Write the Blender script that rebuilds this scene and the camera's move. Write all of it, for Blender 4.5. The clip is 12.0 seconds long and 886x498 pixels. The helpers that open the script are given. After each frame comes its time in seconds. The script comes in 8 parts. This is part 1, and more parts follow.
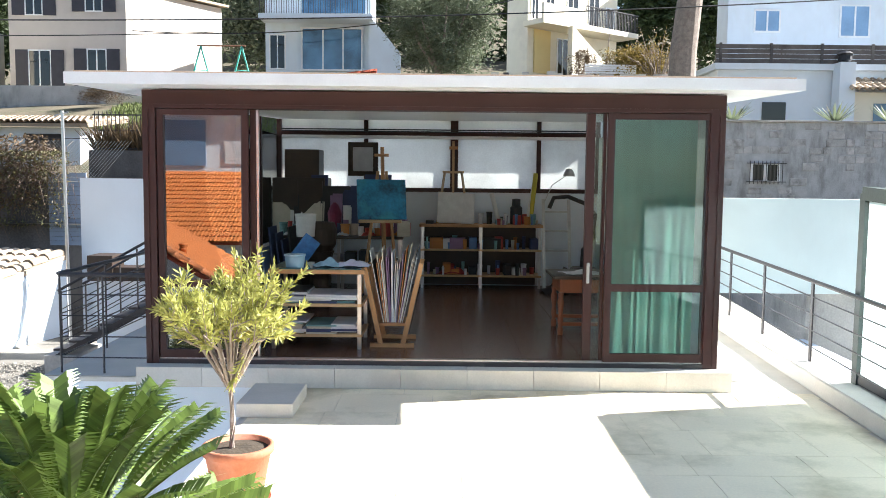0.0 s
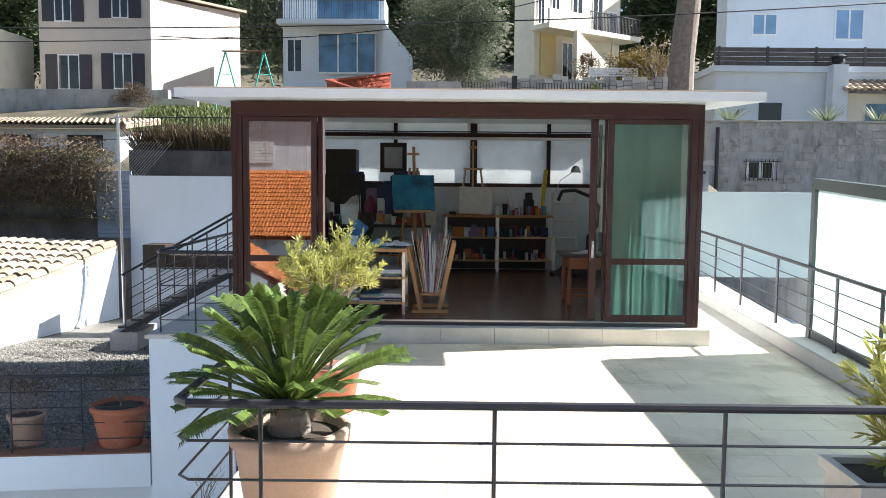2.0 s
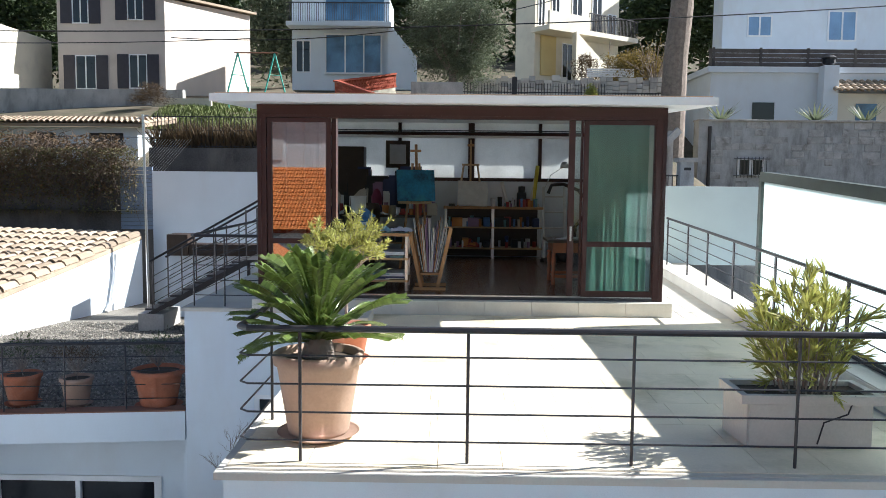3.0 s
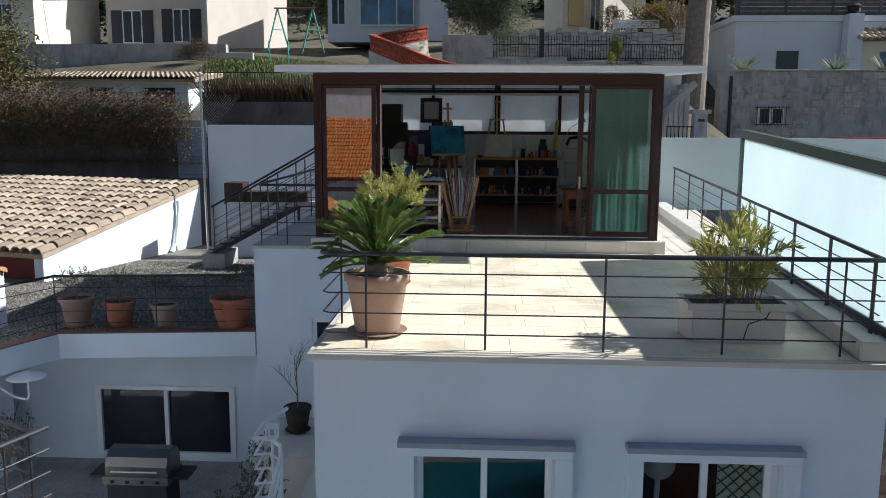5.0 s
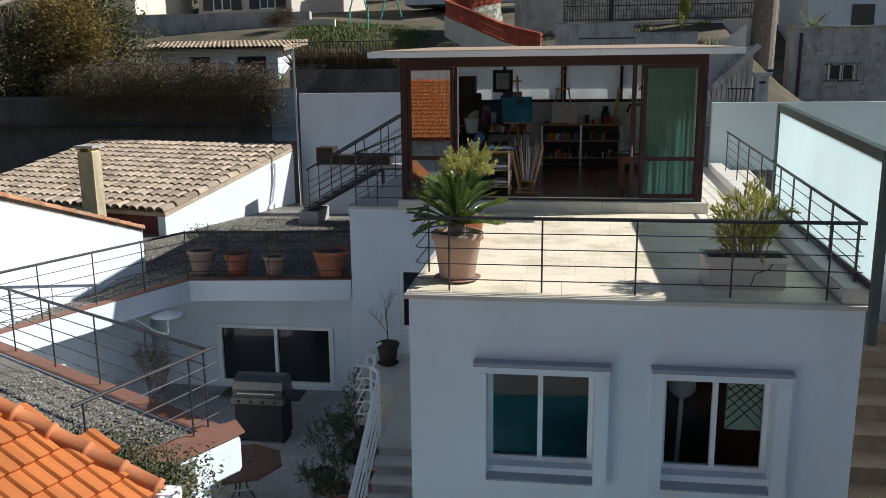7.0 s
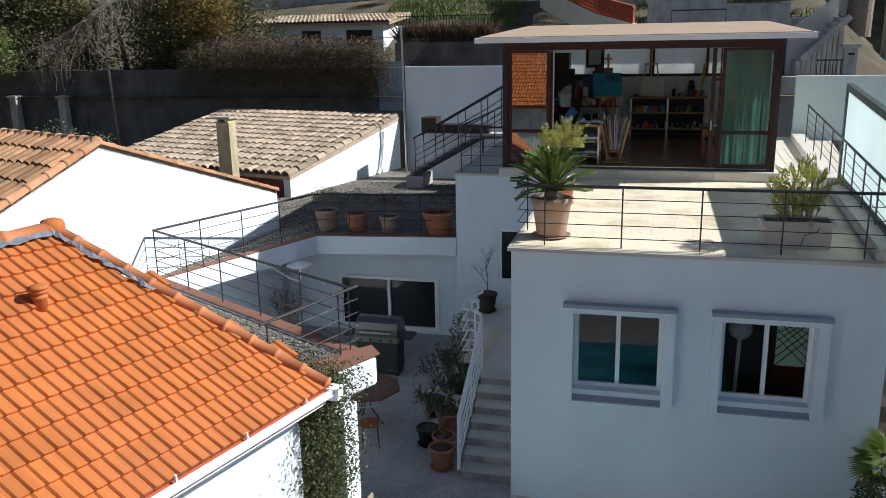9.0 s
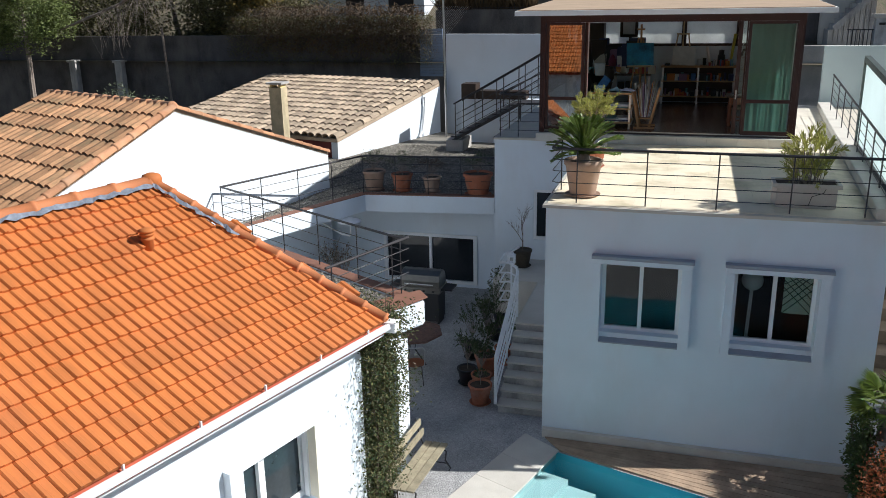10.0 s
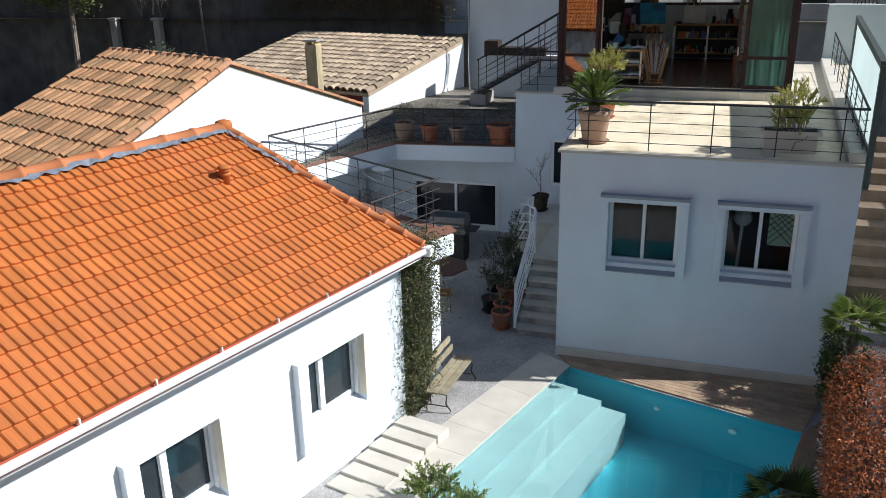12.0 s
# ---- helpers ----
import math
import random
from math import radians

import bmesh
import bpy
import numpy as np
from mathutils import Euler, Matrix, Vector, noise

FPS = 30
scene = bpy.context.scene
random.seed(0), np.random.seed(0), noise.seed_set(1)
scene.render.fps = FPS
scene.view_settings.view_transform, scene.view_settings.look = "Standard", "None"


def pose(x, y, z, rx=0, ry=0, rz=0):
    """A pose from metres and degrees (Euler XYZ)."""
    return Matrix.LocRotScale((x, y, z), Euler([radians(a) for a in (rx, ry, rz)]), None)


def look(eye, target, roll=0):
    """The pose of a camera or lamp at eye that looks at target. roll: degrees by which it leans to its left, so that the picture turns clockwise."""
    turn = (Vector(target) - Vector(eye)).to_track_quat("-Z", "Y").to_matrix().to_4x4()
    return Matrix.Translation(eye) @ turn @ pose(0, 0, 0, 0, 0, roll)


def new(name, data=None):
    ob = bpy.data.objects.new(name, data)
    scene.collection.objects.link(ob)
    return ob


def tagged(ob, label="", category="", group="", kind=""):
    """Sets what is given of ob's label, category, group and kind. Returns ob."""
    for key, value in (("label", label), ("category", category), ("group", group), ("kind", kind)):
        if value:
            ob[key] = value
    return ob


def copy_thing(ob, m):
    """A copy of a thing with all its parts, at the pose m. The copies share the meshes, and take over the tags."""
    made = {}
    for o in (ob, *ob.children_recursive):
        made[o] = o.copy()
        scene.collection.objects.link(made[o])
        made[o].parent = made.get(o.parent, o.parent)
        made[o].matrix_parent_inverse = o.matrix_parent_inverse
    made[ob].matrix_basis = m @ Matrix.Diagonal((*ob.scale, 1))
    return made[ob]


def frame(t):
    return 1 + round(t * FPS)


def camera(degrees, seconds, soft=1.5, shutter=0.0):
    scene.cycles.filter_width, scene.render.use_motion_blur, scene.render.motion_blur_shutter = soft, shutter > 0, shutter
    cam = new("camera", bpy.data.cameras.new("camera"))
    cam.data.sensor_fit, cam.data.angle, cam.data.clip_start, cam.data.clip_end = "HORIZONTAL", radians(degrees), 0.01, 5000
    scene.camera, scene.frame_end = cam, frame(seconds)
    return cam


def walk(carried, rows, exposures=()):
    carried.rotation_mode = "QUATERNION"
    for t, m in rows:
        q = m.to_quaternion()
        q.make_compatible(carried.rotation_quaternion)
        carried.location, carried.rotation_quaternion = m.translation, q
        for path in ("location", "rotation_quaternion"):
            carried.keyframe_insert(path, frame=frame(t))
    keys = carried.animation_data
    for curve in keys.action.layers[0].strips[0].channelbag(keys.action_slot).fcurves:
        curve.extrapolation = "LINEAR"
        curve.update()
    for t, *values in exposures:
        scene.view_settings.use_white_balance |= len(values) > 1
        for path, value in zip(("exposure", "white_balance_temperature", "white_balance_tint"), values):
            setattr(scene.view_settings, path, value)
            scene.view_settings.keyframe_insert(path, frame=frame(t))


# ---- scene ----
cam = camera(56.44, 12.0, soft=0.7)
ROWS = [
    (0.0, 2.858, -7.845, 1.973, 0.12, -4.72, -0.60),
    (0.5, 2.734, -8.336, 1.976, 0.17, -4.79, -0.66),
    (1.0, 2.625, -8.798, 1.956, 0.21, -4.77, -0.60),
    (1.5, 2.585, -9.208, 1.912, 0.40, -4.69, -0.64),
    (2.0, 2.538, -9.674, 1.904, 0.39, -4.77, -0.50),
    (2.5, 2.539, -10.391, 1.876, 0.53, -4.82, -0.53),
    (3.0, 2.656, -11.156, 1.838, 0.76, -4.91, -0.58),
    (5.0, 2.737, -13.213, 2.026, 2.91, -8.65, -0.32),
    (5.5, 2.785, -13.687, 2.134, 3.72, -9.62, -0.03),
    (6.0, 2.869, -14.200, 2.227, 4.51, -10.43, -0.01),
    (6.5, 2.894, -14.746, 2.342, 5.86, -11.16, 0.14),
    (7.0, 2.929, -15.293, 2.488, 7.92, -11.91, 0.56),
    (9.0, 3.138, -17.484, 2.935, 14.16, -14.41, 1.08),
    (9.5, 3.229, -18.148, 3.017, 15.51, -15.36, 1.08),
    (10.0, 3.359, -18.932, 3.166, 16.55, -16.82, 0.96),
    (10.5, 3.520, -19.611, 3.260, 17.43, -18.08, 1.04),
    (11.0, 3.617, -20.123, 3.336, 17.76, -18.95, 1.13),
    (11.5, 3.664, -20.547, 3.397, 17.81, -19.67, 0.99),
    (12.0, 3.774, -20.863, 3.408, 17.86, -19.72, 1.12),
]
EXPOSURE = [(0.0, 2.0, 6100, 10), (1.5, 1.68, 6050, 10), (2.5, 1.33, 5980, 10), (3.2, 1.08, 5950, 10), (4.8, 0.4, 5800, 10), (5.5, 0.26, 5850, 10), (7.0, 0.14, 6050, 10), (9.0, 0.26, 6000, 10), (10.5, 0.33, 6080, 10), (12.0, 0.22, 6080, 10)]
walk(cam, [(t, pose(x, y, z, 90 + pitch, roll, yaw)) for t, x, y, z, yaw, pitch, roll in ROWS], EXPOSURE)

# ---- light ----
world = bpy.data.worlds.new("sky")
scene.world = world
world.use_nodes = True
_nt = world.node_tree
_sky = _nt.nodes.new("ShaderNodeTexSky")
_sky.sky_type = "NISHITA"
_sky.sun_disc = False
_sky.sun_elevation = radians(39)
_sky.sun_rotation = radians(77.7)
_nt.links.new(_sky.outputs[0], _nt.nodes["Background"].inputs[0])
_nt.nodes["Background"].inputs[1].default_value = 0.047
_sun = bpy.data.lights.new("sun", "SUN")
_sun.energy, _sun.angle, _sun.color = 5.0, radians(0.5), (1.0, 0.95, 0.87)
sun = new("sun", _sun)
sun.matrix_world = look((12.4, 2.7, 10.0), (0, 0, 0))

# ---- materials ----
MATS = {}


def mat(name, base, rough=0.7, var=0.12, scale=3.0, bump=0.1, fine=60.0, metal=0.0, dirt=None, dirt_amount=0.35, rand=0.0,
        trans=0.0, translucent=0.0, coat=0.0, island=False, bdist=0.01, spec=0.5, dirt_scale=0.6, streak=1.0):
    if name in MATS:
        return MATS[name]
    m = bpy.data.materials.new(name)
    m.use_nodes = True
    nt = m.node_tree
    n, lk = nt.nodes, nt.links.new
    b = n["Principled BSDF"]
    geo = n.new("ShaderNodeNewGeometry")
    big = n.new("ShaderNodeTexNoise")
    big.inputs["Scale"].default_value, big.inputs["Detail"].default_value = scale, 6
    small = n.new("ShaderNodeTexNoise")
    small.inputs["Scale"].default_value, small.inputs["Detail"].default_value = fine, 3
    lk(geo.outputs["Position"], big.inputs["Vector"])
    lk(geo.outputs["Position"], small.inputs["Vector"])
    add = n.new("ShaderNodeMath")
    add.operation = "MULTIPLY_ADD"
    lk(small.outputs["Fac"], add.inputs[0])
    add.inputs[1].default_value = 0.5
    lk(big.outputs["Fac"], add.inputs[2])
    ramp = n.new("ShaderNodeMapRange")
    ramp.inputs["From Min"].default_value, ramp.inputs["From Max"].default_value = 0.5, 1.0
    ramp.inputs["To Min"].default_value, ramp.inputs["To Max"].default_value = 1 - var, 1 + var
    lk(add.outputs[0], ramp.inputs["Value"])
    val = ramp.outputs[0]
    if rand:
        if island:
            src = geo.outputs["Random Per Island"]
        else:
            src = n.new("ShaderNodeObjectInfo").outputs["Random"]
        r2 = n.new("ShaderNodeMapRange")
        r2.inputs["To Min"].default_value, r2.inputs["To Max"].default_value = 1 - rand, 1 + rand
        lk(src, r2.inputs["Value"])
        mu = n.new("ShaderNodeMath")
        mu.operation = "MULTIPLY"
        lk(val, mu.inputs[0])
        lk(r2.outputs[0], mu.inputs[1])
        val = mu.outputs[0]
    col = n.new("ShaderNodeMix")
    col.data_type, col.blend_type = "RGBA", "MULTIPLY"
    col.inputs[0].default_value = 1.0
    col.inputs[6].default_value = (*base, 1)
    lk(val, col.inputs[7])
    out = col.outputs[2]
    if dirt:
        dn = n.new("ShaderNodeTexNoise")
        dn.inputs["Scale"].default_value, dn.inputs["Detail"].default_value, dn.inputs["Roughness"].default_value = dirt_scale, 8, 0.65
        mp = n.new("ShaderNodeMapping")
        mp.inputs["Scale"].default_value = (1, 1, streak)
        lk(geo.outputs["Position"], mp.inputs["Vector"])
        lk(mp.outputs[0], dn.inputs["Vector"])
        dr = n.new("ShaderNodeMapRange")
        dr.inputs["From Min"].default_value, dr.inputs["From Max"].default_value = 0.5, 0.68
        dr.inputs["To Max"].default_value = dirt_amount
        lk(dn.outputs["Fac"], dr.inputs["Value"])
        dm = n.new("ShaderNodeMix")
        dm.data_type = "RGBA"
        lk(dr.outputs[0], dm.inputs[0])
        lk(out, dm.inputs[6])
        dm.inputs[7].default_value = (*dirt, 1)
        out = dm.outputs[2]
    lk(out, b.inputs["Base Color"])
    b.inputs["Roughness"].default_value = rough
    b.inputs["Metallic"].default_value = metal
    b.inputs["Transmission Weight"].default_value = trans
    b.inputs["Coat Weight"].default_value = coat
    b.inputs["Specular IOR Level"].default_value = spec
    if bump:
        bp = n.new("ShaderNodeBump")
        bp.inputs["Strength"].default_value, bp.inputs["Distance"].default_value = bump, bdist
        lk(small.outputs["Fac"], bp.inputs["Height"])
        lk(bp.outputs[0], b.inputs["Normal"])
    if translucent:
        tr = n.new("ShaderNodeBsdfTranslucent")
        lk(out, tr.inputs[0])
        mx = n.new("ShaderNodeMixShader")
        mx.inputs[0].default_value = translucent
        lk(b.outputs[0], mx.inputs[1])
        lk(tr.outputs[0], mx.inputs[2])
        lk(mx.outputs[0], n["Material Output"].inputs[0])
    MATS[name] = m
    return m


def glass(name, tint, rough=0.02, see=0.75):
    """A thin pane: partly clear, with a glossy face."""
    m = bpy.data.materials.new(name)
    m.use_nodes = True
    nt = m.node_tree
    n, lk = nt.nodes, nt.links.new
    n.remove(n["Principled BSDF"])
    tr, gl, fr, mx = n.new("ShaderNodeBsdfTransparent"), n.new("ShaderNodeBsdfGlossy"), n.new("ShaderNodeFresnel"), n.new("ShaderNodeMixShader")
    tr.inputs[0].default_value = (*tint, 1)
    gl.inputs["Roughness"].default_value = rough
    fr.inputs[0].default_value = see
    lk(fr.outputs[0], mx.inputs[0])
    lk(tr.outputs[0], mx.inputs[1])
    lk(gl.outputs[0], mx.inputs[2])
    lk(mx.outputs[0], n["Material Output"].inputs[0])
    return m


PLASTER = mat("white_plaster", (0.735, 0.80, 0.86), 0.85, 0.04, 1.2, 0.25, 90, dirt=(0.64, 0.64, 0.63), dirt_amount=0.30, dirt_scale=0.9, streak=0.35)
PLASTER_CREAM = mat("cream_plaster", (0.80, 0.74, 0.60), 0.85, 0.05, 1.0, 0.2, 60, dirt=(0.5, 0.45, 0.38))
PLASTER_GREY = mat("grey_plaster", (0.58, 0.525, 0.485), 0.9, 0.06, 1.0, 0.2, 60, dirt=(0.35, 0.32, 0.28))
PLASTER_YELLOW = mat("yellow_plaster", (0.72, 0.57, 0.27), 0.85, 0.05, 1.0, 0.2, 60)
CONCRETE = mat("old_concrete", (0.47, 0.455, 0.43), 0.95, 0.25, 1.4, 0.5, 25, dirt=(0.13, 0.125, 0.12), dirt_amount=0.65, bdist=0.02, dirt_scale=1.4, streak=0.3)
CONCRETE_BLUE = mat("stained_blue_grey_render", (0.43, 0.44, 0.45), 0.95, 0.18, 2.2, 0.5, 25, dirt=(0.15, 0.145, 0.13), dirt_amount=0.7, bdist=0.02, dirt_scale=1.6, streak=0.3)
PLASTER_AQUA = mat("pale_aqua_render", (0.66, 0.76, 0.75), 0.9, 0.05, 1.2, 0.2, 70, dirt=(0.55, 0.62, 0.62), dirt_amount=0.3, streak=0.4)
CONCRETE_DARK = mat("dark_grey_render", (0.10, 0.094, 0.092), 0.95, 0.45, 1.2, 0.5, 20, dirt=(0.21, 0.19, 0.17), dirt_amount=0.75, bdist=0.02, dirt_scale=0.8, streak=0.4)
STONE = mat("pale_stone", (0.62, 0.59, 0.53), 0.8, 0.10, 2.0, 0.2, 60, dirt=(0.40, 0.38, 0.32), dirt_amount=0.35, rand=0.06)
PAVER = mat("cream_paver", (0.88, 0.775, 0.59), 0.75, 0.08, 1.5, 0.15, 50, dirt=(0.40, 0.34, 0.18), dirt_amount=0.65, rand=0.03, dirt_scale=0.9)
GROUT = mat("grout", (0.62, 0.57, 0.48), 0.95, 0.1, 3, 0.2, 60)
METAL_DARK = mat("dark_painted_steel", (0.035, 0.033, 0.036), 0.45, 0.2, 8, 0.05, 80)
METAL_BROWN = mat("brown_lacquered_aluminium", (0.042, 0.016, 0.014), 0.4, 0.15, 3, 0.03, 60, spec=0.35)
METAL_GREEN = mat("grey_green_steel", (0.075, 0.095, 0.085), 0.5, 0.2, 4, 0.1, 60)
METAL_WHITE = mat("white_lacquer", (0.84, 0.85, 0.86), 0.4, 0.05, 4, 0.02, 60)
STEEL = mat("brushed_steel", (0.55, 0.55, 0.55), 0.3, 0.1, 10, 0.05, 90, metal=1.0)
TERRACOTTA = mat("terracotta", (0.42, 0.15, 0.08), 0.85, 0.2, 5, 0.2, 50, dirt=(0.5, 0.33, 0.26), dirt_amount=0.4, dirt_scale=3)
TERRACOTTA_PALE = mat("pale_terracotta", (0.41, 0.285, 0.215), 0.85, 0.12, 4, 0.15, 50, dirt=(0.48, 0.38, 0.32), dirt_amount=0.4, dirt_scale=3)
TILE_ORANGE = mat("orange_clay_tile", (0.50, 0.158, 0.036), 0.75, 0.10, 3, 0.15, 70, rand=0.12, dirt=(0.46, 0.15, 0.055), dirt_amount=0.5)
TILE_SAND = mat("weathered_sandy_tile", (0.41, 0.325, 0.235), 0.85, 0.22, 4, 0.3, 40, rand=0.36, dirt=(0.20, 0.15, 0.11), dirt_amount=0.5, dirt_scale=2)
TILE_MOSS = mat("lichened_tile", (0.37, 0.205, 0.105), 0.9, 0.25, 4, 0.3, 40, rand=0.36, dirt=(0.13, 0.12, 0.07), dirt_amount=0.6, dirt_scale=1.6)
TILE_SAND_I = mat("weathered_sandy_tile_far", (0.41, 0.325, 0.235), 0.85, 0.22, 4, 0.3, 40, rand=0.36, island=True, dirt=(0.20, 0.15, 0.11), dirt_amount=0.5, dirt_scale=2)
TILE_MOSS_I = mat("lichened_tile_far", (0.37, 0.205, 0.105), 0.9, 0.25, 4, 0.3, 40, rand=0.36, island=True, dirt=(0.13, 0.12, 0.07), dirt_amount=0.6, dirt_scale=1.6)
TILE_ORANGE_I = mat("orange_clay_tile_far", (0.50, 0.158, 0.036), 0.75, 0.10, 3, 0.15, 70, rand=0.12, island=True, dirt=(0.46, 0.15, 0.055), dirt_amount=0.5)
TILE_VERGE = mat("weathered_terracotta_verge", (0.46, 0.23, 0.12), 0.85, 0.2, 4, 0.3, 40, rand=0.22, dirt=(0.36, 0.28, 0.19), dirt_amount=0.5, dirt_scale=2)
TILE_RIDGE = mat("ridge_clay_tile", (0.52, 0.19, 0.075), 0.75, 0.14, 3, 0.15, 70, rand=0.12)
RED_CLAY = mat("red_clay", (0.42, 0.09, 0.045), 0.8, 0.12, 3, 0.15, 60)
ZINC = mat("crumpled_flashing", (0.17, 0.195, 0.24), 0.65, 0.3, 12, 0.5, 30, metal=0.3)
COPING = mat("brown_coping_tile", (0.22, 0.105, 0.07), 0.8, 0.15, 4, 0.1, 60)
ROOF_SHEET = mat("sandy_roof_membrane", (0.44, 0.33, 0.23), 0.9, 0.12, 2, 0.2, 50, dirt=(0.33, 0.25, 0.18), dirt_amount=0.4)
MAROON = mat("maroon_band", (0.16, 0.035, 0.035), 0.8, 0.15, 3, 0.1, 60)
PEBBLE = mat("grey_pebble", (0.28, 0.26, 0.222), 0.9, 0.15, 3, 0, 40, island=True, rand=0.6)
BBQ_STEEL = mat("dark_brushed_steel", (0.22, 0.21, 0.19), 0.35, 0.1, 6, 0.05, 60, metal=1.0)
# dim room and bluish reflection painted into one opaque pane colour
PANE_BLUE = mat("opaque_bluish_pane", (0.018, 0.028, 0.036), 0.05, 0.3, 1.5, 0, 20)
GRAVEL = mat("roof_gravel", (0.20, 0.185, 0.158), 0.95, 0.45, 1.0, 1.0, 38, bdist=0.03, dirt=(0.16, 0.14, 0.11), dirt_amount=0.4)
GRAVEL_PALE = mat("pale_patio_stone", (0.47, 0.47, 0.47), 0.95, 0.30, 1.2, 1.0, 45, bdist=0.02, dirt=(0.40, 0.38, 0.34), dirt_amount=0.3)
PLANK = mat("weathered_deck_wood", (0.36, 0.26, 0.18), 0.8, 0.25, 4, 0.2, 40, rand=0.15)
OLD_WOOD = mat("bleached_wood", (0.33, 0.29, 0.20), 0.85, 0.25, 6, 0.3, 40, rand=0.1)
WOOD = mat("pine_wood", (0.42, 0.22, 0.09), 0.55, 0.15, 6, 0.1, 50)
WOOD_PALE = mat("beech_wood", (0.50, 0.33, 0.17), 0.55, 0.12, 6, 0.1, 50)
WOOD_RED = mat("reddish_turned_wood", (0.28, 0.09, 0.035), 0.4, 0.15, 6, 0.1, 50)
WOOD_DARK = mat("dark_wood", (0.045, 0.028, 0.018), 0.5, 0.2, 6, 0.1, 50)
FLOOR_TILE = mat("brown_floor_tile", (0.16, 0.088, 0.062), 0.24, 0.15, 2, 0.05, 40, rand=0.08)
EARTH = mat("dry_earth", (0.12, 0.10, 0.065), 0.95, 0.4, 0.8, 0.6, 18, bdist=0.04, dirt=(0.05, 0.065, 0.025), dirt_amount=0.9)
SOIL = mat("potting_soil", (0.06, 0.045, 0.03), 0.95, 0.3, 8, 0.6, 40)
GRASS = mat("lawn_blades", (0.125, 0.155, 0.04), 0.7, 0.3, 1.5, 0, 20, island=True, rand=0.3)
BARK = mat("bark", (0.27, 0.225, 0.19), 0.95, 0.3, 6, 0.6, 25, bdist=0.03)
TWIG = mat("dry_twig", (0.13, 0.095, 0.07), 0.9, 0.25, 4, 0, 30)
LEAF_OLIVE = mat("olive_leaf", (0.15, 0.18, 0.11), 0.6, 0.2, 2, 0, 30, island=True, rand=0.4, translucent=0.3)
LEAF_LIME = mat("yellow_green_leaf", (0.40, 0.40, 0.11), 0.5, 0.15, 3, 0, 30, island=True, rand=0.3, translucent=0.35)
LEAF_DEEP = mat("glossy_deep_leaf", (0.12, 0.175, 0.038), 0.33, 0.2, 3, 0, 30, island=True, rand=0.3, translucent=0.2)
LEAF_IVY = mat("ivy_leaf", (0.062, 0.09, 0.03), 0.55, 0.2, 3, 0, 30, island=True, rand=0.4, translucent=0.25)
LEAF_RED = mat("reddish_hedge_leaf", (0.36, 0.115, 0.04), 0.5, 0.3, 1.5, 0, 30, island=True, rand=0.6, translucent=0.3)
LEAF_PALM = mat("palm_leaf", (0.17, 0.23, 0.05), 0.45, 0.2, 3, 0, 30, island=True, rand=0.3, translucent=0.25)
LEAF_AUTUMN = mat("yellowing_leaf", (0.23, 0.17, 0.045), 0.6, 0.2, 2, 0, 30, island=True, rand=0.5, translucent=0.35)
LEAF_VINE = mat("browning_vine_leaf", (0.115, 0.11, 0.042), 0.55, 0.3, 3, 0, 30, island=True, rand=0.6, translucent=0.25)
LEAF_HEDGE = mat("hedge_leaf", (0.075, 0.11, 0.03), 0.5, 0.2, 3, 0, 30, island=True, rand=0.4, translucent=0.3)
LEAF_PINE = mat("pine_leaf", (0.05, 0.075, 0.025), 0.6, 0.2, 2, 0, 30, island=True, rand=0.4, translucent=0.25)
LEAF_DRY = mat("dry_leaf", (0.115, 0.078, 0.043), 0.8, 0.2, 2, 0, 30, island=True, rand=0.4, translucent=0.3)
# shade on lintel and sill is put into this darker blue-grey
SHADE_TRIM = mat("shade_grey_trim", (0.33, 0.36, 0.41), 0.85, 0.12, 3, 0.2, 60)
STONE_RUBBLE = mat("lichened_grey_block", (0.45, 0.445, 0.44), 0.95, 0.25, 3, 0.5, 30, rand=0.09, dirt=(0.14, 0.135, 0.12), dirt_amount=0.75, bdist=0.02, dirt_scale=1.8)
SHUTTER = mat("dark_blue_shutter", (0.035, 0.035, 0.05), 0.6, 0.15, 5, 0.1, 50)
POOL_LINER = mat("turquoise_pool_lining", (0.07, 0.46, 0.58), 0.6, 0.06, 1.5, 0.05, 40)
POOL_STEP = mat("pale_pool_step", (0.24, 0.38, 0.39), 0.6, 0.06, 1.5, 0.05, 40)
BLACK = mat("black_plastic", (0.02, 0.02, 0.022), 0.5, 0.1, 6, 0.02, 60)
# near-black fill painted where rooms and openings lie in shade
SHADE_FILL = mat("shade_fill", (0.03, 0.03, 0.032), 0.9, 0.2, 2, 0, 30)
CURTAIN = mat("sheer_green_curtain", (0.50, 0.74, 0.68), 0.9, 0.08, 3, 0.1, 40, translucent=0.6)
FROST = mat("frosted_glass", (0.78, 0.86, 0.86), 0.4, 0.05, 1, 0, 40, translucent=0.8)
FROST_REAR = mat("mottled_frosted_glass", (0.90, 0.92, 0.90), 0.35, 0.10, 1.5, 0, 40, translucent=0.9, dirt=(0.45, 0.45, 0.42), dirt_amount=0.4)
WINDOW = glass("window_pane", (0.86, 0.90, 0.90), 0.01, 1.45)
WINDOW_CLEAR = glass("sliding_pane", (0.93, 0.98, 0.96), 0.012, 1.6)
WINDOW_MIRROR = glass("reflective_pane", (0.66, 0.70, 0.69), 0.012, 3.6)
# the reflected sky is painted as blue base colour in both panes
PANE_PAINTED_SKY = mat("painted_sky_pane", (0.22, 0.36, 0.55), 0.08, 0.15, 0.8, 0, 20, coat=1.0)
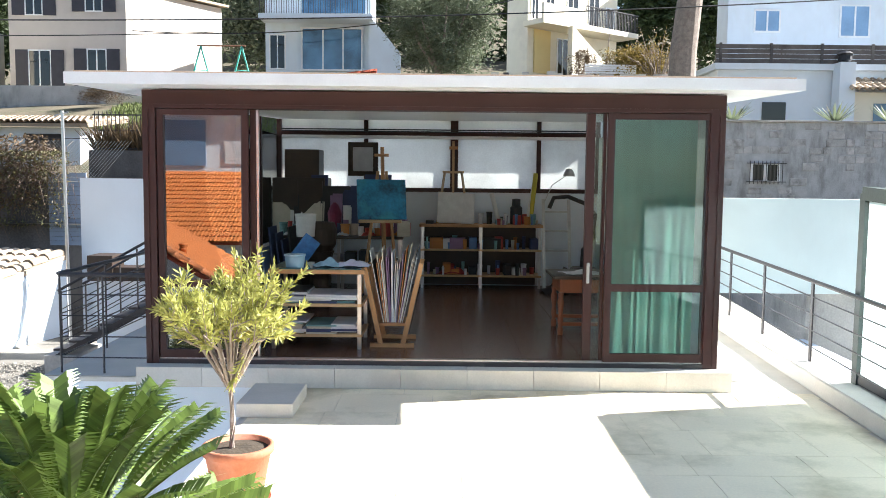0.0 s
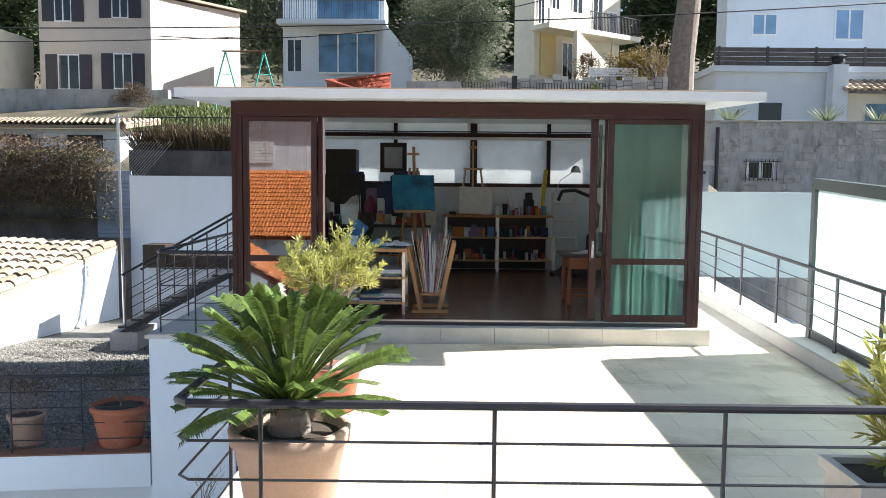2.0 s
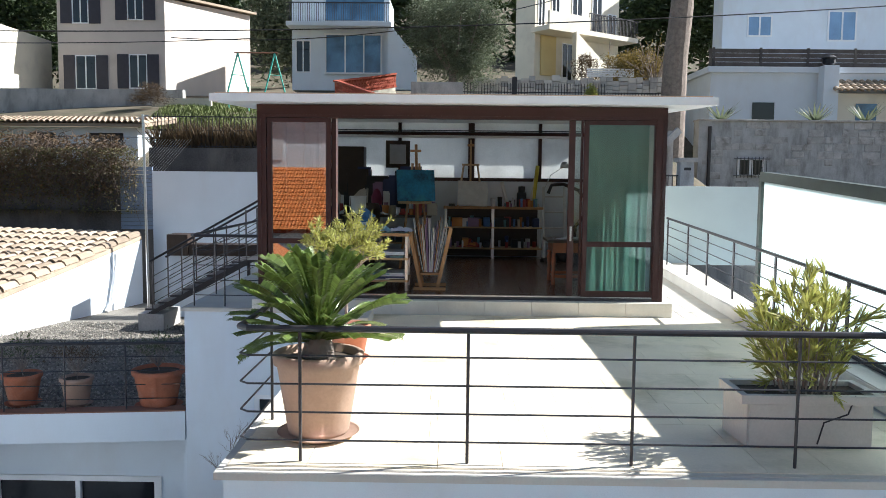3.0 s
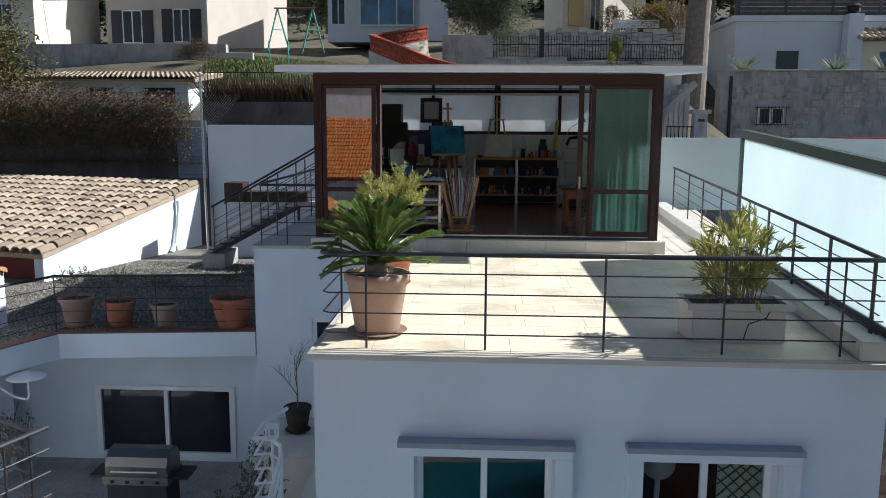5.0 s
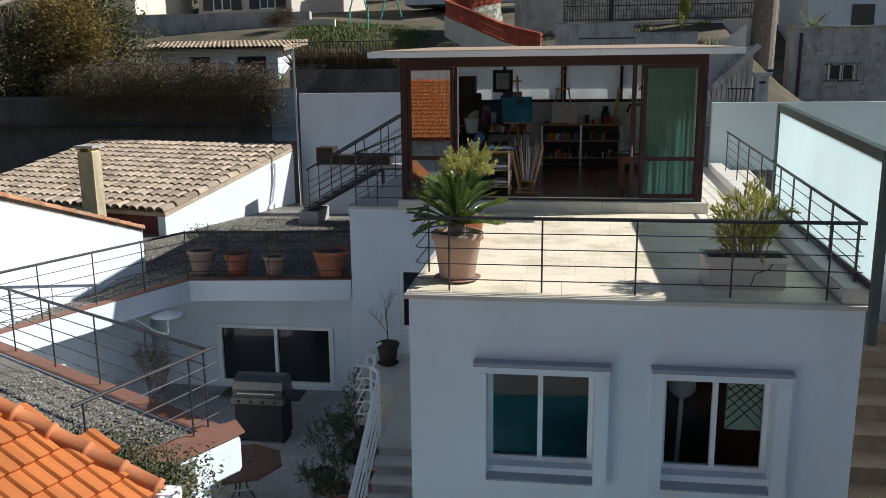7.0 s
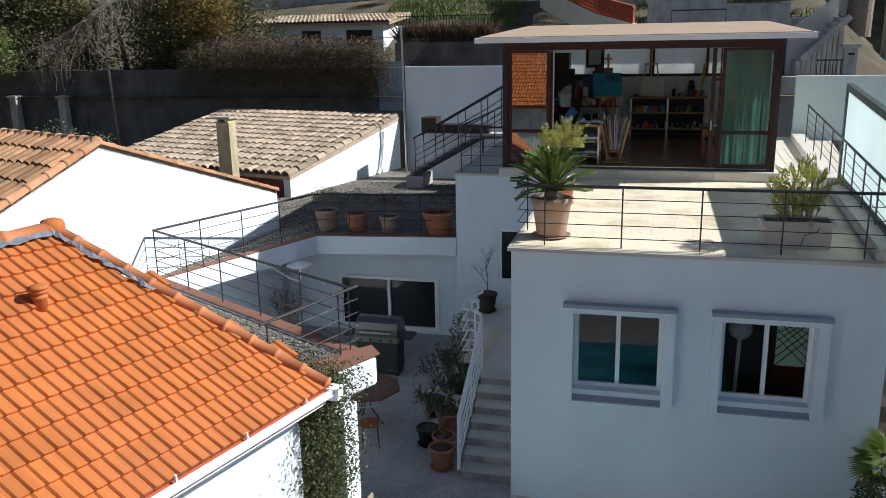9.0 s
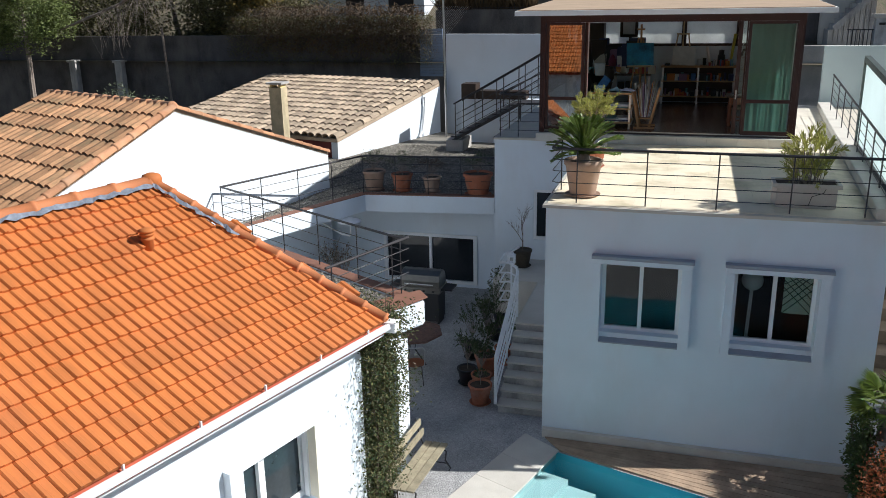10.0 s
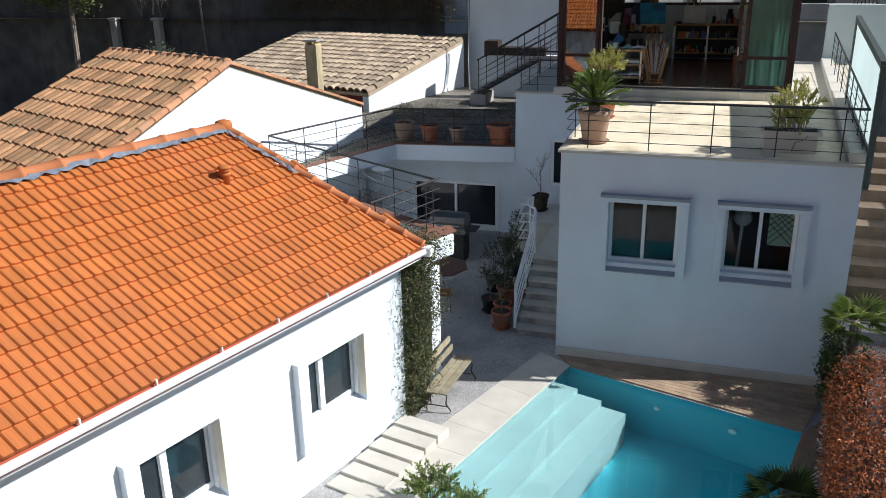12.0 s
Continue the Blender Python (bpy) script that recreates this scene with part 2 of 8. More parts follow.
WINDOW_BLUE = mat("painted_reflection_pane", (0.07, 0.16, 0.27), 0.03, 0.6, 1.2, 0, 20, coat=1.0)
# opaque pane; the unlit room behind is painted into its dark colour
PANE_DARK = mat("opaque_dark_pane", (0.02, 0.024, 0.028), 0.04, 0.2, 1, 0, 20, spec=0.7)



def cobbled(m, scale, joint, depth):
    """Adds small set stones with sunk joints to a material."""
    nt = m.node_tree
    n, lk = nt.nodes, nt.links.new
    b = n["Principled BSDF"]
    geo, ed, ce = n.new("ShaderNodeNewGeometry"), n.new("ShaderNodeTexVoronoi"), n.new("ShaderNodeTexVoronoi")
    ed.feature = "DISTANCE_TO_EDGE"
    for v in (ed, ce):
        v.inputs["Scale"].default_value = scale
        lk(geo.outputs["Position"], v.inputs["Vector"])
    r = n.new("ShaderNodeMapRange")
    r.inputs["From Max"].default_value = joint
    lk(ed.outputs["Distance"], r.inputs["Value"])
    hs = n.new("ShaderNodeMapRange")
    hs.inputs["To Min"].default_value, hs.inputs["To Max"].default_value = 0.86, 1.12
    lk(ce.outputs["Color"], hs.inputs["Value"])
    jm = n.new("ShaderNodeMapRange")
    jm.inputs["To Min"].default_value = 0.72
    lk(r.outputs[0], jm.inputs["Value"])
    mu = n.new("ShaderNodeMath")
    mu.operation = "MULTIPLY"
    lk(hs.outputs[0], mu.inputs[0])
    lk(jm.outputs[0], mu.inputs[1])
    mx = n.new("ShaderNodeMix")
    mx.data_type, mx.blend_type = "RGBA", "MULTIPLY"
    mx.inputs[0].default_value = 1.0
    lk(b.inputs["Base Color"].links[0].from_socket, mx.inputs[6])
    lk(mu.outputs[0], mx.inputs[7])
    lk(mx.outputs[2], b.inputs["Base Color"])
    bp = n.new("ShaderNodeBump")
    bp.inputs["Strength"].default_value, bp.inputs["Distance"].default_value = 0.8, depth
    lk(r.outputs[0], bp.inputs["Height"])
    lk(bp.outputs[0], b.inputs["Normal"])


cobbled(GRAVEL_PALE, 22.0, 0.12, 0.010)

# ---- building helpers ----
ORG = {}


def thing(name, label, category, at=(0, 0, 0), group="", kind=""):
    ob = new(name)
    ob.location = at
    ORG[ob.name] = Vector(at)
    return tagged(ob, label, category, group, kind)


def org(ob):
    o = Vector((0, 0, 0))
    while ob is not None:
        o += ORG.get(ob.name, Vector((0, 0, 0)))
        ob = ob.parent
    return o


def mesh_of(bm, name, material, smooth=False):
    me = bpy.data.meshes.new(name)
    bm.to_mesh(me)
    bm.free()
    me.materials.append(material)
    if smooth:
        me.polygons.foreach_set("use_smooth", [True] * len(me.polygons))
    return me


def part(name, bm, material, parent, label="", smooth=False, local=False):
    """One mesh object under a thing or a part. The bmesh is in world places unless local."""
    if not local:
        bmesh.ops.translate(bm, verts=bm.verts, vec=-org(parent))
    ob = new(name, mesh_of(bm, name, material, smooth))
    ob.parent = parent
    return tagged(ob, label)


def solo(name, bm, material, label, category, kind="", group="", smooth=False):
    ob = new(name, mesh_of(bm, name, material, smooth))
    return tagged(ob, label, category, group, kind)


def B(*boxes, bevel=0.0):
    bm = bmesh.new()
    for b in boxes:
        box(bm, *b)
    if bevel:
        bmesh.ops.bevel(bm, geom=bm.edges[:], offset=bevel, segments=2, affect="EDGES", profile=0.6)
    return bm


def box(bm, x0, y0, z0, x1, y1, z1):
    v = [bm.verts.new(p) for p in ((x0, y0, z0), (x1, y0, z0), (x1, y1, z0), (x0, y1, z0), (x0, y0, z1), (x1, y0, z1), (x1, y1, z1), (x0, y1, z1))]
    for f in ((3, 2, 1, 0), (4, 5, 6, 7), (0, 1, 5, 4), (1, 2, 6, 5), (2, 3, 7, 6), (3, 0, 4, 7)):
        bm.faces.new([v[i] for i in f])
    return v


def slab(bm, poly, z0, z1):
    """An upright prism over a plan polygon; z0 and z1 may be one height or a height for each corner."""
    n = len(poly)
    za = z0 if isinstance(z0, (list, tuple)) else [z0] * n
    zb = z1 if isinstance(z1, (list, tuple)) else [z1] * n
    lo = [bm.verts.new((p[0], p[1], z)) for p, z in zip(poly, za)]
    hi = [bm.verts.new((p[0], p[1], z)) for p, z in zip(poly, zb)]
    bm.faces.new(hi)
    bm.faces.new(lo[::-1])
    for i in range(n):
        j = (i + 1) % n
        bm.faces.new((lo[i], lo[j], hi[j], hi[i]))
    bmesh.ops.recalc_face_normals(bm, faces=bm.faces)


def P(poly, z0, z1, bevel=0.0):
    bm = bmesh.new()
    slab(bm, poly, z0, z1)
    if bevel:
        bmesh.ops.bevel(bm, geom=bm.edges[:], offset=bevel, segments=2, affect="EDGES")
    return bm


def tube(bm, pts, r, sides=8, r1=None, cap=True):
    """A round bar along a line of points."""
    pts = [Vector(p) for p in pts]
    rings = []
    for i, p in enumerate(pts):
        a = pts[max(i - 1, 0)]
        c = pts[min(i + 1, len(pts) - 1)]
        d = (c - a).normalized()
        s = d.cross(Vector((0, 0, 1)))
        if s.length < 1e-3:
            s = Vector((1, 0, 0))
        s.normalize()
        u = s.cross(d)
        rr = r if r1 is None else r + (r1 - r) * i / (len(pts) - 1)
        rings.append([bm.verts.new(p + (s * math.cos(6.2832 * k / sides) + u * math.sin(6.2832 * k / sides)) * rr) for k in range(sides)])
    for a, b in zip(rings, rings[1:]):
        for k in range(sides):
            bm.faces.new((a[k], a[(k + 1) % sides], b[(k + 1) % sides], b[k]))
    if cap:
        bm.faces.new(rings[0][::-1])
        bm.faces.new(rings[-1])


def T(*lines, r=0.015, sides=8, r1=None):
    bm = bmesh.new()
    for l in lines:
        tube(bm, l, r, sides, r1)
    return bm


def bar(bm, a, b, w, h):
    """A square bar from a to b, w wide and h high."""
    a, b = Vector(a), Vector(b)
    d = (b - a).normalized()
    s = d.cross(Vector((0, 0, 1)))
    if s.length < 1e-3:
        s = Vector((1, 0, 0))
    s.normalize()
    u = s.cross(d)
    v = []
    for p in (a, b):
        for i, j in ((-1, -1), (1, -1), (1, 1), (-1, 1)):
            v.append(bm.verts.new(p + s * (i * w / 2) + u * (j * h / 2)))
    for f in ((3, 2, 1, 0), (4, 5, 6, 7), (0, 1, 5, 4), (1, 2, 6, 5), (2, 3, 7, 6), (3, 0, 4, 7)):
        bm.faces.new([v[i] for i in f])


def Q(*bars):
    bm = bmesh.new()
    for b in bars:
        bar(bm, *b)
    return bm


def turned(profile, sides=20, at=(0, 0, 0)):
    """A turned solid from rows of radius and height."""
    bm = bmesh.new()
    rings = [[bm.verts.new((at[0] + r * math.cos(6.2832 * k / sides), at[1] + r * math.sin(6.2832 * k / sides), at[2] + z)) for k in range(sides)] for r, z in profile]
    for a, b in zip(rings, rings[1:]):
        for k in range(sides):
            bm.faces.new((a[k], a[(k + 1) % sides], b[(k + 1) % sides], b[k]))
    bm.faces.new(rings[0][::-1])
    bm.faces.new(rings[-1])
    return bm


def data_mesh(name, verts, faces, material, smooth=False):
    me = bpy.data.meshes.new(name)
    me.from_pydata([tuple(v) for v in verts], [], faces)
    me.materials.append(material)
    if smooth:
        me.polygons.foreach_set("use_smooth", [True] * len(me.polygons))
    me.update()
    return me


def leaves(centres, size, spread=0.4, seed=1, droop=0.0):
    """Small folded leaves round the given centres: rows of vertices and faces."""
    rng = np.random.default_rng(seed)
    V, Fc = [], []
    for c in centres:
        d = rng.normal(size=3)
        d[2] = d[2] * 0.6 - droop
        d /= np.linalg.norm(d) + 1e-6
        s = np.cross(d, rng.normal(size=3))
        s /= np.linalg.norm(s) + 1e-6
        L = size * rng.uniform(0.7, 1.3)
        w = L * spread
        up = np.cross(s, d) * w * 0.25
        k = len(V)
        V += [c, c + d * L * 0.5 + s * w * 0.5 + up, c + d * L, c + d * L * 0.5 - s * w * 0.5 + up]
        Fc += [(k, k + 1, k + 2), (k, k + 2, k + 3)]
    return V, Fc


def cloud(n, centre, radii, seed, lumps=9, shell=0.55):
    """Points for a crown: gathered in lumps inside an uneven outline."""
    rng = np.random.default_rng(seed)
    centre, radii = np.array(centre), np.array(radii)
    out = []
    heads = []
    for i in range(lumps):
        d = rng.normal(size=3)
        d /= np.linalg.norm(d)
        heads.append((centre + d * radii * rng.uniform(0.35, 0.75), rng.uniform(0.3, 0.52)))
    for i in range(n):
        h, r = heads[rng.integers(lumps)]
        d = rng.normal(size=3)
        d /= np.linalg.norm(d)
        out.append(h + d * radii * r * (rng.uniform(shell, 1.0)))
    return out

# ---- ground ----
GZ = -4.15
POOL = [(1.55, -6.62), (5.65, -7.88), (4.35, -13.2), (-0.35, -12.9)]
bm = bmesh.new()
_xs = [-400, -120, -60, -40, -30, -24, -18, -14, -10, -6, -2, 2, 6, 8, 10, 14, 18, 24, 30, 40, 60, 120, 400]
_ys = [12.6, 14, 16, 18, 20, 22, 24, 26, 28, 30, 34, 38, 44, 52, 70, 120, 400]


def hill(x, y):
    if x >= 14:
        return 1.9 + (hill(10, (y + 10) / 1.5 - 10) - 1.9) * 1.5
    base = 0.8 if y < 14 else 0.8 + (y - 14) * 0.36 if y < 24 else 4.4 + (y - 24) * 0.17 if y < 60 else 10.5 + (min(y, 170) - 60) * 0.42
    return base + 0.25 * math.sin(x * 0.35 + y * 0.2) * (1 if y > 16 else 0)


_grid = [[bm.verts.new((x, y, hill(x, y))) for x in _xs] for y in _ys]
for _a, _b in zip(_grid, _grid[1:]):
    for i in range(len(_xs) - 1):
        bm.faces.new((_a[i], _a[i + 1], _b[i + 1], _b[i]))
solo("hillside_ground", bm, EARTH, "dry earthy hillside rising behind the houses", "ground", kind="structure", smooth=True)
def round_pool(corners, z):
    bm = bmesh.new()
    a, b, c, d = corners
    for q in ((a, b, POOL[2], POOL[3]), (b, c, POOL[1], POOL[2]), (c, d, POOL[0], POOL[1]), (d, a, POOL[3], POOL[0])):
        bm.faces.new([bm.verts.new((p[0], p[1], z)) for p in q])
    return bm


solo("lower_ground", round_pool([(-400, -400), (400, -400), (400, 12.6), (-400, 12.6)], GZ - 0.006), EARTH, "dark garden earth round the houses", "ground", kind="structure")
solo("patio_ground", round_pool([(-8, -16), (8.6, -16), (8.6, 2), (-8, 2)], GZ), GRAVEL_PALE, "pale small-cobbled patio between the houses", "ground", kind="structure")

# ---- main house ----
FX0, FX1, FY = 1.22, 6.27, -6.10
house = thing("main_house", "white rendered house with a roof terrace", "house", (3.7, -3, GZ))
# front wall with two window openings
W1, W2 = (2.14, 3.39, -2.12, -0.91), (4.17, 5.38, -2.12, -0.91)
front = B((FX0, FY, GZ, FX1, FY + 0.3, W1[2]), (FX0, FY, W1[3], FX1, FY + 0.3, -0.06), (FX0, FY, W1[2], W1[0], FY + 0.3, W1[3]),
          (W1[1], FY, W1[2], W2[0], FY + 0.3, W1[3]), (W2[1], FY, W1[2], FX1, FY + 0.3, W1[3]))
bmesh.ops.remove_doubles(front, verts=front.verts, dist=0.001)
part("front_wall", front, PLASTER, house)
part("side_wall", B((FX0, FY + 0.3, GZ, FX0 + 0.3, 0.30, -0.06)), PLASTER, house)
part("side_wall", P([(FX1 - 0.3, FY + 0.3), (FX1, FY + 0.3), (7.9, 7.6), (7.6, 7.6)], GZ, -0.06), PLASTER, house)
part("rear_wall", B((-1.12, 0.30, GZ, -0.15, 0.55, -0.06), (0.35, 0.30, GZ, FX0 + 0.3, 0.55, -0.06), (-0.15, 0.30, GZ, 0.35, 0.55, -2.5), (-0.15, 0.30, -1.25, 0.35, 0.55, -0.06)), PLASTER, house)
part("side_wall", B((-1.12, 0.55, GZ, -0.85, 7.6, -0.06)), PLASTER, house)
# the room's shade is painted as one dark panel
part("dark_room", B((FX0 + 0.32, FY + 1.6, GZ + 0.05, FX1 - 0.32, FY + 1.7, -0.3)), SHADE_FILL, house, "dark panel standing in for the unlit room behind the windows")
part("plinth", B((FX0 + 0.02, FY - 0.10, GZ, 6.2, FY - 0.004, GZ + 0.16)), STONE, house)
part("roof_slab", P([(FX0 - 0.05, FY - 0.05), (FX1 + 0.03, FY - 0.05), (7.93, 7.6), (-1.16, 7.6), (-1.16, 0.26), (FX0 - 0.05, 0.26)], -0.06, -0.012), STONE, house, "thin pale stone edging of the terrace")


def house_window(x0, x1, z0, z1, y):
    w = thing("window", "white sliding window in a projecting white surround", "window", ((x0 + x1) / 2, y, z0), group="front windows")
    d = 0.13
    part("lintel", B((x0 - 0.15, y - d - 0.03, z1 + 0.082, x1 + 0.18, y - 0.003, z1 + 0.135), bevel=0.008), SHADE_TRIM, w, "lintel with its shade painted blue-grey")
    bm = B((x0 - 0.13, y - d, z1, x1 + 0.16, y - 0.003, z1 + 0.08), (x1 + 0.003, y - d, z0 - 0.15, x1 + 0.16, y - 0.003, z1 - 0.003),
           (x0 - 0.13, y - d, z0 - 0.15, x0 - 0.003, y - 0.003, z1 - 0.003))
    part("surround", bm, PLASTER, w)
    part("sill", P([(x0, y - 0.1), (x1, y - 0.1), (x1, y + 0.15), (x0, y + 0.15)], z0 - 0.15, [z0 - 0.13, z0 - 0.13, z0 - 0.005, z0 - 0.005]), SHADE_TRIM, w, "sloping sill with its shade painted blue-grey")
    yy = y + 0.16
    fr = B((x0, yy, z0, x1, yy + 0.06, z0 + 0.06), (x0, yy, z1 - 0.06, x1, yy + 0.06, z1), (x0, yy, z0 + 0.06, x0 + 0.06, yy + 0.06, z1 - 0.06), (x1 - 0.06, yy, z0 + 0.06, x1, yy + 0.06, z1 - 0.06))
    part("frame", fr, METAL_WHITE, w)
    xm = (x0 + x1) / 2
    part("mullion", B((xm - 0.03, yy - 0.02, z0 + 0.06, xm + 0.03, yy + 0.05, z1 - 0.06)), METAL_WHITE, w)
    for a, b in ((x0 + 0.06, xm - 0.03), (xm + 0.03, x1 - 0.06)):
        part("pane", B((a, yy + 0.02, z0 + 0.06, b, yy + 0.028, z1 - 0.06)), WINDOW, w)
    return w


house_window(*W1, FY)
house_window(*W2, FY)
paper_lamp = thing("paper_lamp", "round white paper lamp on a pale leg behind the window", "lamp", (4.5, -5.3, GZ))
bm = bmesh.new()
bmesh.ops.create_uvsphere(bm, u_segments=20, v_segments=12, radius=0.17, matrix=Matrix.Translation((4.5, -5.3, -1.30)))
part("shade", bm, METAL_WHITE, paper_lamp, smooth=True)
part("leg", Q(((4.42, -5.3, GZ), (4.5, -5.3, -1.46), 0.05, 0.05)), METAL_WHITE, paper_lamp)
lattice = thing("lattice_blind", "pale green blind with a diamond lattice", "blind", (5.1, -5.86, -1.62))
part("cloth", B((4.92, -5.86, -1.62, 5.34, -5.85, -0.90)), mat("pale_green_cloth", (0.62, 0.80, 0.66), 0.9, 0.05, 4, 0, 40), lattice)
bm = bmesh.new()
for i in range(6):
    z = -1.62 + 0.12 * i
    bar(bm, (4.92, -5.866, z), (5.34, -5.866, min(z + 0.42, -0.9)), 0.012, 0.012)
    bar(bm, (5.34, -5.866, z), (4.92, -5.866, min(z + 0.42, -0.9)), 0.012, 0.012)
part("lattice", bm, mat("dark_green_line", (0.06, 0.14, 0.10), 0.8, 0.05, 4, 0, 40), lattice)

# terrace pavers
terrace = tagged(thing("terrace_floor", "cream stone paving of the roof terrace, stained in places", "paving", (3.7, -3, 0)), kind="structure")
part("bed", P([(FX0, FY), (FX1, FY), (7.1, 0.25), (7.9, 7.5), (5.62, 7.5), (5.62, 0.25), (-1.1, 0.31), (-1.1, 0.27), (FX0, 0.27)], -0.012, -0.006), GROUT, terrace)
part("strip", B((-1.12, 0.27, -0.011, 0.0, 7.5, -0.003)), STONE, terrace)

# right parapet kerb, rail and frosted screen
KA, KB = Vector((6.24, -6.1, 0)), Vector((7.02, 6.9, 0))


def kerb_x(y):
    return KA.x + (KB.x - KA.x) * (y - KA.y) / (KB.y - KA.y)


kerb = solo("kerb", P([(kerb_x(FY) - 0.22, FY + 0.02), (kerb_x(FY) + 0.12, FY + 0.02), (kerb_x(7) + 0.12, 7), (kerb_x(7) - 0.22, 7)], -0.004, 0.17, 0.012), STONE,
            "stained pale stone kerb along the terrace edge", "kerb", kind="structure")


def railing(name, label, path, z0, h, posts, rails=4, group="", post_r=0.011, top_r=0.022, flat=False, rise=(0.0, 0.0)):
    """A steel railing along a plan path: posts at the given places, a top rail and thin bars."""
    w = thing(name, label, "railing", (path[0][0], path[0][1], z0), group=group)
    y0, y1 = path[0][1], path[-1][1]
    lift = lambda y: rise[0] + (rise[1] - rise[0]) * (y - y0) / (y1 - y0) if rise != (0.0, 0.0) else 0.0
    top = [(p[0], p[1], z0 + h + lift(p[1])) for p in path]
    part("top_rail", T(top, r=top_r), METAL_DARK, w)
    for i in range(rails):
        z = z0 + h * (i + 0.75) / (rails + 0.7)
        part("bar", T([(p[0], p[1], z + lift(p[1])) for p in path], r=0.0068, sides=6), METAL_DARK, w)
    for p in posts:
        if flat:
            part("post", B((p[0] - 0.008, p[1] - 0.025, z0, p[0] + 0.008, p[1] + 0.025, z0 + h - 0.01 + lift(p[1]))), METAL_DARK, w)
        else:
            part("post", T([(p[0], p[1], z0), (p[0], p[1], z0 + h)], r=post_r, sides=8), METAL_DARK, w)
    return w


def along(a, b, n, ends=True):
    a, b = Vector(a), Vector(b)
    return [tuple(a + (b - a) * (i / (n - 1))) for i in range(n)]


RX0, RY, RH = 1.28, -5.95, 0.87
railing("front_railing", "dark steel railing with thin horizontal bars on the terrace edge", [(RX0, -4.95), (RX0, RY + 0.06), (RX0 + 0.06, RY), (6.25, RY)], 0.0, RH,
        [(RX0 + 0.02, -5.05), (1.68, RY), (2.76, RY), (3.82, RY), (4.87, RY), (5.9, RY)])
_ry = [-5.75, -4.6, -3.4, -2.3, -1.3, 0.5, 2.0, 3.4, 5.2]
railing("side_railing", "dark steel railing on the stone kerb", [(kerb_x(-5.9) - 0.02, -5.9), (kerb_x(5.3) - 0.02, 5.3)], 0.17, 0.80, [(kerb_x(y) - 0.02, y) for y in _ry], flat=True, rise=(-0.10, 0.12))

# frosted privacy screen outside the kerb
SY0, SY1 = -6.25, -0.45
screen = thing("privacy_screen", "tall frosted glass privacy screen in a dark steel frame", "screen", (kerb_x(SY0) + 0.2, SY0, 0))
sx = lambda y: kerb_x(y) + 0.06
SZ0, SZ1, SZN = 0.10, 1.90, 1.62
_d = Vector((sx(SY1) - sx(SY0), SY1 - SY0, 0)).normalized()
part("post", Q(((sx(SY0), SY0, -0.4), (sx(SY0), SY0, SZN), 0.09, 0.09)), METAL_GREEN, screen)
part("post", Q(((sx(SY1), SY1, 0.17), (sx(SY1), SY1, SZ1), 0.09, 0.09)), METAL_GREEN, screen)
part("top_beam", Q(((sx(SY0), SY0, SZN), (sx(SY1), SY1, SZ1), 0.10, 0.12)), METAL_GREEN, screen)
part("bottom_beam", Q(((sx(SY0), SY0, SZ0 + 0.12), (sx(SY1), SY1, SZ0 + 0.12), 0.06, 0.08)), METAL_DARK, screen)
part("pane", P([(sx(SY0 + 0.05) - 0.006, SY0 + 0.05), (sx(SY0 + 0.05) + 0.006, SY0 + 0.05), (sx(SY1 - 0.05) + 0.006, SY1 - 0.05), (sx(SY1 - 0.05) - 0.006, SY1 - 0.05)], SZ0 + 0.15, [SZN - 0.05, SZN - 0.05, SZ1 - 0.05, SZ1 - 0.05]), FROST, screen, "frosted white pane")

# ---- studio pavilion ----
PW, PZ0, PZ1, PD = 5.5, 0.21, 2.78, 6.3
step = tagged(thing("studio_step", "pale stone step under the sliding doors", "step", (2.7, 0, 0)), kind="structure")
_n = 9
for i in range(_n):
    a = -0.05 + i * (PW + 0.15) / _n
    part("stone", B((a + 0.0012, -0.16, 0.0, a + (PW + 0.15) / _n - 0.0012, 0.02, 0.19), bevel=0.006), STONE, step)
studio = thing("art_studio", "glazed brown-framed studio with a flat white roof", "pavilion", (2.75, 3, 0))
part("floor_base", B((0, 0.02, -0.004, PW, PD, PZ0 - 0.02)), FLOOR_TILE, studio)
part("roof", P([(-0.48, -0.55), (6.0, -0.55), (6.0, PD + 0.3), (-0.48, PD + 0.3)], [2.79, 2.79, 3.07, 3.07], [2.89, 2.89, 3.17, 3.17]), METAL_WHITE, studio, "white lacquered flat roof with overhang")
part("roof_sheet", P([(-0.42, -0.49), (5.94, -0.49), (5.94, PD + 0.25), (-0.42, PD + 0.25)], [2.897, 2.897, 3.176, 3.176], [2.91, 2.91, 3.188, 3.188]), ROOF_SHEET, studio, "sandy roof covering")
part("ceiling", P([(0.05, 0.1), (PW - 0.05, 0.1), (PW - 0.05, PD), (0.05, PD)], [2.70, 2.70, 2.99, 2.99], [2.79, 2.79, 3.06, 3.06]), METAL_WHITE, studio)
part("head_beam", B((0, 0, 2.63, PW, 0.16, PZ1 + 0.02)), METAL_BROWN, studio)
part("head_trim", B((0.06, -0.012, 2.665, PW - 0.06, -0.001, 2.68)), METAL_BROWN, studio)
for _x in (0.035, PW - 0.055):
    part("post_trim", B((_x, -0.012, PZ0, _x + 0.02, -0.001, 2.62)), METAL_BROWN, studio)
part("corner_post", B((0, 0, PZ0 - 0.02, 0.12, 0.16, 2.63)), METAL_BROWN, studio)
part("corner_post", B((PW - 0.14, 0, PZ0 - 0.02, PW, 0.16, 2.63)), METAL_BROWN, studio)
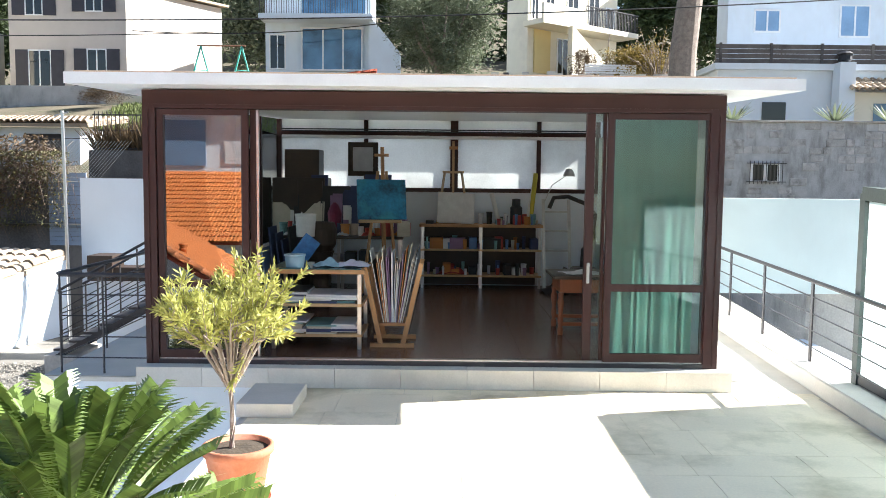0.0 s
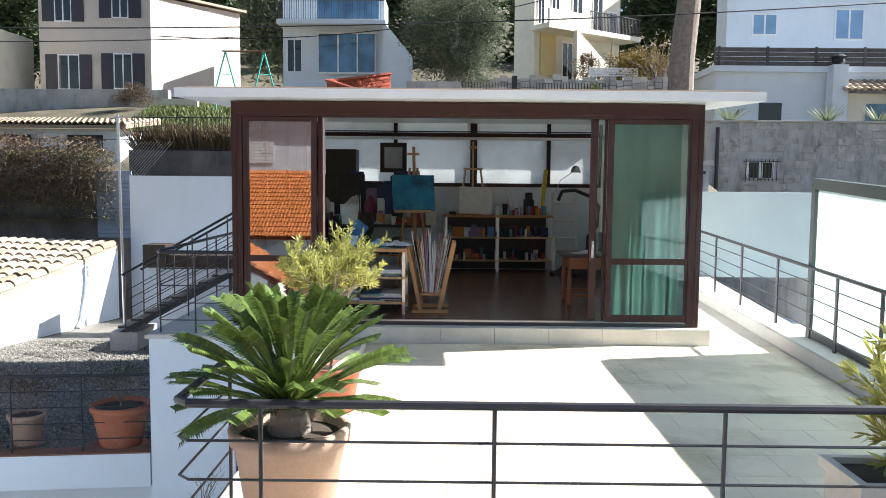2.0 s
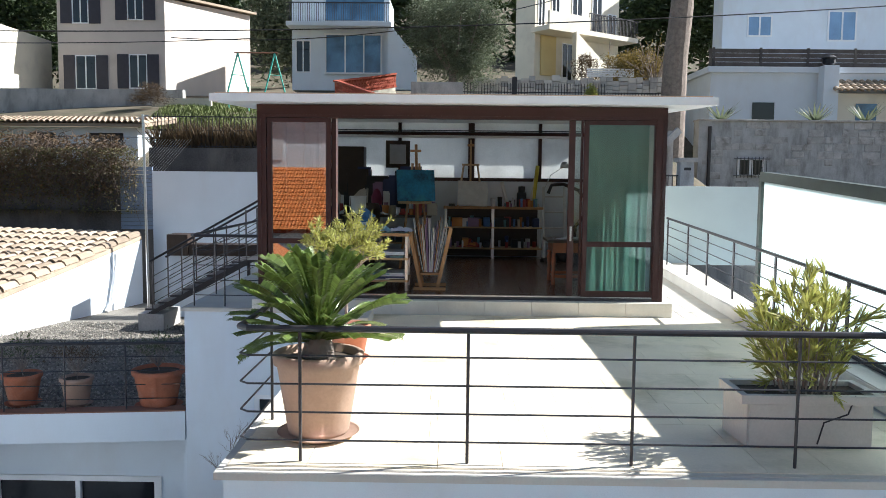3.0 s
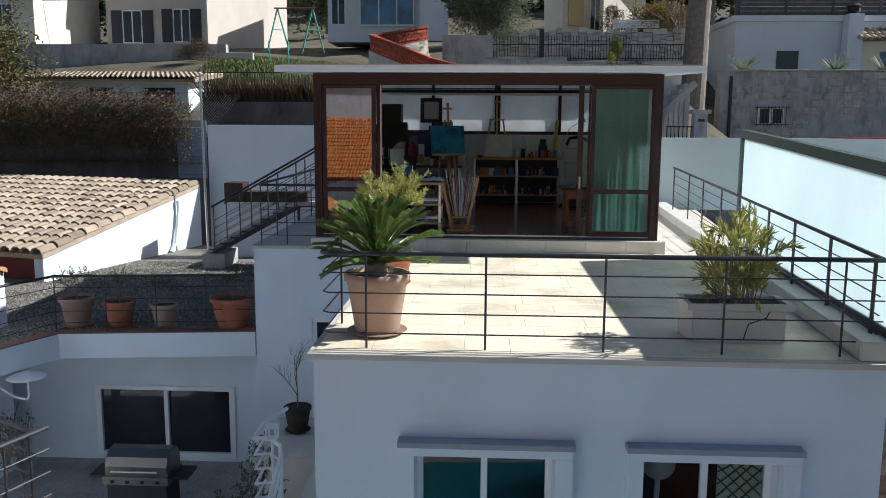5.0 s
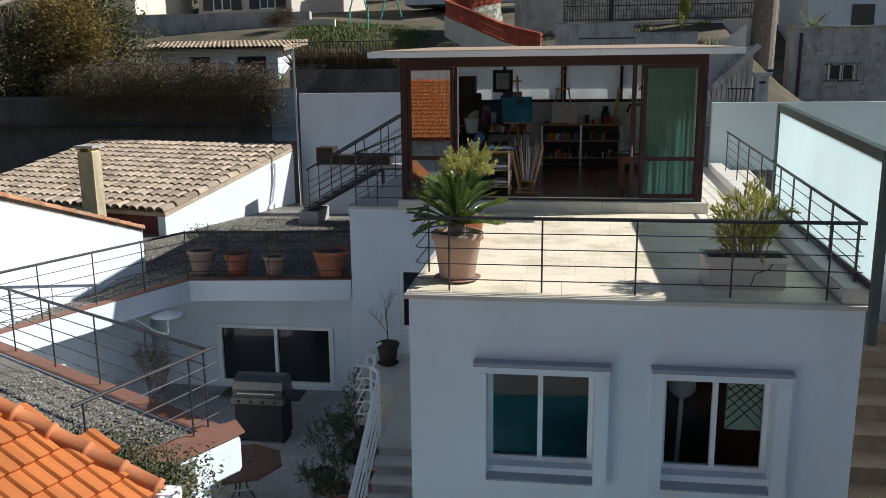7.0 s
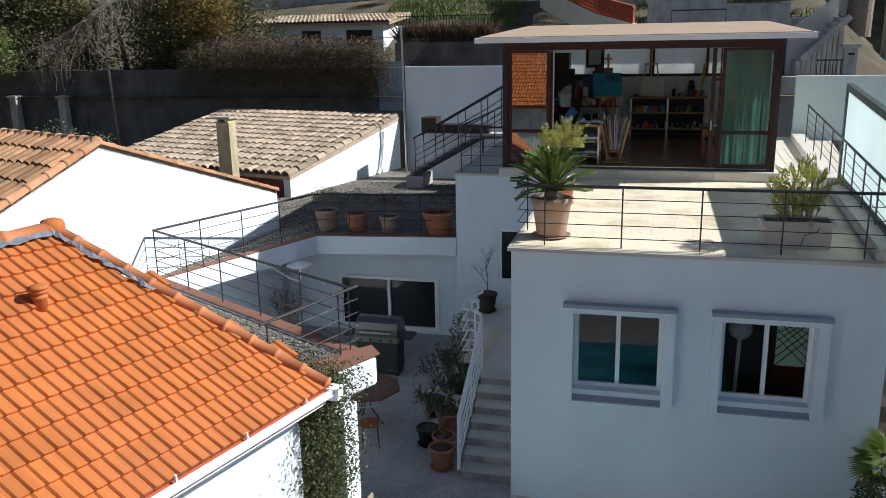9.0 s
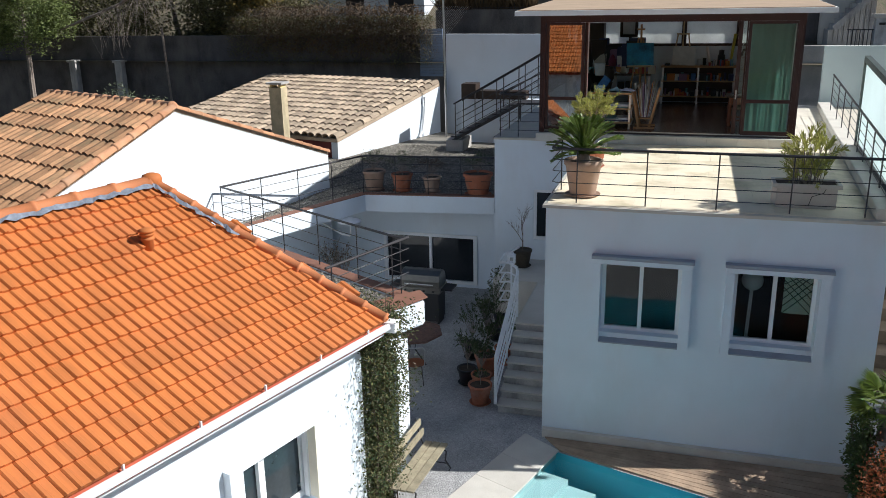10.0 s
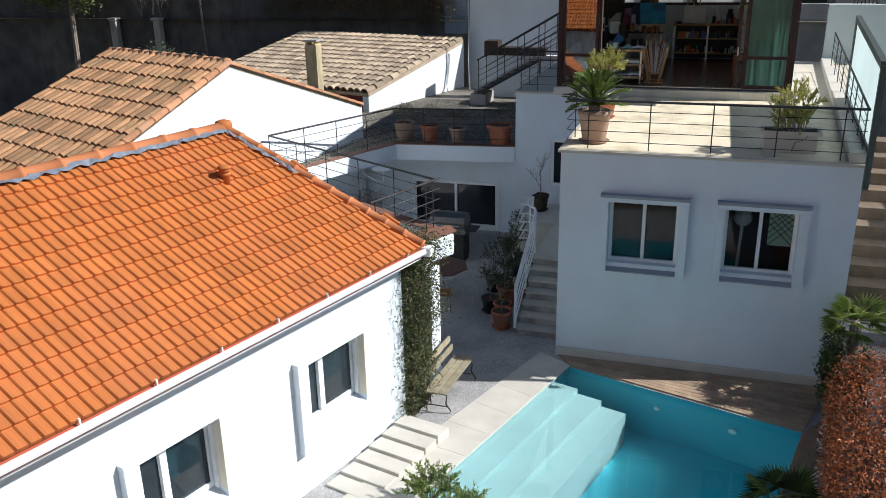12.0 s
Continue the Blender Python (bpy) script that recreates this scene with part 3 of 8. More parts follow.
part("door_track", B((0.12, 0.0, PZ0 - 0.02, PW - 0.14, 0.16, PZ0 + 0.02)), METAL_DARK, studio)
part("door_track", B((0.12, 0.03, PZ0 + 0.02, PW - 0.14, 0.04, PZ0 + 0.035), (0.12, 0.08, PZ0 + 0.02, PW - 0.14, 0.09, PZ0 + 0.035)), STEEL, studio)


def sliding_leaf(x0, x1, y, label, pane):
    z0, z1, w = PZ0 + 0.035, 2.625, 0.055
    leaf = part("sliding_door", B((x0, y, z0, x0 + w, y + 0.05, z1), (x1 - w, y, z0, x1, y + 0.05, z1), (x0 + w, y, z0, x1 - w, y + 0.05, z0 + 0.08), (x0 + w, y, z1 - 0.055, x1 - w, y + 0.05, z1)),
                METAL_BROWN, studio, label)
    zm = 0.93
    part("cross_bar", B((x0 + w, y, zm, x1 - w, y + 0.05, zm + 0.07)), METAL_BROWN, leaf)
    for a, b in ((x0 + w, x0 + w + 0.012), (x1 - w - 0.012, x1 - w)):
        part("glazing_bead", B((a, y + 0.008, z0 + 0.08, b, y + 0.019, z1 - 0.055)), METAL_DARK, leaf)
    part("pane", B((x0 + w, y + 0.02, z0 + 0.08, x1 - w, y + 0.03, zm)), pane, leaf)
    part("pane", B((x0 + w, y + 0.02, zm + 0.07, x1 - w, y + 0.03, z1 - 0.055)), pane, leaf)
    return leaf


sliding_leaf(0.13, 0.99, 0.02, "brown sliding glass door", WINDOW_MIRROR)
part("stacked_frame", B((0.995, 0.09, PZ0 + 0.035, 1.05, 0.15, 2.625)), METAL_BROWN, studio)
part("stacked_frame", B((1.052, 0.10, PZ0 + 0.035, 1.075, 0.14, 2.625)), STEEL, studio)
sliding_leaf(4.40, PW - 0.10, 0.02, "brown sliding glass door", WINDOW_CLEAR)
part("stacked_frame", B((4.21, 0.09, PZ0 + 0.035, 4.29, 0.15, 2.625)), METAL_BROWN, studio)
part("stacked_frame", B((4.29, 0.105, PZ0 + 0.035, 4.37, 0.115, 2.625)), WINDOW_CLEAR, studio)
part("stacked_frame", B((4.37, 0.09, PZ0 + 0.035, 4.398, 0.15, 2.625)), METAL_BROWN, studio)
part("door_handle", B((4.235, 0.07, 1.0, 4.262, 0.089, 1.2), bevel=0.004), STEEL, studio)
bm = bmesh.new()
_cv = []
for i in range(49):
    x = 4.46 + 0.88 * i / 48
    y = 0.34 + 0.009 * math.sin(i * 0.75) + 0.012 * math.sin(i * 0.31)
    _cv.append((bm.verts.new((x, y, PZ0 + 0.02)), bm.verts.new((x, y, 2.6))))
for a, b in zip(_cv, _cv[1:]):
    bm.faces.new((a[0], b[0], b[1], a[1]))
bmesh.ops.solidify(bm, geom=bm.faces[:], thickness=0.004)
part("curtain", bm, CURTAIN, studio, "sheer greenish curtain behind the door", smooth=True)
# glazed side and back walls
SILL = 1.78
part("side_panel", B((0, 0.16, PZ0 - 0.02, 0.05, PD, 0.95)), PLASTER, studio)
part("side_panel", B((PW - 0.05, 0.16, PZ0 - 0.02, PW, PD, 0.95)), PLASTER, studio)
part("back_panel", B((0, PD, PZ0 - 0.02, PW, PD + 0.08, SILL)), PLASTER, studio)
for y in (1.6, 3.2, 4.8):
    part("mullion", B((0, y, 0.95, 0.06, y + 0.08, 2.95)), METAL_BROWN, studio)
    part("mullion", B((PW - 0.06, y, 0.95, PW, y + 0.08, 2.95)), METAL_BROWN, studio)
part("side_pane", B((0.02, 0.16, 0.95, 0.03, PD, 2.72)), WINDOW_CLEAR, studio)
# dull pane added to block sun that would cross onto the gravel
part("side_pane", B((PW - 0.03, 0.16, 0.95, PW - 0.02, PD, 2.72)), mat("sun_blocking_pane", (0.40, 0.43, 0.41), 0.9, 0.08, 3, 0.1, 40, translucent=0.35), studio, "side glazing dulled to hold back the sun")
for z in (SILL, 2.72):
    part("transom", B((0, PD - 0.02, z, PW, PD + 0.10, z + 0.07)), METAL_BROWN, studio)
for x in (0.0, 1.48, 2.95, 4.42, PW - 0.08):
    part("mullion", B((x, PD - 0.025, SILL + 0.07, x + (0.13 if 2 < x < 4 else 0.07), PD + 0.105, 3.0)), METAL_BROWN, studio)
for a, b in ((0.08, 1.48), (1.55, 2.95), (3.08, 4.42), (4.49, PW - 0.08)):
    part("back_pane", B((a, PD + 0.03, SILL + 0.07, b, PD + 0.04, 2.72)), FROST_REAR, studio, "milky rear pane")
    part("back_pane", B((a, PD + 0.03, 2.79, b, PD + 0.04, 3.0)), FROST_REAR, studio, "milky rear pane")

# ---- lower gravel terrace round the patio ----
LZ = -1.5
EDGE = [(-1.13, 0.28), (-4.36, -0.10), (-5.94, -3.95), (-0.72, -6.85)]
wing = thing("lower_terrace", "flat gravel roof terrace with a white fascia", "terrace", (-5, 2, LZ))


def offset_line(pts, d):
    out = []
    for i, p in enumerate(pts):
        a, c = Vector(pts[max(i - 1, 0)]), Vector(pts[min(i + 1, len(pts) - 1)])
        t = (c - a).normalized()
        out.append((p[0] - t.y * d, p[1] + t.x * d))
    return out


_in = offset_line(EDGE, -0.27)
part("gravel_bed", P([_in[0], (-1.13, 7.6), (-5.6, 10.4), (-8.5, 4.4), (-6.5, -5.0), (-4.6, -8.6), (-0.9, -8.6), _in[3], _in[2], _in[1]][::-1], LZ - 0.35, LZ - 0.03), GRAVEL, wing, "grey roof gravel")
for i in range(3):
    part("parapet", P([EDGE[i], EDGE[i + 1], _in[i + 1], _in[i]], LZ - 0.42, LZ + 0.0), PLASTER, wing)
    part("coping", P([offset_line(EDGE, 0.0)[i], EDGE[i + 1], _in[i + 1], _in[i]], LZ + 0.001, LZ + 0.02), COPING, wing)
_mid = offset_line(EDGE, -0.1)
railing("lower_railing", "dark steel railing round the gravel terrace", _mid[:3] + [(-0.98, -6.84)], LZ + 0.02, 0.95,
        along(_mid[0], _mid[1], 5) + along(_mid[1], _mid[2], 5)[1:] + along(_mid[2], (-1.04, -6.81), 6)[1:])
railing("wing_railing", "dark steel railing on the terrace wing", [(-0.93, -6.72), (-1.56, -8.56)], LZ + 0.02, 0.95, [(-1.07, -7.13), (-1.52, -8.45)])
# patio walls under it
for q in ((-6.3, 1.0, GZ, -4.32, 1.2, LZ - 0.35), (-1.74, 1.0, GZ, -0.86, 1.2, LZ - 0.35), (-4.32, 1.0, GZ, -1.74, 1.2, -4.06), (-4.32, 1.0, -2.72, -1.74, 1.2, LZ - 0.35)):
    part("patio_wall", B(q), PLASTER, wing)
part("patio_wall", P([(-6.1, 1.1), (-6.3, 1.1), (-7.4, -3.9), (-6.1, -3.9)], GZ, LZ - 0.36), PLASTER, wing)
part("patio_wall", P([(-6.1, -3.95), (-1.1, -6.75), (-1.2, -6.95), (-6.2, -4.15)], GZ, LZ - 0.36), PLASTER, wing)
pw = thing("patio_window", "wide sliding window with a white frame", "window", (-3, 1.0, -4.06))
part("frame", B((-4.32, 0.96, -4.06, -1.74, 1.06, -3.98), (-4.32, 0.96, -2.80, -1.74, 1.06, -2.72), (-4.32, 0.96, -3.98, -4.22, 1.06, -2.80), (-1.84, 0.96, -3.98, -1.74, 1.06, -2.80), (-3.04, 0.95, -3.98, -2.97, 1.05, -2.80)), METAL_WHITE, pw)
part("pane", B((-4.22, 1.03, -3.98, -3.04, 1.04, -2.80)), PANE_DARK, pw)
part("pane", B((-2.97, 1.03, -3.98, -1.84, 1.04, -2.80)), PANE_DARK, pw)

# ---- outside stairs ----
stairs = thing("outdoor_stairs", "grey stone steps rising along the house wall", "stairs", (0.7, -4.6, GZ))
NS, SR = 7, 1.15 / 7
for i in range(NS):
    y0 = -5.5 + i * 0.27
    part("step", B((0.30, y0, GZ, FX0 - 0.003, y0 + 0.275, GZ + SR * (i + 1) - 0.04)), CONCRETE, stairs)
    part("tread", B((0.28, y0 - 0.02, GZ + SR * (i + 1) - 0.038, FX0 - 0.003, y0 + 0.272, GZ + SR * (i + 1)), bevel=0.005), STONE, stairs)
part("landing", B((0.28, -5.5 + NS * 0.27, GZ, FX0 - 0.003, -1.4, -3.002)), STONE, stairs)
part("landing", B((-0.75, -1.4, GZ, FX0 - 0.003, 0.28, -3.004)), STONE, stairs)

# ---- roofs ----
CANAL_V, CANAL_F = [], []
for k in range(2):
    for i in range(6):
        a = math.pi * i / 5
        w = 0.5 - 0.07 * k
        CANAL_V.append((w * -math.cos(a), k, 0.42 * math.sin(a) + (0.16 if k == 0 else 0.0)))
for i in range(5):
    CANAL_F.append((i, i + 1, 7 + i, 6 + i))
_n0 = len(CANAL_V)
for k in range(2):
    for i in range(6):
        v = CANAL_V[k * 6 + i]
        CANAL_V.append((v[0] * 0.86, v[1], v[2] - 0.10))
for i in range(5):
    CANAL_F.append((_n0 + i + 1, _n0 + i, _n0 + 6 + i, _n0 + 7 + i))
for i in range(5):
    CANAL_F.append((i + 1, i, _n0 + i, _n0 + i + 1))
# interlocking tile: a pan with two rounded ribs
_prof = [(-0.5, 0.02), (-0.39, 0.04), (-0.33, 0.25), (-0.19, 0.25), (-0.12, 0.03), (0.0, 0.02), (0.12, 0.04), (0.19, 0.22), (0.31, 0.22), (0.38, 0.03), (0.5, 0.02)]
PAN_V = [(x, 0.02 if z < 0.1 else -0.03, z * 0.52 + 0.13) for x, z in _prof] + [(x, 1.06, z * 0.36) for x, z in _prof] + [(x, 0.02, -0.05) for x, z in _prof]
PAN_F = [(i, i + 1, 12 + i, 11 + i) for i in range(10)] + [(i + 1, i, 22 + i, 23 + i) for i in range(10)]


def tiled(parent, low_a, low_b, high_a, cols, rows, V, F, material, far_material, near, jitter=0.0, seed=3, stagger=0.0, cut=0.0):
    """Rows of tiles on the slope from the eave (low_a to low_b) up to high_a. near: plan test for tiles of their own."""
    rng = random.Random(seed)
    a, b, c = Vector(low_a), Vector(low_b), Vector(high_a)
    u, w = (b - a) / cols, (c - a) / rows
    nrm = u.cross(w).normalized()
    if nrm.z < 0:
        nrm = -nrm
    s = u.length
    me = None
    o = org(parent)
    JV, JF = [], []
    count = 0
    for r in range(rows):
        for q in range(cols):
            base = a + u * (q + 0.5 + stagger * (0.5 if r % 2 else -0.5) + rng.uniform(-1, 1) * jitter) + w * (r + rng.uniform(-1, 1) * jitter * 0.6)
            if (q + 0.84) * s < cut * (r + 0.5) / rows:
                continue
            tilt = rng.uniform(-1, 1) * jitter * 0.5
            pts = [u * (x + tilt * y) + w * (y * 1.12) + nrm * (z * s) for x, y, z in V]
            if near and count < 300 and near(q / cols, r / rows):
                if me is None:
                    me = data_mesh("tile", [u * x + w * (y * 1.12) + nrm * (z * s) for x, y, z in V], F, material)
                ob = new("tile", me)
                ob.parent = parent
                ob.location = base - o
                count += 1
            else:
                k = len(JV)
                JV += [base + p - o for p in pts]
                JF += [tuple(i + k for i in f) for f in F]
    if JV:
        ob = new("roof_tiles", data_mesh("roof_tiles", JV, JF, far_material))
        ob.parent = parent
        tagged(ob, kind="stuff")


def caps(parent, a, b, n, r, material, name="ridge_tile", seed=1):
    """Half-round cap tiles along a ridge or verge, overlapping."""
    a, b = Vector(a), Vector(b)
    d = (b - a) / n
    side = d.cross(Vector((0, 0, 1))).normalized()
    up = side.cross(d).normalized()
    if up.z < 0:
        up = -up
    for i in range(n):
        V, F = [], []
        for k, rr in ((0, r * 1.08), (0.12, r * 1.12), (0.13, r), (1.06, r * 0.92)):
            for j in range(9):
                an = math.pi * (j / 8) * 1.1 - 0.05 * math.pi
                V.append(a + d * (i + k) + side * (rr * math.cos(an)) + up * (rr * math.sin(an)) - org(parent))
        for q in range(3):
            for j in range(8):
                F.append((q * 9 + j, q * 9 + j + 1, q * 9 + 10 + j, q * 9 + 9 + j))
        F.append(tuple(range(8, -1, -1)))
        ob = new(name, data_mesh(name, V, F, material, True))
        ob.parent = parent


# orange-roofed house
U = Vector((-0.27, -0.963, 0)).normalized()
CE, CR = Vector((-0.42, -9.20, -1.00)), Vector((-3.66, -9.48, 0.81))
LEN = 9.0
orange = thing("orange_roof_house", "white house with a new orange tiled roof and a gutter", "house", (-3, -13, GZ))
part("roof_deck", P([CE.xy, CR.xy, (CR + U * LEN).xy, (CE + U * LEN).xy], [CE.z - 0.16, CR.z - 0.16, CR.z - 0.16, CE.z - 0.16], [CE.z - 0.05, CR.z - 0.05, CR.z - 0.05, CE.z - 0.05]), RED_CLAY, orange)
CB = Vector((-6.9, -8.9, -0.95))
part("roof_deck", P([CR.xy, CB.xy, (CB + U * LEN).xy, (CR + U * LEN).xy], [CR.z - 0.16, CB.z - 0.16, CB.z - 0.16, CR.z - 0.16], [CR.z - 0.03, CB.z - 0.03, CB.z - 0.03, CR.z - 0.03]), TILE_ORANGE_I, orange)
HIP = (CR - CE).dot(U)
tiled(orange, CE, CE + U * LEN, CR - U * HIP, 32, 13, PAN_V, PAN_F, TILE_ORANGE, TILE_ORANGE_I, lambda q, r: q < 0.66, stagger=0.5, cut=HIP)
caps(orange, CR + Vector((0, 0, 0.02)), CR + U * LEN + Vector((0, 0, 0.02)), 16, 0.105, TILE_RIDGE)
caps(orange, CE + Vector((0, 0.03, 0.02)), CR + Vector((0, 0.03, 0.02)), 11, 0.085, TILE_RIDGE, "verge_tile")
part("ridge_knob", turned([(0.0, -0.1), (0.14, -0.08), (0.14, 0.04), (0.12, 0.09), (0.05, 0.115), (0.01, 0.12)], 16, CR + Vector((0, 0.03, 0.04))), TILE_ORANGE, orange, smooth=True)
N_U = Vector((-U.y, U.x, 0))
if N_U.x < 0:
    N_U = -N_U
WC = CE - N_U * 0.36 + U * 0.12
WB = Vector((CB.x + 0.5, CB.y + 0.1, 0)) + U * 0.12


def on_wall(s, z, d=0.0):
    p = WC + U * s + N_U * d
    return Vector((p.x, p.y, z))


def wall_block(s0, s1, z0, z1, d0=-0.3, d1=0.0):
    a, b, c, d = on_wall(s0, 0, d1), on_wall(s1, 0, d1), on_wall(s1, 0, d0), on_wall(s0, 0, d0)
    return [(p.x, p.y) for p in (a, b, c, d)], z0, z1


OWZ0, OWZ1, OWT = -3.36, -2.12, -1.12
for q in (wall_block(0, 1.02, GZ - 3, OWT), wall_block(1.02, 2.40, GZ - 3, OWZ0), wall_block(1.02, 2.40, OWZ1, OWT), wall_block(2.40, 3.95, GZ - 3, OWT),
          wall_block(3.95, 5.24, GZ - 3, OWZ0), wall_block(3.95, 5.24, OWZ1, OWT), wall_block(5.24, LEN, GZ - 3, OWT)):
    part("front_wall", P(*q), PLASTER, orange)
_gc, _gd = WC - N_U * 0.30 + U * 0.003, WC - N_U * 0.30 + U * 0.25
part("gable_wall", P([(_gc.x, _gc.y), (WB.x, WB.y), (WB.x + 0.05, WB.y - 0.25), (_gd.x, _gd.y)], GZ - 1, -1.15), PLASTER, orange)
part("gutter", T([(CE.x + 0.06, CE.y + 0.05, CE.z - 0.06), tuple(CE + U * LEN + Vector((0.06, 0, -0.06)))], r=0.048, sides=10), METAL_WHITE, orange, "white gutter")
part("fascia_board", Q(((CE.x - 0.04, CE.y, CE.z - 0.12), tuple(CE + U * LEN + Vector((-0.04, 0, -0.12))), 0.03, 0.16)), METAL_WHITE, orange)
for s0, s1 in ((1.02, 2.40), (3.95, 5.24)):
    z0, z1, sm = OWZ0 + 0.16, OWZ1, (s0 + s1) / 2 + 0.12
    win = part("window", P(*wall_block(s0, s1, z0 + 0.001, z0 + 0.08, -0.29, -0.22)), METAL_WHITE, orange)
    for q in (wall_block(s0 + 0.08, s1 - 0.08, z1 - 0.05, z1, -0.29, -0.22), wall_block(s0, s0 + 0.08, z0 + 0.08, z1, -0.29, -0.22), wall_block(s1 - 0.05, s1, z0 + 0.08, z1, -0.29, -0.22),
              wall_block(sm - 0.05, sm + 0.05, z0 + 0.08, z1 - 0.05, -0.28, -0.19)):
        part("frame", P(*q), METAL_WHITE, win)
    part("shutter_track", P(*wall_block(s0 + 0.002, s0 + 0.05, z0, z1 - 0.002, -0.2, -0.13)), METAL_WHITE, win)
    for a, b in ((s0 + 0.08, sm - 0.05), (sm + 0.05, s1 - 0.05)):
        part("pane", P(*wall_block(a, b, z0 + 0.08, z1 - 0.05, -0.26, -0.25)), PANE_BLUE, win)
    a, b, c, d = on_wall(s0, 0, 0.06), on_wall(s1, 0, 0.06), on_wall(s1, 0, -0.29), on_wall(s0, 0, -0.29)
    part("sill", P([(p.x, p.y) for p in (a, b, c, d)], OWZ0 - 0.04, [OWZ0 + 0.02, OWZ0 + 0.02, z0, z0]), PLASTER, win)
    part("surround", P(*wall_block(s1 + 0.003, s1 + 0.21, OWZ0 - 0.06, z1 + 0.16, 0.003, 0.12)), PLASTER, win)
    part("reveal", P(*wall_block(s0 - 0.004, s0 + 0.012, z0, z1, -0.13, 0.01)), PLASTER_CREAM, win)
for i in range(9):
    p = on_wall(0.3 + i * 0.95, CE.z - 0.02, 0.34)
    part("gutter_clip", Q(((p.x - 0.1, p.y, p.z + 0.02), (p.x + 0.05, p.y, p.z + 0.06), 0.025, 0.02), ((p.x + 0.04, p.y, p.z - 0.08), (p.x + 0.04, p.y, p.z + 0.07), 0.025, 0.02)), METAL_WHITE, orange)
part("gutter_end", B((CE.x - 0.06, CE.y - 0.02, CE.z - 0.15, CE.x + 0.14, CE.y + 0.16, CE.z + 0.0), bevel=0.02), METAL_WHITE, orange)
part("roof_vent", turned([(0.07, -0.1), (0.07, 0.08), (0.085, 0.09), (0.085, 0.11), (0.07, 0.12), (0.07, 0.14), (0.09, 0.15), (0.09, 0.17), (0.08, 0.18), (0.10, 0.19), (0.11, 0.21), (0.06, 0.23), (0.01, 0.24)], 18, (-3.00, -10.56, 0.29)), TILE_ORANGE, orange, "orange clay roof vent", smooth=True)
# crumpled flashing under the caps
_sl = (CE - CR).normalized()


def flashing(a, b, side, n, w, seed):
    rng = random.Random(seed)
    bm = bmesh.new()
    rows = []
    for i in range(n + 1):
        p = a.lerp(b, i / n)
        e = p + side * (w + rng.uniform(-0.03, 0.03))
        rows.append([bm.verts.new(p + side * 0.07 + Vector((0, 0, 0.085))), bm.verts.new(p.lerp(e, 0.6) + Vector((0, 0, 0.10 + rng.uniform(-0.015, 0.02)))), bm.verts.new(e + Vector((0, 0, 0.085 + rng.uniform(-0.012, 0.022))))])
    for r0, r1 in zip(rows, rows[1:]):
        for k in range(2):
            bm.faces.new((r0[k], r0[k + 1], r1[k + 1], r1[k]))
    return bm


part("flashing", flashing(CR, CR + U * LEN, _sl, 90, 0.19, 4), ZINC, orange, "crumpled grey-blue lead flashing")
part("flashing", flashing(CR, CR.lerp(CE, 0.40), U, 22, 0.13, 5), ZINC, orange, "crumpled grey-blue lead flashing")

# mossy-roofed house with a white gable
G0 = Vector((-6.33, -4.91, 1.24))
GL, GR = Vector((-6.80, -8.45, 0.02)), Vector((-5.60, 0.52, -0.56))
RD = Vector((-0.93, 0.37, 0.0))
ML = 4.8
mossy = thing("mossy_roof_house", "white gabled house with lichened clay tiles", "house", (-9, -4, GZ))
_gl2 = G0 + (GL - G0) * 1.7
part("gable_wall", P([(_gl2.x, _gl2.y), (G0.x, G0.y), (GR.x, GR.y), (GR.x - 0.25, GR.y + 0.05), (G0.x - 0.25, G0.y + 0.05), (_gl2.x - 0.25, _gl2.y + 0.05)], GZ, [_gl2.z - 0.08, G0.z - 0.08, GR.z - 0.08, GR.z - 0.08, G0.z - 0.08, _gl2.z - 0.08]), PLASTER, mossy)
tiled(mossy, _gl2 + RD * ML, _gl2, G0 + RD * ML, 20, 12, CANAL_V, CANAL_F, TILE_MOSS, TILE_MOSS_I, lambda q, r: True, jitter=0.06)
part("roof_deck", P([_gl2.xy, G0.xy, (G0 + RD * ML).xy, (_gl2 + RD * ML).xy], [_gl2.z - 0.1, G0.z - 0.1, G0.z - 0.1, _gl2.z - 0.1], [_gl2.z, G0.z, G0.z, _gl2.z]), TILE_MOSS, mossy)
part("roof_deck", P([G0.xy, GR.xy, (GR + RD * ML).xy, (G0 + RD * ML).xy], [G0.z - 0.1, GR.z - 0.1, GR.z - 0.1, G0.z - 0.1], [G0.z + 0.02, GR.z + 0.02, GR.z + 0.02, G0.z + 0.02]), TILE_SAND, mossy)
caps(mossy, G0, G0 + RD * ML, 12, 0.11, TILE_VERGE)
caps(mossy, _gl2 + RD * ML, G0 + RD * ML, 15, 0.085, TILE_VERGE, "verge_tile")
_fg = [p + RD * (ML - 0.5) for p in (_gl2, G0, GR)]
part("gable_wall", P([(p.x, p.y) for p in _fg] + [(p.x + 0.22, p.y - 0.09) for p in _fg[::-1]], GZ, [p.z - 0.12 for p in _fg] + [p.z - 0.12 for p in _fg[::-1]]), PLASTER, mossy)
caps(mossy, _gl2, G0, 15, 0.085, TILE_VERGE, "verge_tile")
caps(mossy, GR, G0, 14, 0.07, TILE_VERGE, "verge_tile")

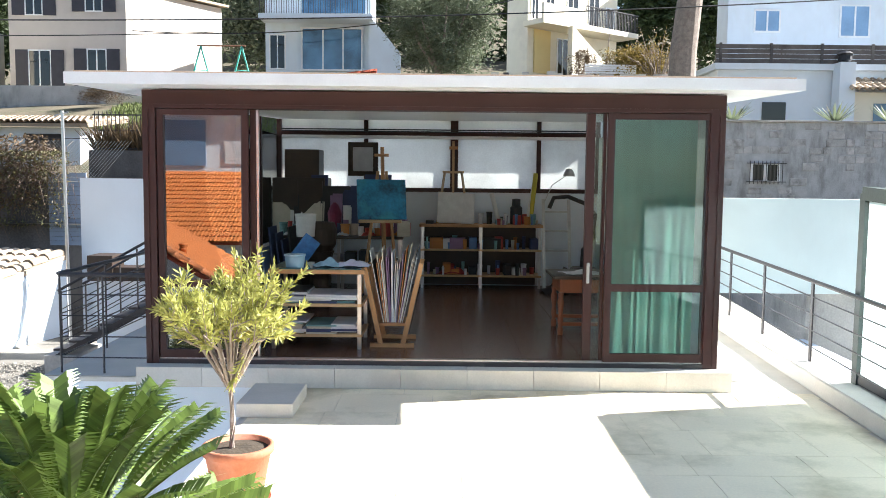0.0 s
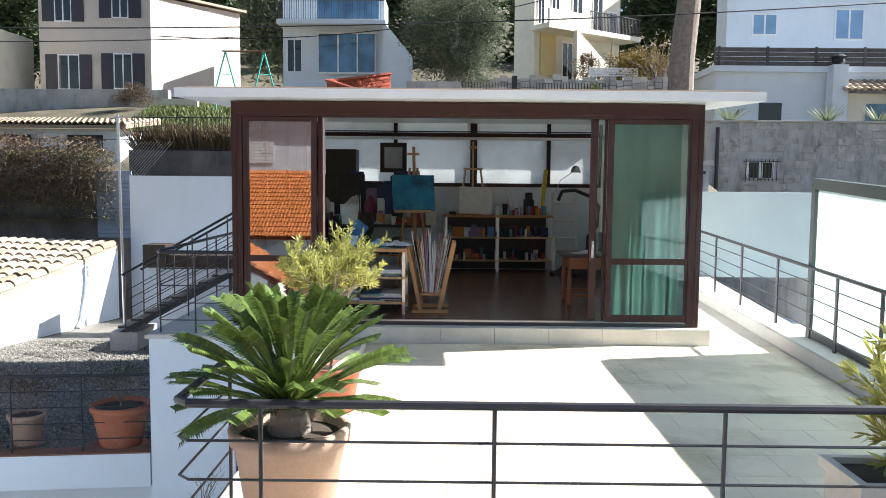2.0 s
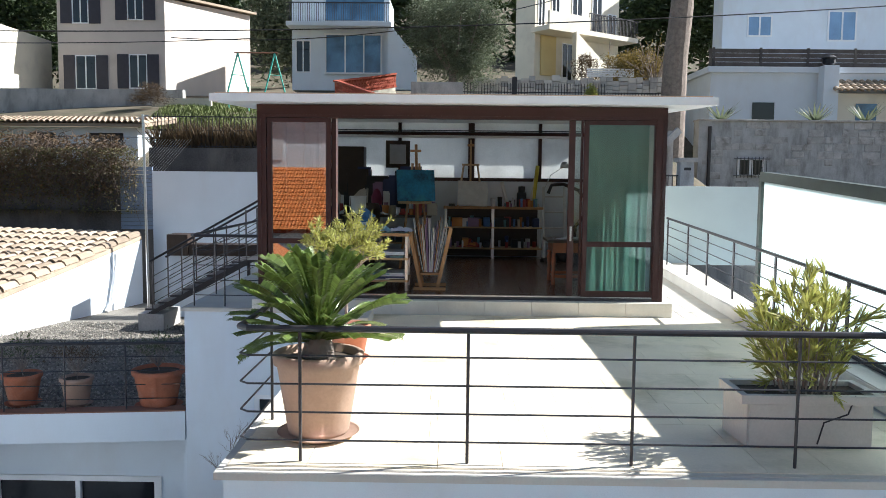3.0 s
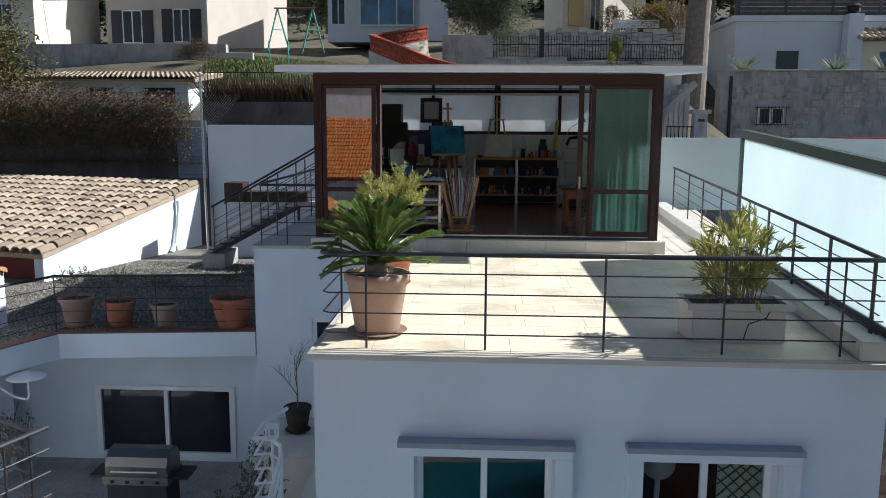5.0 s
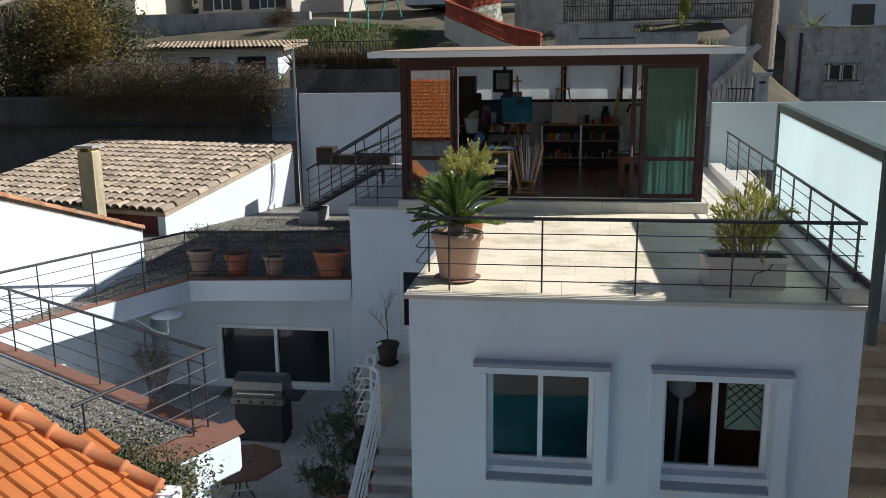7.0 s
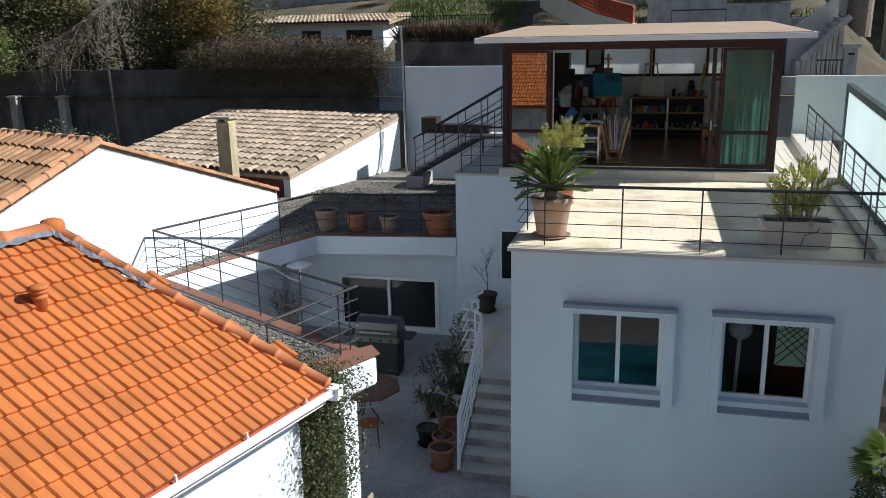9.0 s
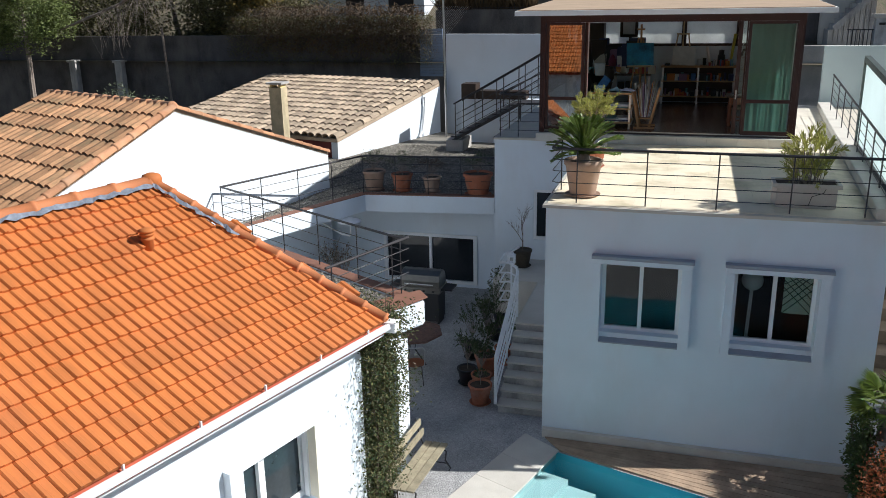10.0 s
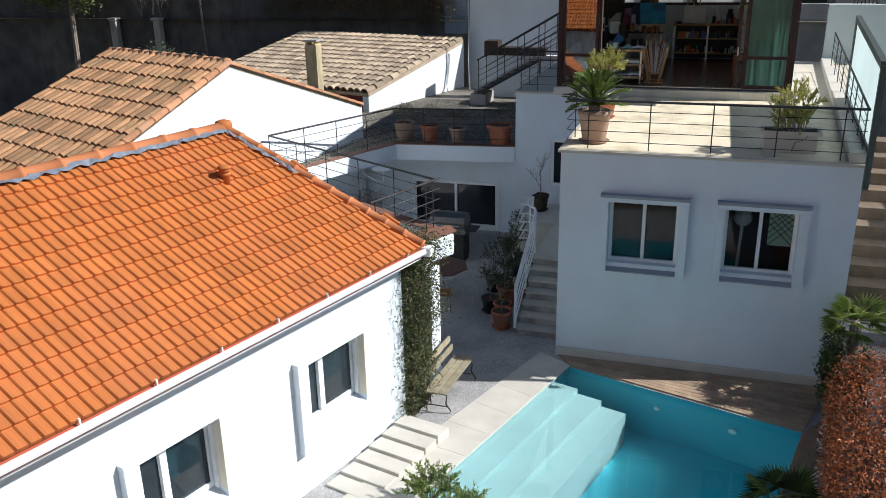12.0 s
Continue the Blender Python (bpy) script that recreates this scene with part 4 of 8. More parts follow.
# sandy-roofed annexe with a chimney
A2, A3 = Vector((-5.50, 10.30, 0.25)), Vector((-7.04, 4.40, -0.91))
AE = Vector((-0.965, 0.262, 0.0))
annexe = thing("sandy_roof_annexe", "low white annexe with sandy clay tiles", "house", (-9, 7, LZ))
tiled(annexe, A3 + AE * 8.2, A3, A2 + AE * 8.2, 28, 13, CANAL_V, CANAL_F, TILE_SAND, TILE_SAND_I, lambda q, r: r < 0.55 and q > 0.2, jitter=0.07, seed=8)
part("roof_deck", P([A3.xy, A2.xy, (A2 + AE * 8.2).xy, (A3 + AE * 8.2).xy], [A3.z - 0.1, A2.z - 0.1, A2.z - 0.1, A3.z - 0.1], [A3.z, A2.z, A2.z, A3.z]), TILE_SAND, annexe)
part("side_wall", P([A3.xy, A2.xy, (A2 + AE * 0.25).xy, (A3 + AE * 0.25).xy], LZ - 0.4, [A3.z - 0.11, A2.z - 0.11, A2.z - 0.11, A3.z - 0.11]), PLASTER, annexe)
part("eave_wall", P([A3.xy + Vector((0, 0.15)), (A3 + AE * 8.2).xy + Vector((0, 0.15)), (A3 + AE * 8.2).xy + Vector((0, 0.4)), A3.xy + Vector((0, 0.4))], LZ - 0.4, A3.z - 0.1), MAROON, annexe)
_dp = [A3.lerp(A2, f) + Vector((0.09, -0.02, 0)) for f in (0.80, 0.80, 0.79, 0.77, 0.74)]
part("downpipe", T([(p.x, p.y, z) for p, z in zip(_dp, (A3.lerp(A2, 0.8).z - 0.14, -0.55, -0.85, -1.3, LZ - 0.0))], r=0.05, sides=8), METAL_WHITE, annexe, "white plastic downpipe")
chimney = thing("chimney", "slim ochre rendered chimney with a slab cap", "chimney", (-8.83, 4.18, -1.0))
part("shaft", B((-9.03, 3.98, -1.3, -8.63, 4.38, 0.68)), mat("stained_ochre_render", (0.50, 0.42, 0.27), 0.9, 0.2, 4, 0.3, 40, dirt=(0.22, 0.19, 0.13), dirt_amount=0.6, dirt_scale=2.5, streak=0.4), chimney)
part("cap", B((-9.09, 3.92, 0.78, -8.57, 4.44, 0.84)), CONCRETE, chimney)
for dx in (-9.01, -8.72):
    part("cap_foot", B((dx, 4.0, 0.68, dx + 0.06, 4.36, 0.78)), PLASTER_YELLOW, chimney)

# ---- pool ----
pool = thing("swimming_pool", "turquoise pool with broad entry steps", "pool", (3, -9, GZ - 1.5))
bm = bmesh.new()
_lo = [bm.verts.new((p[0], p[1], GZ - 1.75)) for p in POOL]
_hi = [bm.verts.new((p[0], p[1], GZ)) for p in POOL]
bm.faces.new(_lo)
for i in range(4):
    j = (i + 1) % 4
    bm.faces.new((_lo[j], _lo[i], _hi[i], _hi[j]))
part("basin", bm, POOL_LINER, pool)
_w0, _w1 = Vector(POOL[0]), Vector(POOL[3])
_e = Vector((0.92, -0.28))
for i, (wd, z) in enumerate(((0.50, -0.13), (1.0, -0.33), (1.5, -0.56))):
    a, b = _w0.lerp(_w1, 0.08 - 0.0), _w0.lerp(_w1, 0.72 + 0.05 * i)
    part("entry_step", P([(a.x, a.y), (a.x + _e.x * wd, a.y + _e.y * wd), (b.x + _e.x * wd, b.y + _e.y * wd), (b.x, b.y)], GZ - 1.74 - 0.001 * i, GZ + z), POOL_STEP, pool)
m = bpy.data.materials.new("pool_water")
m.use_nodes = True
_n = m.node_tree.nodes
_b = _n["Principled BSDF"]
_b.inputs["Base Color"].default_value = (0.80, 0.93, 0.95, 1)
_b.inputs["Roughness"].default_value = 0.02
_b.inputs["IOR"].default_value = 1.33
_b.inputs["Transmission Weight"].default_value = 1.0
_wn, _wb = _n.new("ShaderNodeTexNoise"), _n.new("ShaderNodeBump")
_wn.inputs["Scale"].default_value = 3.0
_wb.inputs["Strength"].default_value, _wb.inputs["Distance"].default_value = 0.10, 0.05
m.node_tree.links.new(_wn.outputs["Fac"], _wb.inputs["Height"])
m.node_tree.links.new(_wb.outputs[0], _b.inputs["Normal"])
bm = bmesh.new()
bm.faces.new([bm.verts.new((p[0], p[1], GZ - 0.06)) for p in POOL][::-1])
bmesh.ops.recalc_face_normals(bm, faces=bm.faces)
water = part("water", bm, m, pool, "clear blue water")
water.visible_shadow = False

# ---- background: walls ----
tagged(new("retaining_wall", mesh_of(B((-60, 13.0, GZ, -4.2, 13.4, 1.85)), "retaining_wall", CONCRETE_DARK)), "dark concrete retaining wall behind the annexe", "wall", kind="structure")
tagged(new("wall_white", mesh_of(P([(-5.45, 11.0), (-0.9, 10.4), (-0.9, 10.65), (-5.45, 11.25)], LZ - 0.5, 1.95), "wall_white", PLASTER)), "plain white garden wall beside the studio", "wall", kind="structure")
tagged(new("wall_pale", mesh_of(B((6.9, 7.4, -0.05, 20, 7.6, 1.71)), "wall_pale", PLASTER_AQUA)), "pale blue-white wall beyond the terrace", "wall", kind="structure")
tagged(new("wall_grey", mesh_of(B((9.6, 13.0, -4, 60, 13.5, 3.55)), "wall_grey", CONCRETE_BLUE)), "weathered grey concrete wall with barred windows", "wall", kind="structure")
tagged(new("wall_mid", mesh_of(B((-4.2, 13.2, GZ, 9.7, 13.5, 1.4)), "wall_mid", CONCRETE)), "grey garden wall behind the studio", "wall", kind="structure")


def villa(name, label, x0, x1, y, z0, z1, depth, wall, windows, pane=None):
    h = thing(name, label, "house", ((x0 + x1) / 2, y + depth / 2, z0))
    part("wall", B((x0, y, z0, x1, y + depth, z1)), wall, h)
    for (a, b, c, d, sh) in windows:
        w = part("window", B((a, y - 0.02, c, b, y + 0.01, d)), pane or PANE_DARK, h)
        part("frame", B((a - 0.06, y - 0.04, c - 0.06, a, y + 0.0, d + 0.06), (b, y - 0.04, c - 0.06, b + 0.06, y, d + 0.06), ((a + b) / 2 - 0.03, y - 0.04, c, (a + b) / 2 + 0.03, y, d), (a, y - 0.04, d, b, y, d + 0.06), (a, y - 0.04, c - 0.06, b, y, c)), METAL_WHITE, w)
        if sh:
            sw = 0.62
            part("shutter", B((a - sw - 0.04, y - 0.06, c - 0.05, a - 0.06, y - 0.005, d + 0.05)), SHUTTER, w)
            part("shutter", B((b + 0.06, y - 0.06, c - 0.05, b + sw + 0.04, y - 0.005, d + 0.05)), SHUTTER, w)
    return h


beige = villa("beige_house", "two-storey beige house with dark shutters", -17.9, -12.33, 32, 5.5, 12.5, 3, PLASTER_GREY,
              [(-16.95, -15.97, 6.3, 7.93, 1), (-14.16, -13.32, 6.35, 8.0, 1), (-17.05, -16.3, 9.64, 10.85, 1), (-14.2, -13.46, 9.83, 11.0, 1)])
part("side_wing", P([(-12.33, 32.05), (-9.4, 38.0), (-13.5, 41), (-17, 40)], 5.0, [10.9, 11.2, 11.2, 10.9]), mat("pinkish_cream_render", (0.72, 0.63, 0.54), 0.9, 0.06, 1.0, 0.2, 60, dirt=(0.5, 0.43, 0.36), dirt_amount=0.3, streak=0.4), beige)
glassy = villa("glazed_house", "white house with balcony and large windows painted reflection blue", -6.15, -0.9, 34, 6.5, 11.4, 3, PLASTER, [(-5.9, -5.2, 7.5, 9.1, 0)])
yellow = villa("cream_villa", "cream villa with iron-railed balcony", 5.5, 12.1, 36, 7.0, 13.5, 1.5, PLASTER_CREAM, [(5.75, 6.15, 10.0, 12, 0), (6.75, 7.25, 10.0, 12, 0), (8.3, 9.0, 10.0, 12, 0), (9.9, 10.6, 10.0, 12, 0), (11.2, 11.8, 9.9, 11.2, 0), (7.6, 8.3, 7.3, 9.2, 0)])
bluish = villa("white_blue_house", "tall pale house with pale blue windows", 13.0, 26, 22, 4, 12, 1.2, PLASTER, [(14.0, 14.85, 7.5, 8.2, 0), (17.1, 18.1, 7.35, 8.4, 0)], PANE_PAINTED_SKY)
part("waterline_band", P([POOL[0], (POOL[0][0] + 0.012, POOL[0][1] - 0.004), (POOL[3][0] + 0.012, POOL[3][1] - 0.004), POOL[3]], GZ - 0.16, GZ - 0.001), POOL_STEP, pool, "pale tiled waterline")

# ---- terrace: pavers, plants, side rails ----


def pot_profile(r, h):
    return [(r * 0.66, 0.0), (r * 0.70, 0.02), (r * 0.94, h * 0.84), (r * 1.02, h * 0.86), (r * 1.04, h * 0.98), (r * 0.98, h), (r * 0.90, h * 0.99), (r * 0.88, h * 0.88)]


def flower_pot(name, label, at, r, h, material, group="", saucer=True):
    t = thing(name, label, "plant pot", at, group=group)
    part("pot", turned(pot_profile(r, h), 28, (0, 0, 0.03 if saucer else 0)), material, t, smooth=True, local=True)
    part("soil", turned([(r * 0.89, h * 0.84), (r * 0.89, h * 0.9), (r * 0.4, h * 0.93), (0.01, h * 0.92)], 20, (0, 0, 0.03)), SOIL, t, local=True)
    if saucer:
        part("saucer", turned([(r * 0.7, 0.0), (r * 0.92, 0.035), (r * 0.95, 0.04), (r * 0.9, 0.03), (0.01, 0.02)], 28), material, t, smooth=True, local=True)
    return t


def frond_mesh(name, L, rise, droop, width, n, material, seed, stiff=0.7):
    """A feather leaf: a bowed stem with narrow leaflets on both sides, pointing along +x."""
    rng = np.random.default_rng(seed)
    V, F = [], []
    def stem(t):
        return np.array([L * t * (1 - 0.12 * t), 0.0, rise * L * t - droop * L * t * t])
    prev = None
    for i in range(9):
        t = i / 8
        p = stem(t)
        w = 0.009 * (1.1 - t)
        k = len(V)
        V += [p + (0, -w, 0), p + (0, w, 0), p + (0, 0, w * 1.4)]
        if prev is not None:
            for a, b in ((0, 1), (1, 2), (2, 0)):
                F.append((prev + a, prev + b, k + b, k + a))
        prev = k
    for i in range(n):
        t = 0.10 + 0.90 * i / (n - 1)
        p, q = stem(t), stem(min(t + 0.03, 1.03))
        d = (q - p) / (np.linalg.norm(q - p) + 1e-9)
        l = width * (math.sin(math.pi * min(1.0, 0.15 + 0.85 * (1 - abs(t - 0.45) * 1.15))) ** 0.8) * rng.uniform(0.9, 1.08)
        for s in (-1, 1):
            out = np.array([0.45 * d[0], s * 0.9, 0.45 * d[2] + 0.35 * stiff])
            out /= np.linalg.norm(out)
            w = d * 0.0056
            tip = p + out * l + np.array([0, 0, -0.1 * l])
            mid = p + out * l * 0.5 + np.array([0, 0, 0.015])
            k = len(V)
            V += [p - w, p + w, mid + w * 1.3, mid - w * 1.3, tip]
            F += [(k, k + 1, k + 2, k + 3), (k + 3, k + 2, k + 4)]
    return data_mesh(name, V, F, material)


def cycad(name, label, at, n, L, material, seed=1, tilt0=75):
    t = thing(name, label, "palm", at)
    rng = random.Random(seed)
    part("trunk", turned([(0.08, -0.02), (0.12, 0.05), (0.10, 0.14), (0.05, 0.19), (0.01, 0.2)], 14), BARK, t, local=True)
    kinds = [frond_mesh("frond", L, r, d, L * 0.125, 44, material, 5 + i) for i, (r, d) in enumerate(((0.42, 0.22), (0.34, 0.28), (0.3, 0.36)))]
    for i in range(n):
        f = i / n
        ob = new("frond", kinds[i % 3])
        ob.parent = t
        pitch = -78 + 82 * f ** 0.9 + rng.uniform(-6, 6)
        s = 0.72 + 0.34 * math.sin(math.pi * (0.2 + 0.7 * f)) + rng.uniform(-0.05, 0.05)
        ob.matrix_basis = pose(0, 0, 0.14, 0, 0, i * 137.5 + rng.uniform(-8, 8)) @ pose(0, 0, 0, rng.uniform(-15, 15), pitch, 0) @ Matrix.Scale(s, 4)
    return t


big_pot = flower_pot("large_planter_pot", "tall pale terracotta pot holding a sago palm", (1.71, -5.40, 0), 0.31, 0.58, TERRACOTTA_PALE)
cycad("sago_palm", "green sago palm with stiff feathery fronds in the tall pot", (1.71, -5.40, 0.53), 82, 0.74, LEAF_DEEP, 3)


def branch_tree(name, label, at, spread, height, n_branch, leaf_mat, leaf_size, per_tip, seed, trunk_h=0.35, r0=0.02, leaf_spread=0.28, tips=None, up=0.75, category="shrub", clump=0.0):
    """A forking shrub: a stem, limbs that fork twice and narrow leaves set along the twigs."""
    t = thing(name, label, category, at)
    rng = np.random.default_rng(seed)
    bm = bmesh.new()
    top = np.array([0, 0, trunk_h])
    tube(bm, [(0, 0, -0.03), (0.01, 0.0, trunk_h * 0.5), tuple(top)], r0, 7, r0 * 0.75)
    V, F = [], []
    for i in range(n_branch):
        a = 2 * math.pi * (i + rng.uniform(-0.3, 0.3)) / n_branch
        out = rng.uniform(0.35, 1.0)
        h = (height - trunk_h) * rng.uniform(0.55, 1.0) * (1.1 - 0.45 * out)
        end = np.array([math.cos(a) * spread * out, math.sin(a) * spread * out, trunk_h + h])
        root = top + np.array([math.cos(a), math.sin(a), 0]) * clump * out
        mid = root + (end - root) * 0.5 + np.array([0, 0, 0.08 * height])
        tube(bm, [tuple(root), tuple(mid), tuple(end)], r0 * 0.5, 5, r0 * 0.15)
        for k in range(4):
            st = mid + (end - mid) * (k / 4)
            if clump and k < 2:
                st = root + (mid - root) * (0.25 + 0.35 * k)
            d = (end - top) / np.linalg.norm(end - top) + rng.normal(size=3) * 0.55 + np.array([0, 0, 0.3])
            d /= np.linalg.norm(d)
            L = spread * rng.uniform(0.35, 0.65)
            e2 = st + d * L
            tube(bm, [tuple(st), tuple(e2)], r0 * 0.22, 4, r0 * 0.08)
            for q in range(per_tip):
                u = rng.uniform(0.15, 1.02)
                p = st + (e2 - st) * u
                ld = d * up + rng.normal(size=3) * 0.5
                ld /= np.linalg.norm(ld)
                s = np.cross(ld, rng.normal(size=3))
                s /= np.linalg.norm(s)
                l = leaf_size * rng.uniform(0.7, 1.25)
                w = l * leaf_spread * 0.5
                c = len(V)
                V += [p, p + ld * l * 0.5 + s * w, p + ld * l, p + ld * l * 0.5 - s * w]
                F += [(c, c + 1, c + 2), (c, c + 2, c + 3)]
    tagged(part("branch", bm, BARK, t, local=True), kind="stuff")
    ob = new("foliage", data_mesh("foliage", V, F, leaf_mat))
    ob.parent = t
    tagged(ob, kind="stuff")
    return t


flower_pot("round_pot", "round terracotta pot holding an olive shrub", (1.62, -2.95, 0), 0.21, 0.34, TERRACOTTA)
branch_tree("olive_shrub", "small pale green olive shrub in a terracotta pot", (1.58, -2.95, 0.33), 0.42, 1.14, 34, LEAF_LIME, 0.062, 46, 4, trunk_h=0.36, r0=0.022, leaf_spread=0.2)
planter = thing("trough_planter", "long pale concrete trough planter", "planter", (5.15, -5.36, 0))
part("trough", P([(4.70, -5.56), (5.56, -5.56), (5.60, -5.14), (4.66, -5.14)], 0.0, 0.32, 0.012), STONE, planter)
part("rim", B((4.64, -5.60, 0.32, 5.62, -5.55, 0.38), (4.64, -5.16, 0.32, 5.62, -5.11, 0.38), (4.64, -5.55, 0.32, 4.69, -5.16, 0.38), (5.57, -5.55, 0.32, 5.62, -5.16, 0.38)), STONE, planter)
part("soil", B((4.69, -5.55, 0.321, 5.57, -5.16, 0.345)), SOIL, planter)
part("irrigation_hose", T([(5.42, -5.58, 0.38), (5.36, -5.61, 0.26), (5.2, -5.61, 0.2), (5.16, -5.61, 0.05)], r=0.006, sides=5), BLACK, planter)
branch_tree("oleander", "yellow-green oleander shrub in the trough planter", (5.16, -5.36, 0.34), 0.36, 0.95, 34, LEAF_LIME, 0.105, 20, 6, clump=0.2, trunk_h=0.02, r0=0.014, leaf_spread=0.16, up=1.7)
tagged(new("planter_block", mesh_of(B((1.15, -1.15, 0.0, 1.62, -0.45, 0.12), bevel=0.01), "planter_block", STONE)), "low pale stone block near the studio step", "block")

# side walk rails and steps left of the studio
railing("walk_railing", "dark steel railing at the edge of the studio walk", [(-0.04, 0.36), (-0.98, 0.36), (-1.04, 0.44), (-1.04, 6.3)], 0.0, 1.0, [(-0.56, 0.36), (-1.0, 0.38), (-1.04, 1.6), (-1.04, 3.0), (-1.04, 4.6), (-1.04, 6.2)])
side_stairs = thing("metal_steps", "dark metal stair flight going down to the gravel terrace", "stairs", (-2.8, 7.0, LZ))
part("landing", B((-1.85, 6.5, 0.0, -1.13, 7.5, 0.04)), METAL_DARK, side_stairs)
part("landing_leg", B((-1.8, 6.55, LZ - 0.03, -1.74, 6.61, 0.0)), METAL_DARK, side_stairs)
for i in range(8):
    x = -1.85 - i * 0.27
    z = 0.0 - i * 0.15
    part("tread", B((x - 0.28, 6.52, z - 0.04, x, 7.48, z)), METAL_DARK, side_stairs)
for y in (6.5, 7.5):
    part("stringer", Q(((-1.8, y, 0.0), (-4.0, y, -1.22), 0.03, 0.09)), METAL_DARK, side_stairs)
    part("handrail", T([(-1.0, y, 1.62), (-1.8, y, 1.16), (-3.9, y, -0.02)], r=0.024), METAL_DARK, side_stairs)
    for k in range(4):
        part("bar", T([(-1.15, y, 0.62 + k * 0.19), (-1.8, y, 0.22 + k * 0.19), (-3.85, y, -0.92 + k * 0.19)], r=0.009, sides=6), METAL_DARK, side_stairs)
    for x in (-1.2, -1.8, -2.5, -3.2, -3.85):
        zz = 0.02 + (x + 1.8) * 0.555
        part("post", T([(x, y, max(zz - 0.05, 0.0) if x > -1.5 else zz - 0.05), (x, y, zz + 1.1)], r=0.016), METAL_DARK, side_stairs)
part("base_block", B((-4.15, 6.45, LZ - 0.03, -3.6, 7.55, -1.16)), CONCRETE, side_stairs)
trough2 = thing("dark_planter_box", "dark brown planter box on a white wall stub", "planter", (-2.9, 8.4, -0.1))
part("box", B((-3.6, 8.2, -0.05, -1.9, 8.7, 0.22), bevel=0.01), WOOD_DARK, trough2)
part("box_end", B((-4.1, 8.15, -0.05, -3.603, 8.75, 0.45), bevel=0.01), WOOD_DARK, trough2)
tagged(new("wall_stub", mesh_of(B((-4.0, 8.3, LZ - 0.04, -1.14, 8.6, -0.052)), "wall_stub", PLASTER)), "white wall stub under the planter box", "wall", kind="structure")

# pots on the gravel terrace
for i, (x, r, h, mt, lb) in enumerate(((-4.38, 0.29, 0.50, TERRACOTTA_PALE, "ochre"), (-3.62, 0.27, 0.44, TERRACOTTA, "red"), (-2.82, 0.23, 0.40, TERRACOTTA_PALE, "small pale"), (-1.62, 0.36, 0.54, TERRACOTTA, "large red"))):
    flower_pot("terracotta_pot", lb + " terracotta pot on the gravel terrace", (x, 0.62, LZ - 0.03), r, h, mt, group="pots on the gravel terrace")
    branch_tree("potted_shrub", "nearly bare dry shrub in a terracotta pot", (x, 0.62, LZ - 0.03 + h * 0.9), 0.38, 0.6, 18, LEAF_IVY if i != 2 else LEAF_DRY, 0.05, 8, 20 + i, trunk_h=0.1, r0=0.012)

# loose gravel on the lower terrace
_rg = np.random.default_rng(21)
_pv, _pf = [], []
_oct = np.array([(1, 0, 0), (-1, 0, 0), (0, 1, 0), (0, -1, 0), (0, 0, 1), (0, 0, -1)], float)
_of = [(0, 2, 4), (2, 1, 4), (1, 3, 4), (3, 0, 4), (2, 0, 5), (1, 2, 5), (3, 1, 5), (0, 3, 5)]
while len(_pv) < 6 * 22000:
    px, py = _rg.uniform(-7.3, -1.25), _rg.uniform(-8.5, 7.4)
    if py < -4.6 and not (px > -4.4 and py < -3.95 - 0.5556 * (px + 5.94) - 0.35):
        continue
    if -4.6 < py < 0.3 and px > -4.5 + 0.39 * min(py, 0) - 0.1:
        continue
    if px < -7.0 + 0.255 * max(0.0, py - 4.4) and py > 4.4:
        continue
    r = _rg.uniform(0.010, 0.024)
    k = len(_pv)
    _pv += list(_oct * r * _rg.uniform(0.7, 1.3, (6, 1)) + np.array((px, py, LZ - 0.03 + r * 0.5)) - np.array((-5.0, 2.0, LZ)))
    _pf += [tuple(i + k for i in f) for f in _of]
ob = new("loose_gravel", data_mesh("loose_gravel", _pv, _pf, PEBBLE))
ob.parent = wing
tagged(ob, kind="stuff")

# bare tree and pots near the stair landing
flower_pot("landing_pot", "dark pot on the stair landing holding a bare tree", (-0.28, -0.35, -3.0), 0.22, 0.40, SOIL)
bare = thing("bare_tree", "leafless small tree in a pot by the white wall", "tree", (-0.28, -0.35, -2.66))
bm = bmesh.new()
_r = random.Random(12)


def twig(bm, p, d, L, r, depth):
    e = p + d * L
    m = p.lerp(e, 0.5) + Vector((_r.uniform(-1, 1), _r.uniform(-1, 1), _r.uniform(-1, 1))) * L * 0.08
    tube(bm, [p, m, e], r, 5, r * 0.55)
    if depth:
        for i in range(3):
            nd = (d + Vector((_r.uniform(-1, 1), _r.uniform(-0.6, 0.6), _r.uniform(-0.3, 0.9))) * 0.75).normalized()
            twig(bm, p.lerp(e, 0.5 + 0.25 * i), nd, L * 0.62, r * 0.55, depth - 1)


twig(bm, Vector((0, 0, 0)), Vector((0, 0, 1)), 0.55, 0.016, 4)
tagged(part("branch", bm, TWIG, bare, local=True), kind="stuff")
niche = thing("landing_window", "narrow white-framed window by the stairs", "window", (0.1, 0.30, -2.5))
part("frame", B((-0.15, 0.32, -2.5, -0.08, 0.42, -1.25), (0.28, 0.32, -2.5, 0.35, 0.42, -1.25), (-0.08, 0.32, -1.32, 0.28, 0.42, -1.25), (-0.08, 0.32, -2.5, 0.28, 0.42, -2.42)), METAL_WHITE, niche)
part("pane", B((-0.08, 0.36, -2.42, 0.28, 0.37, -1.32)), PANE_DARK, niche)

# ---- studio interior ----
SZ = PZ0 - 0.02


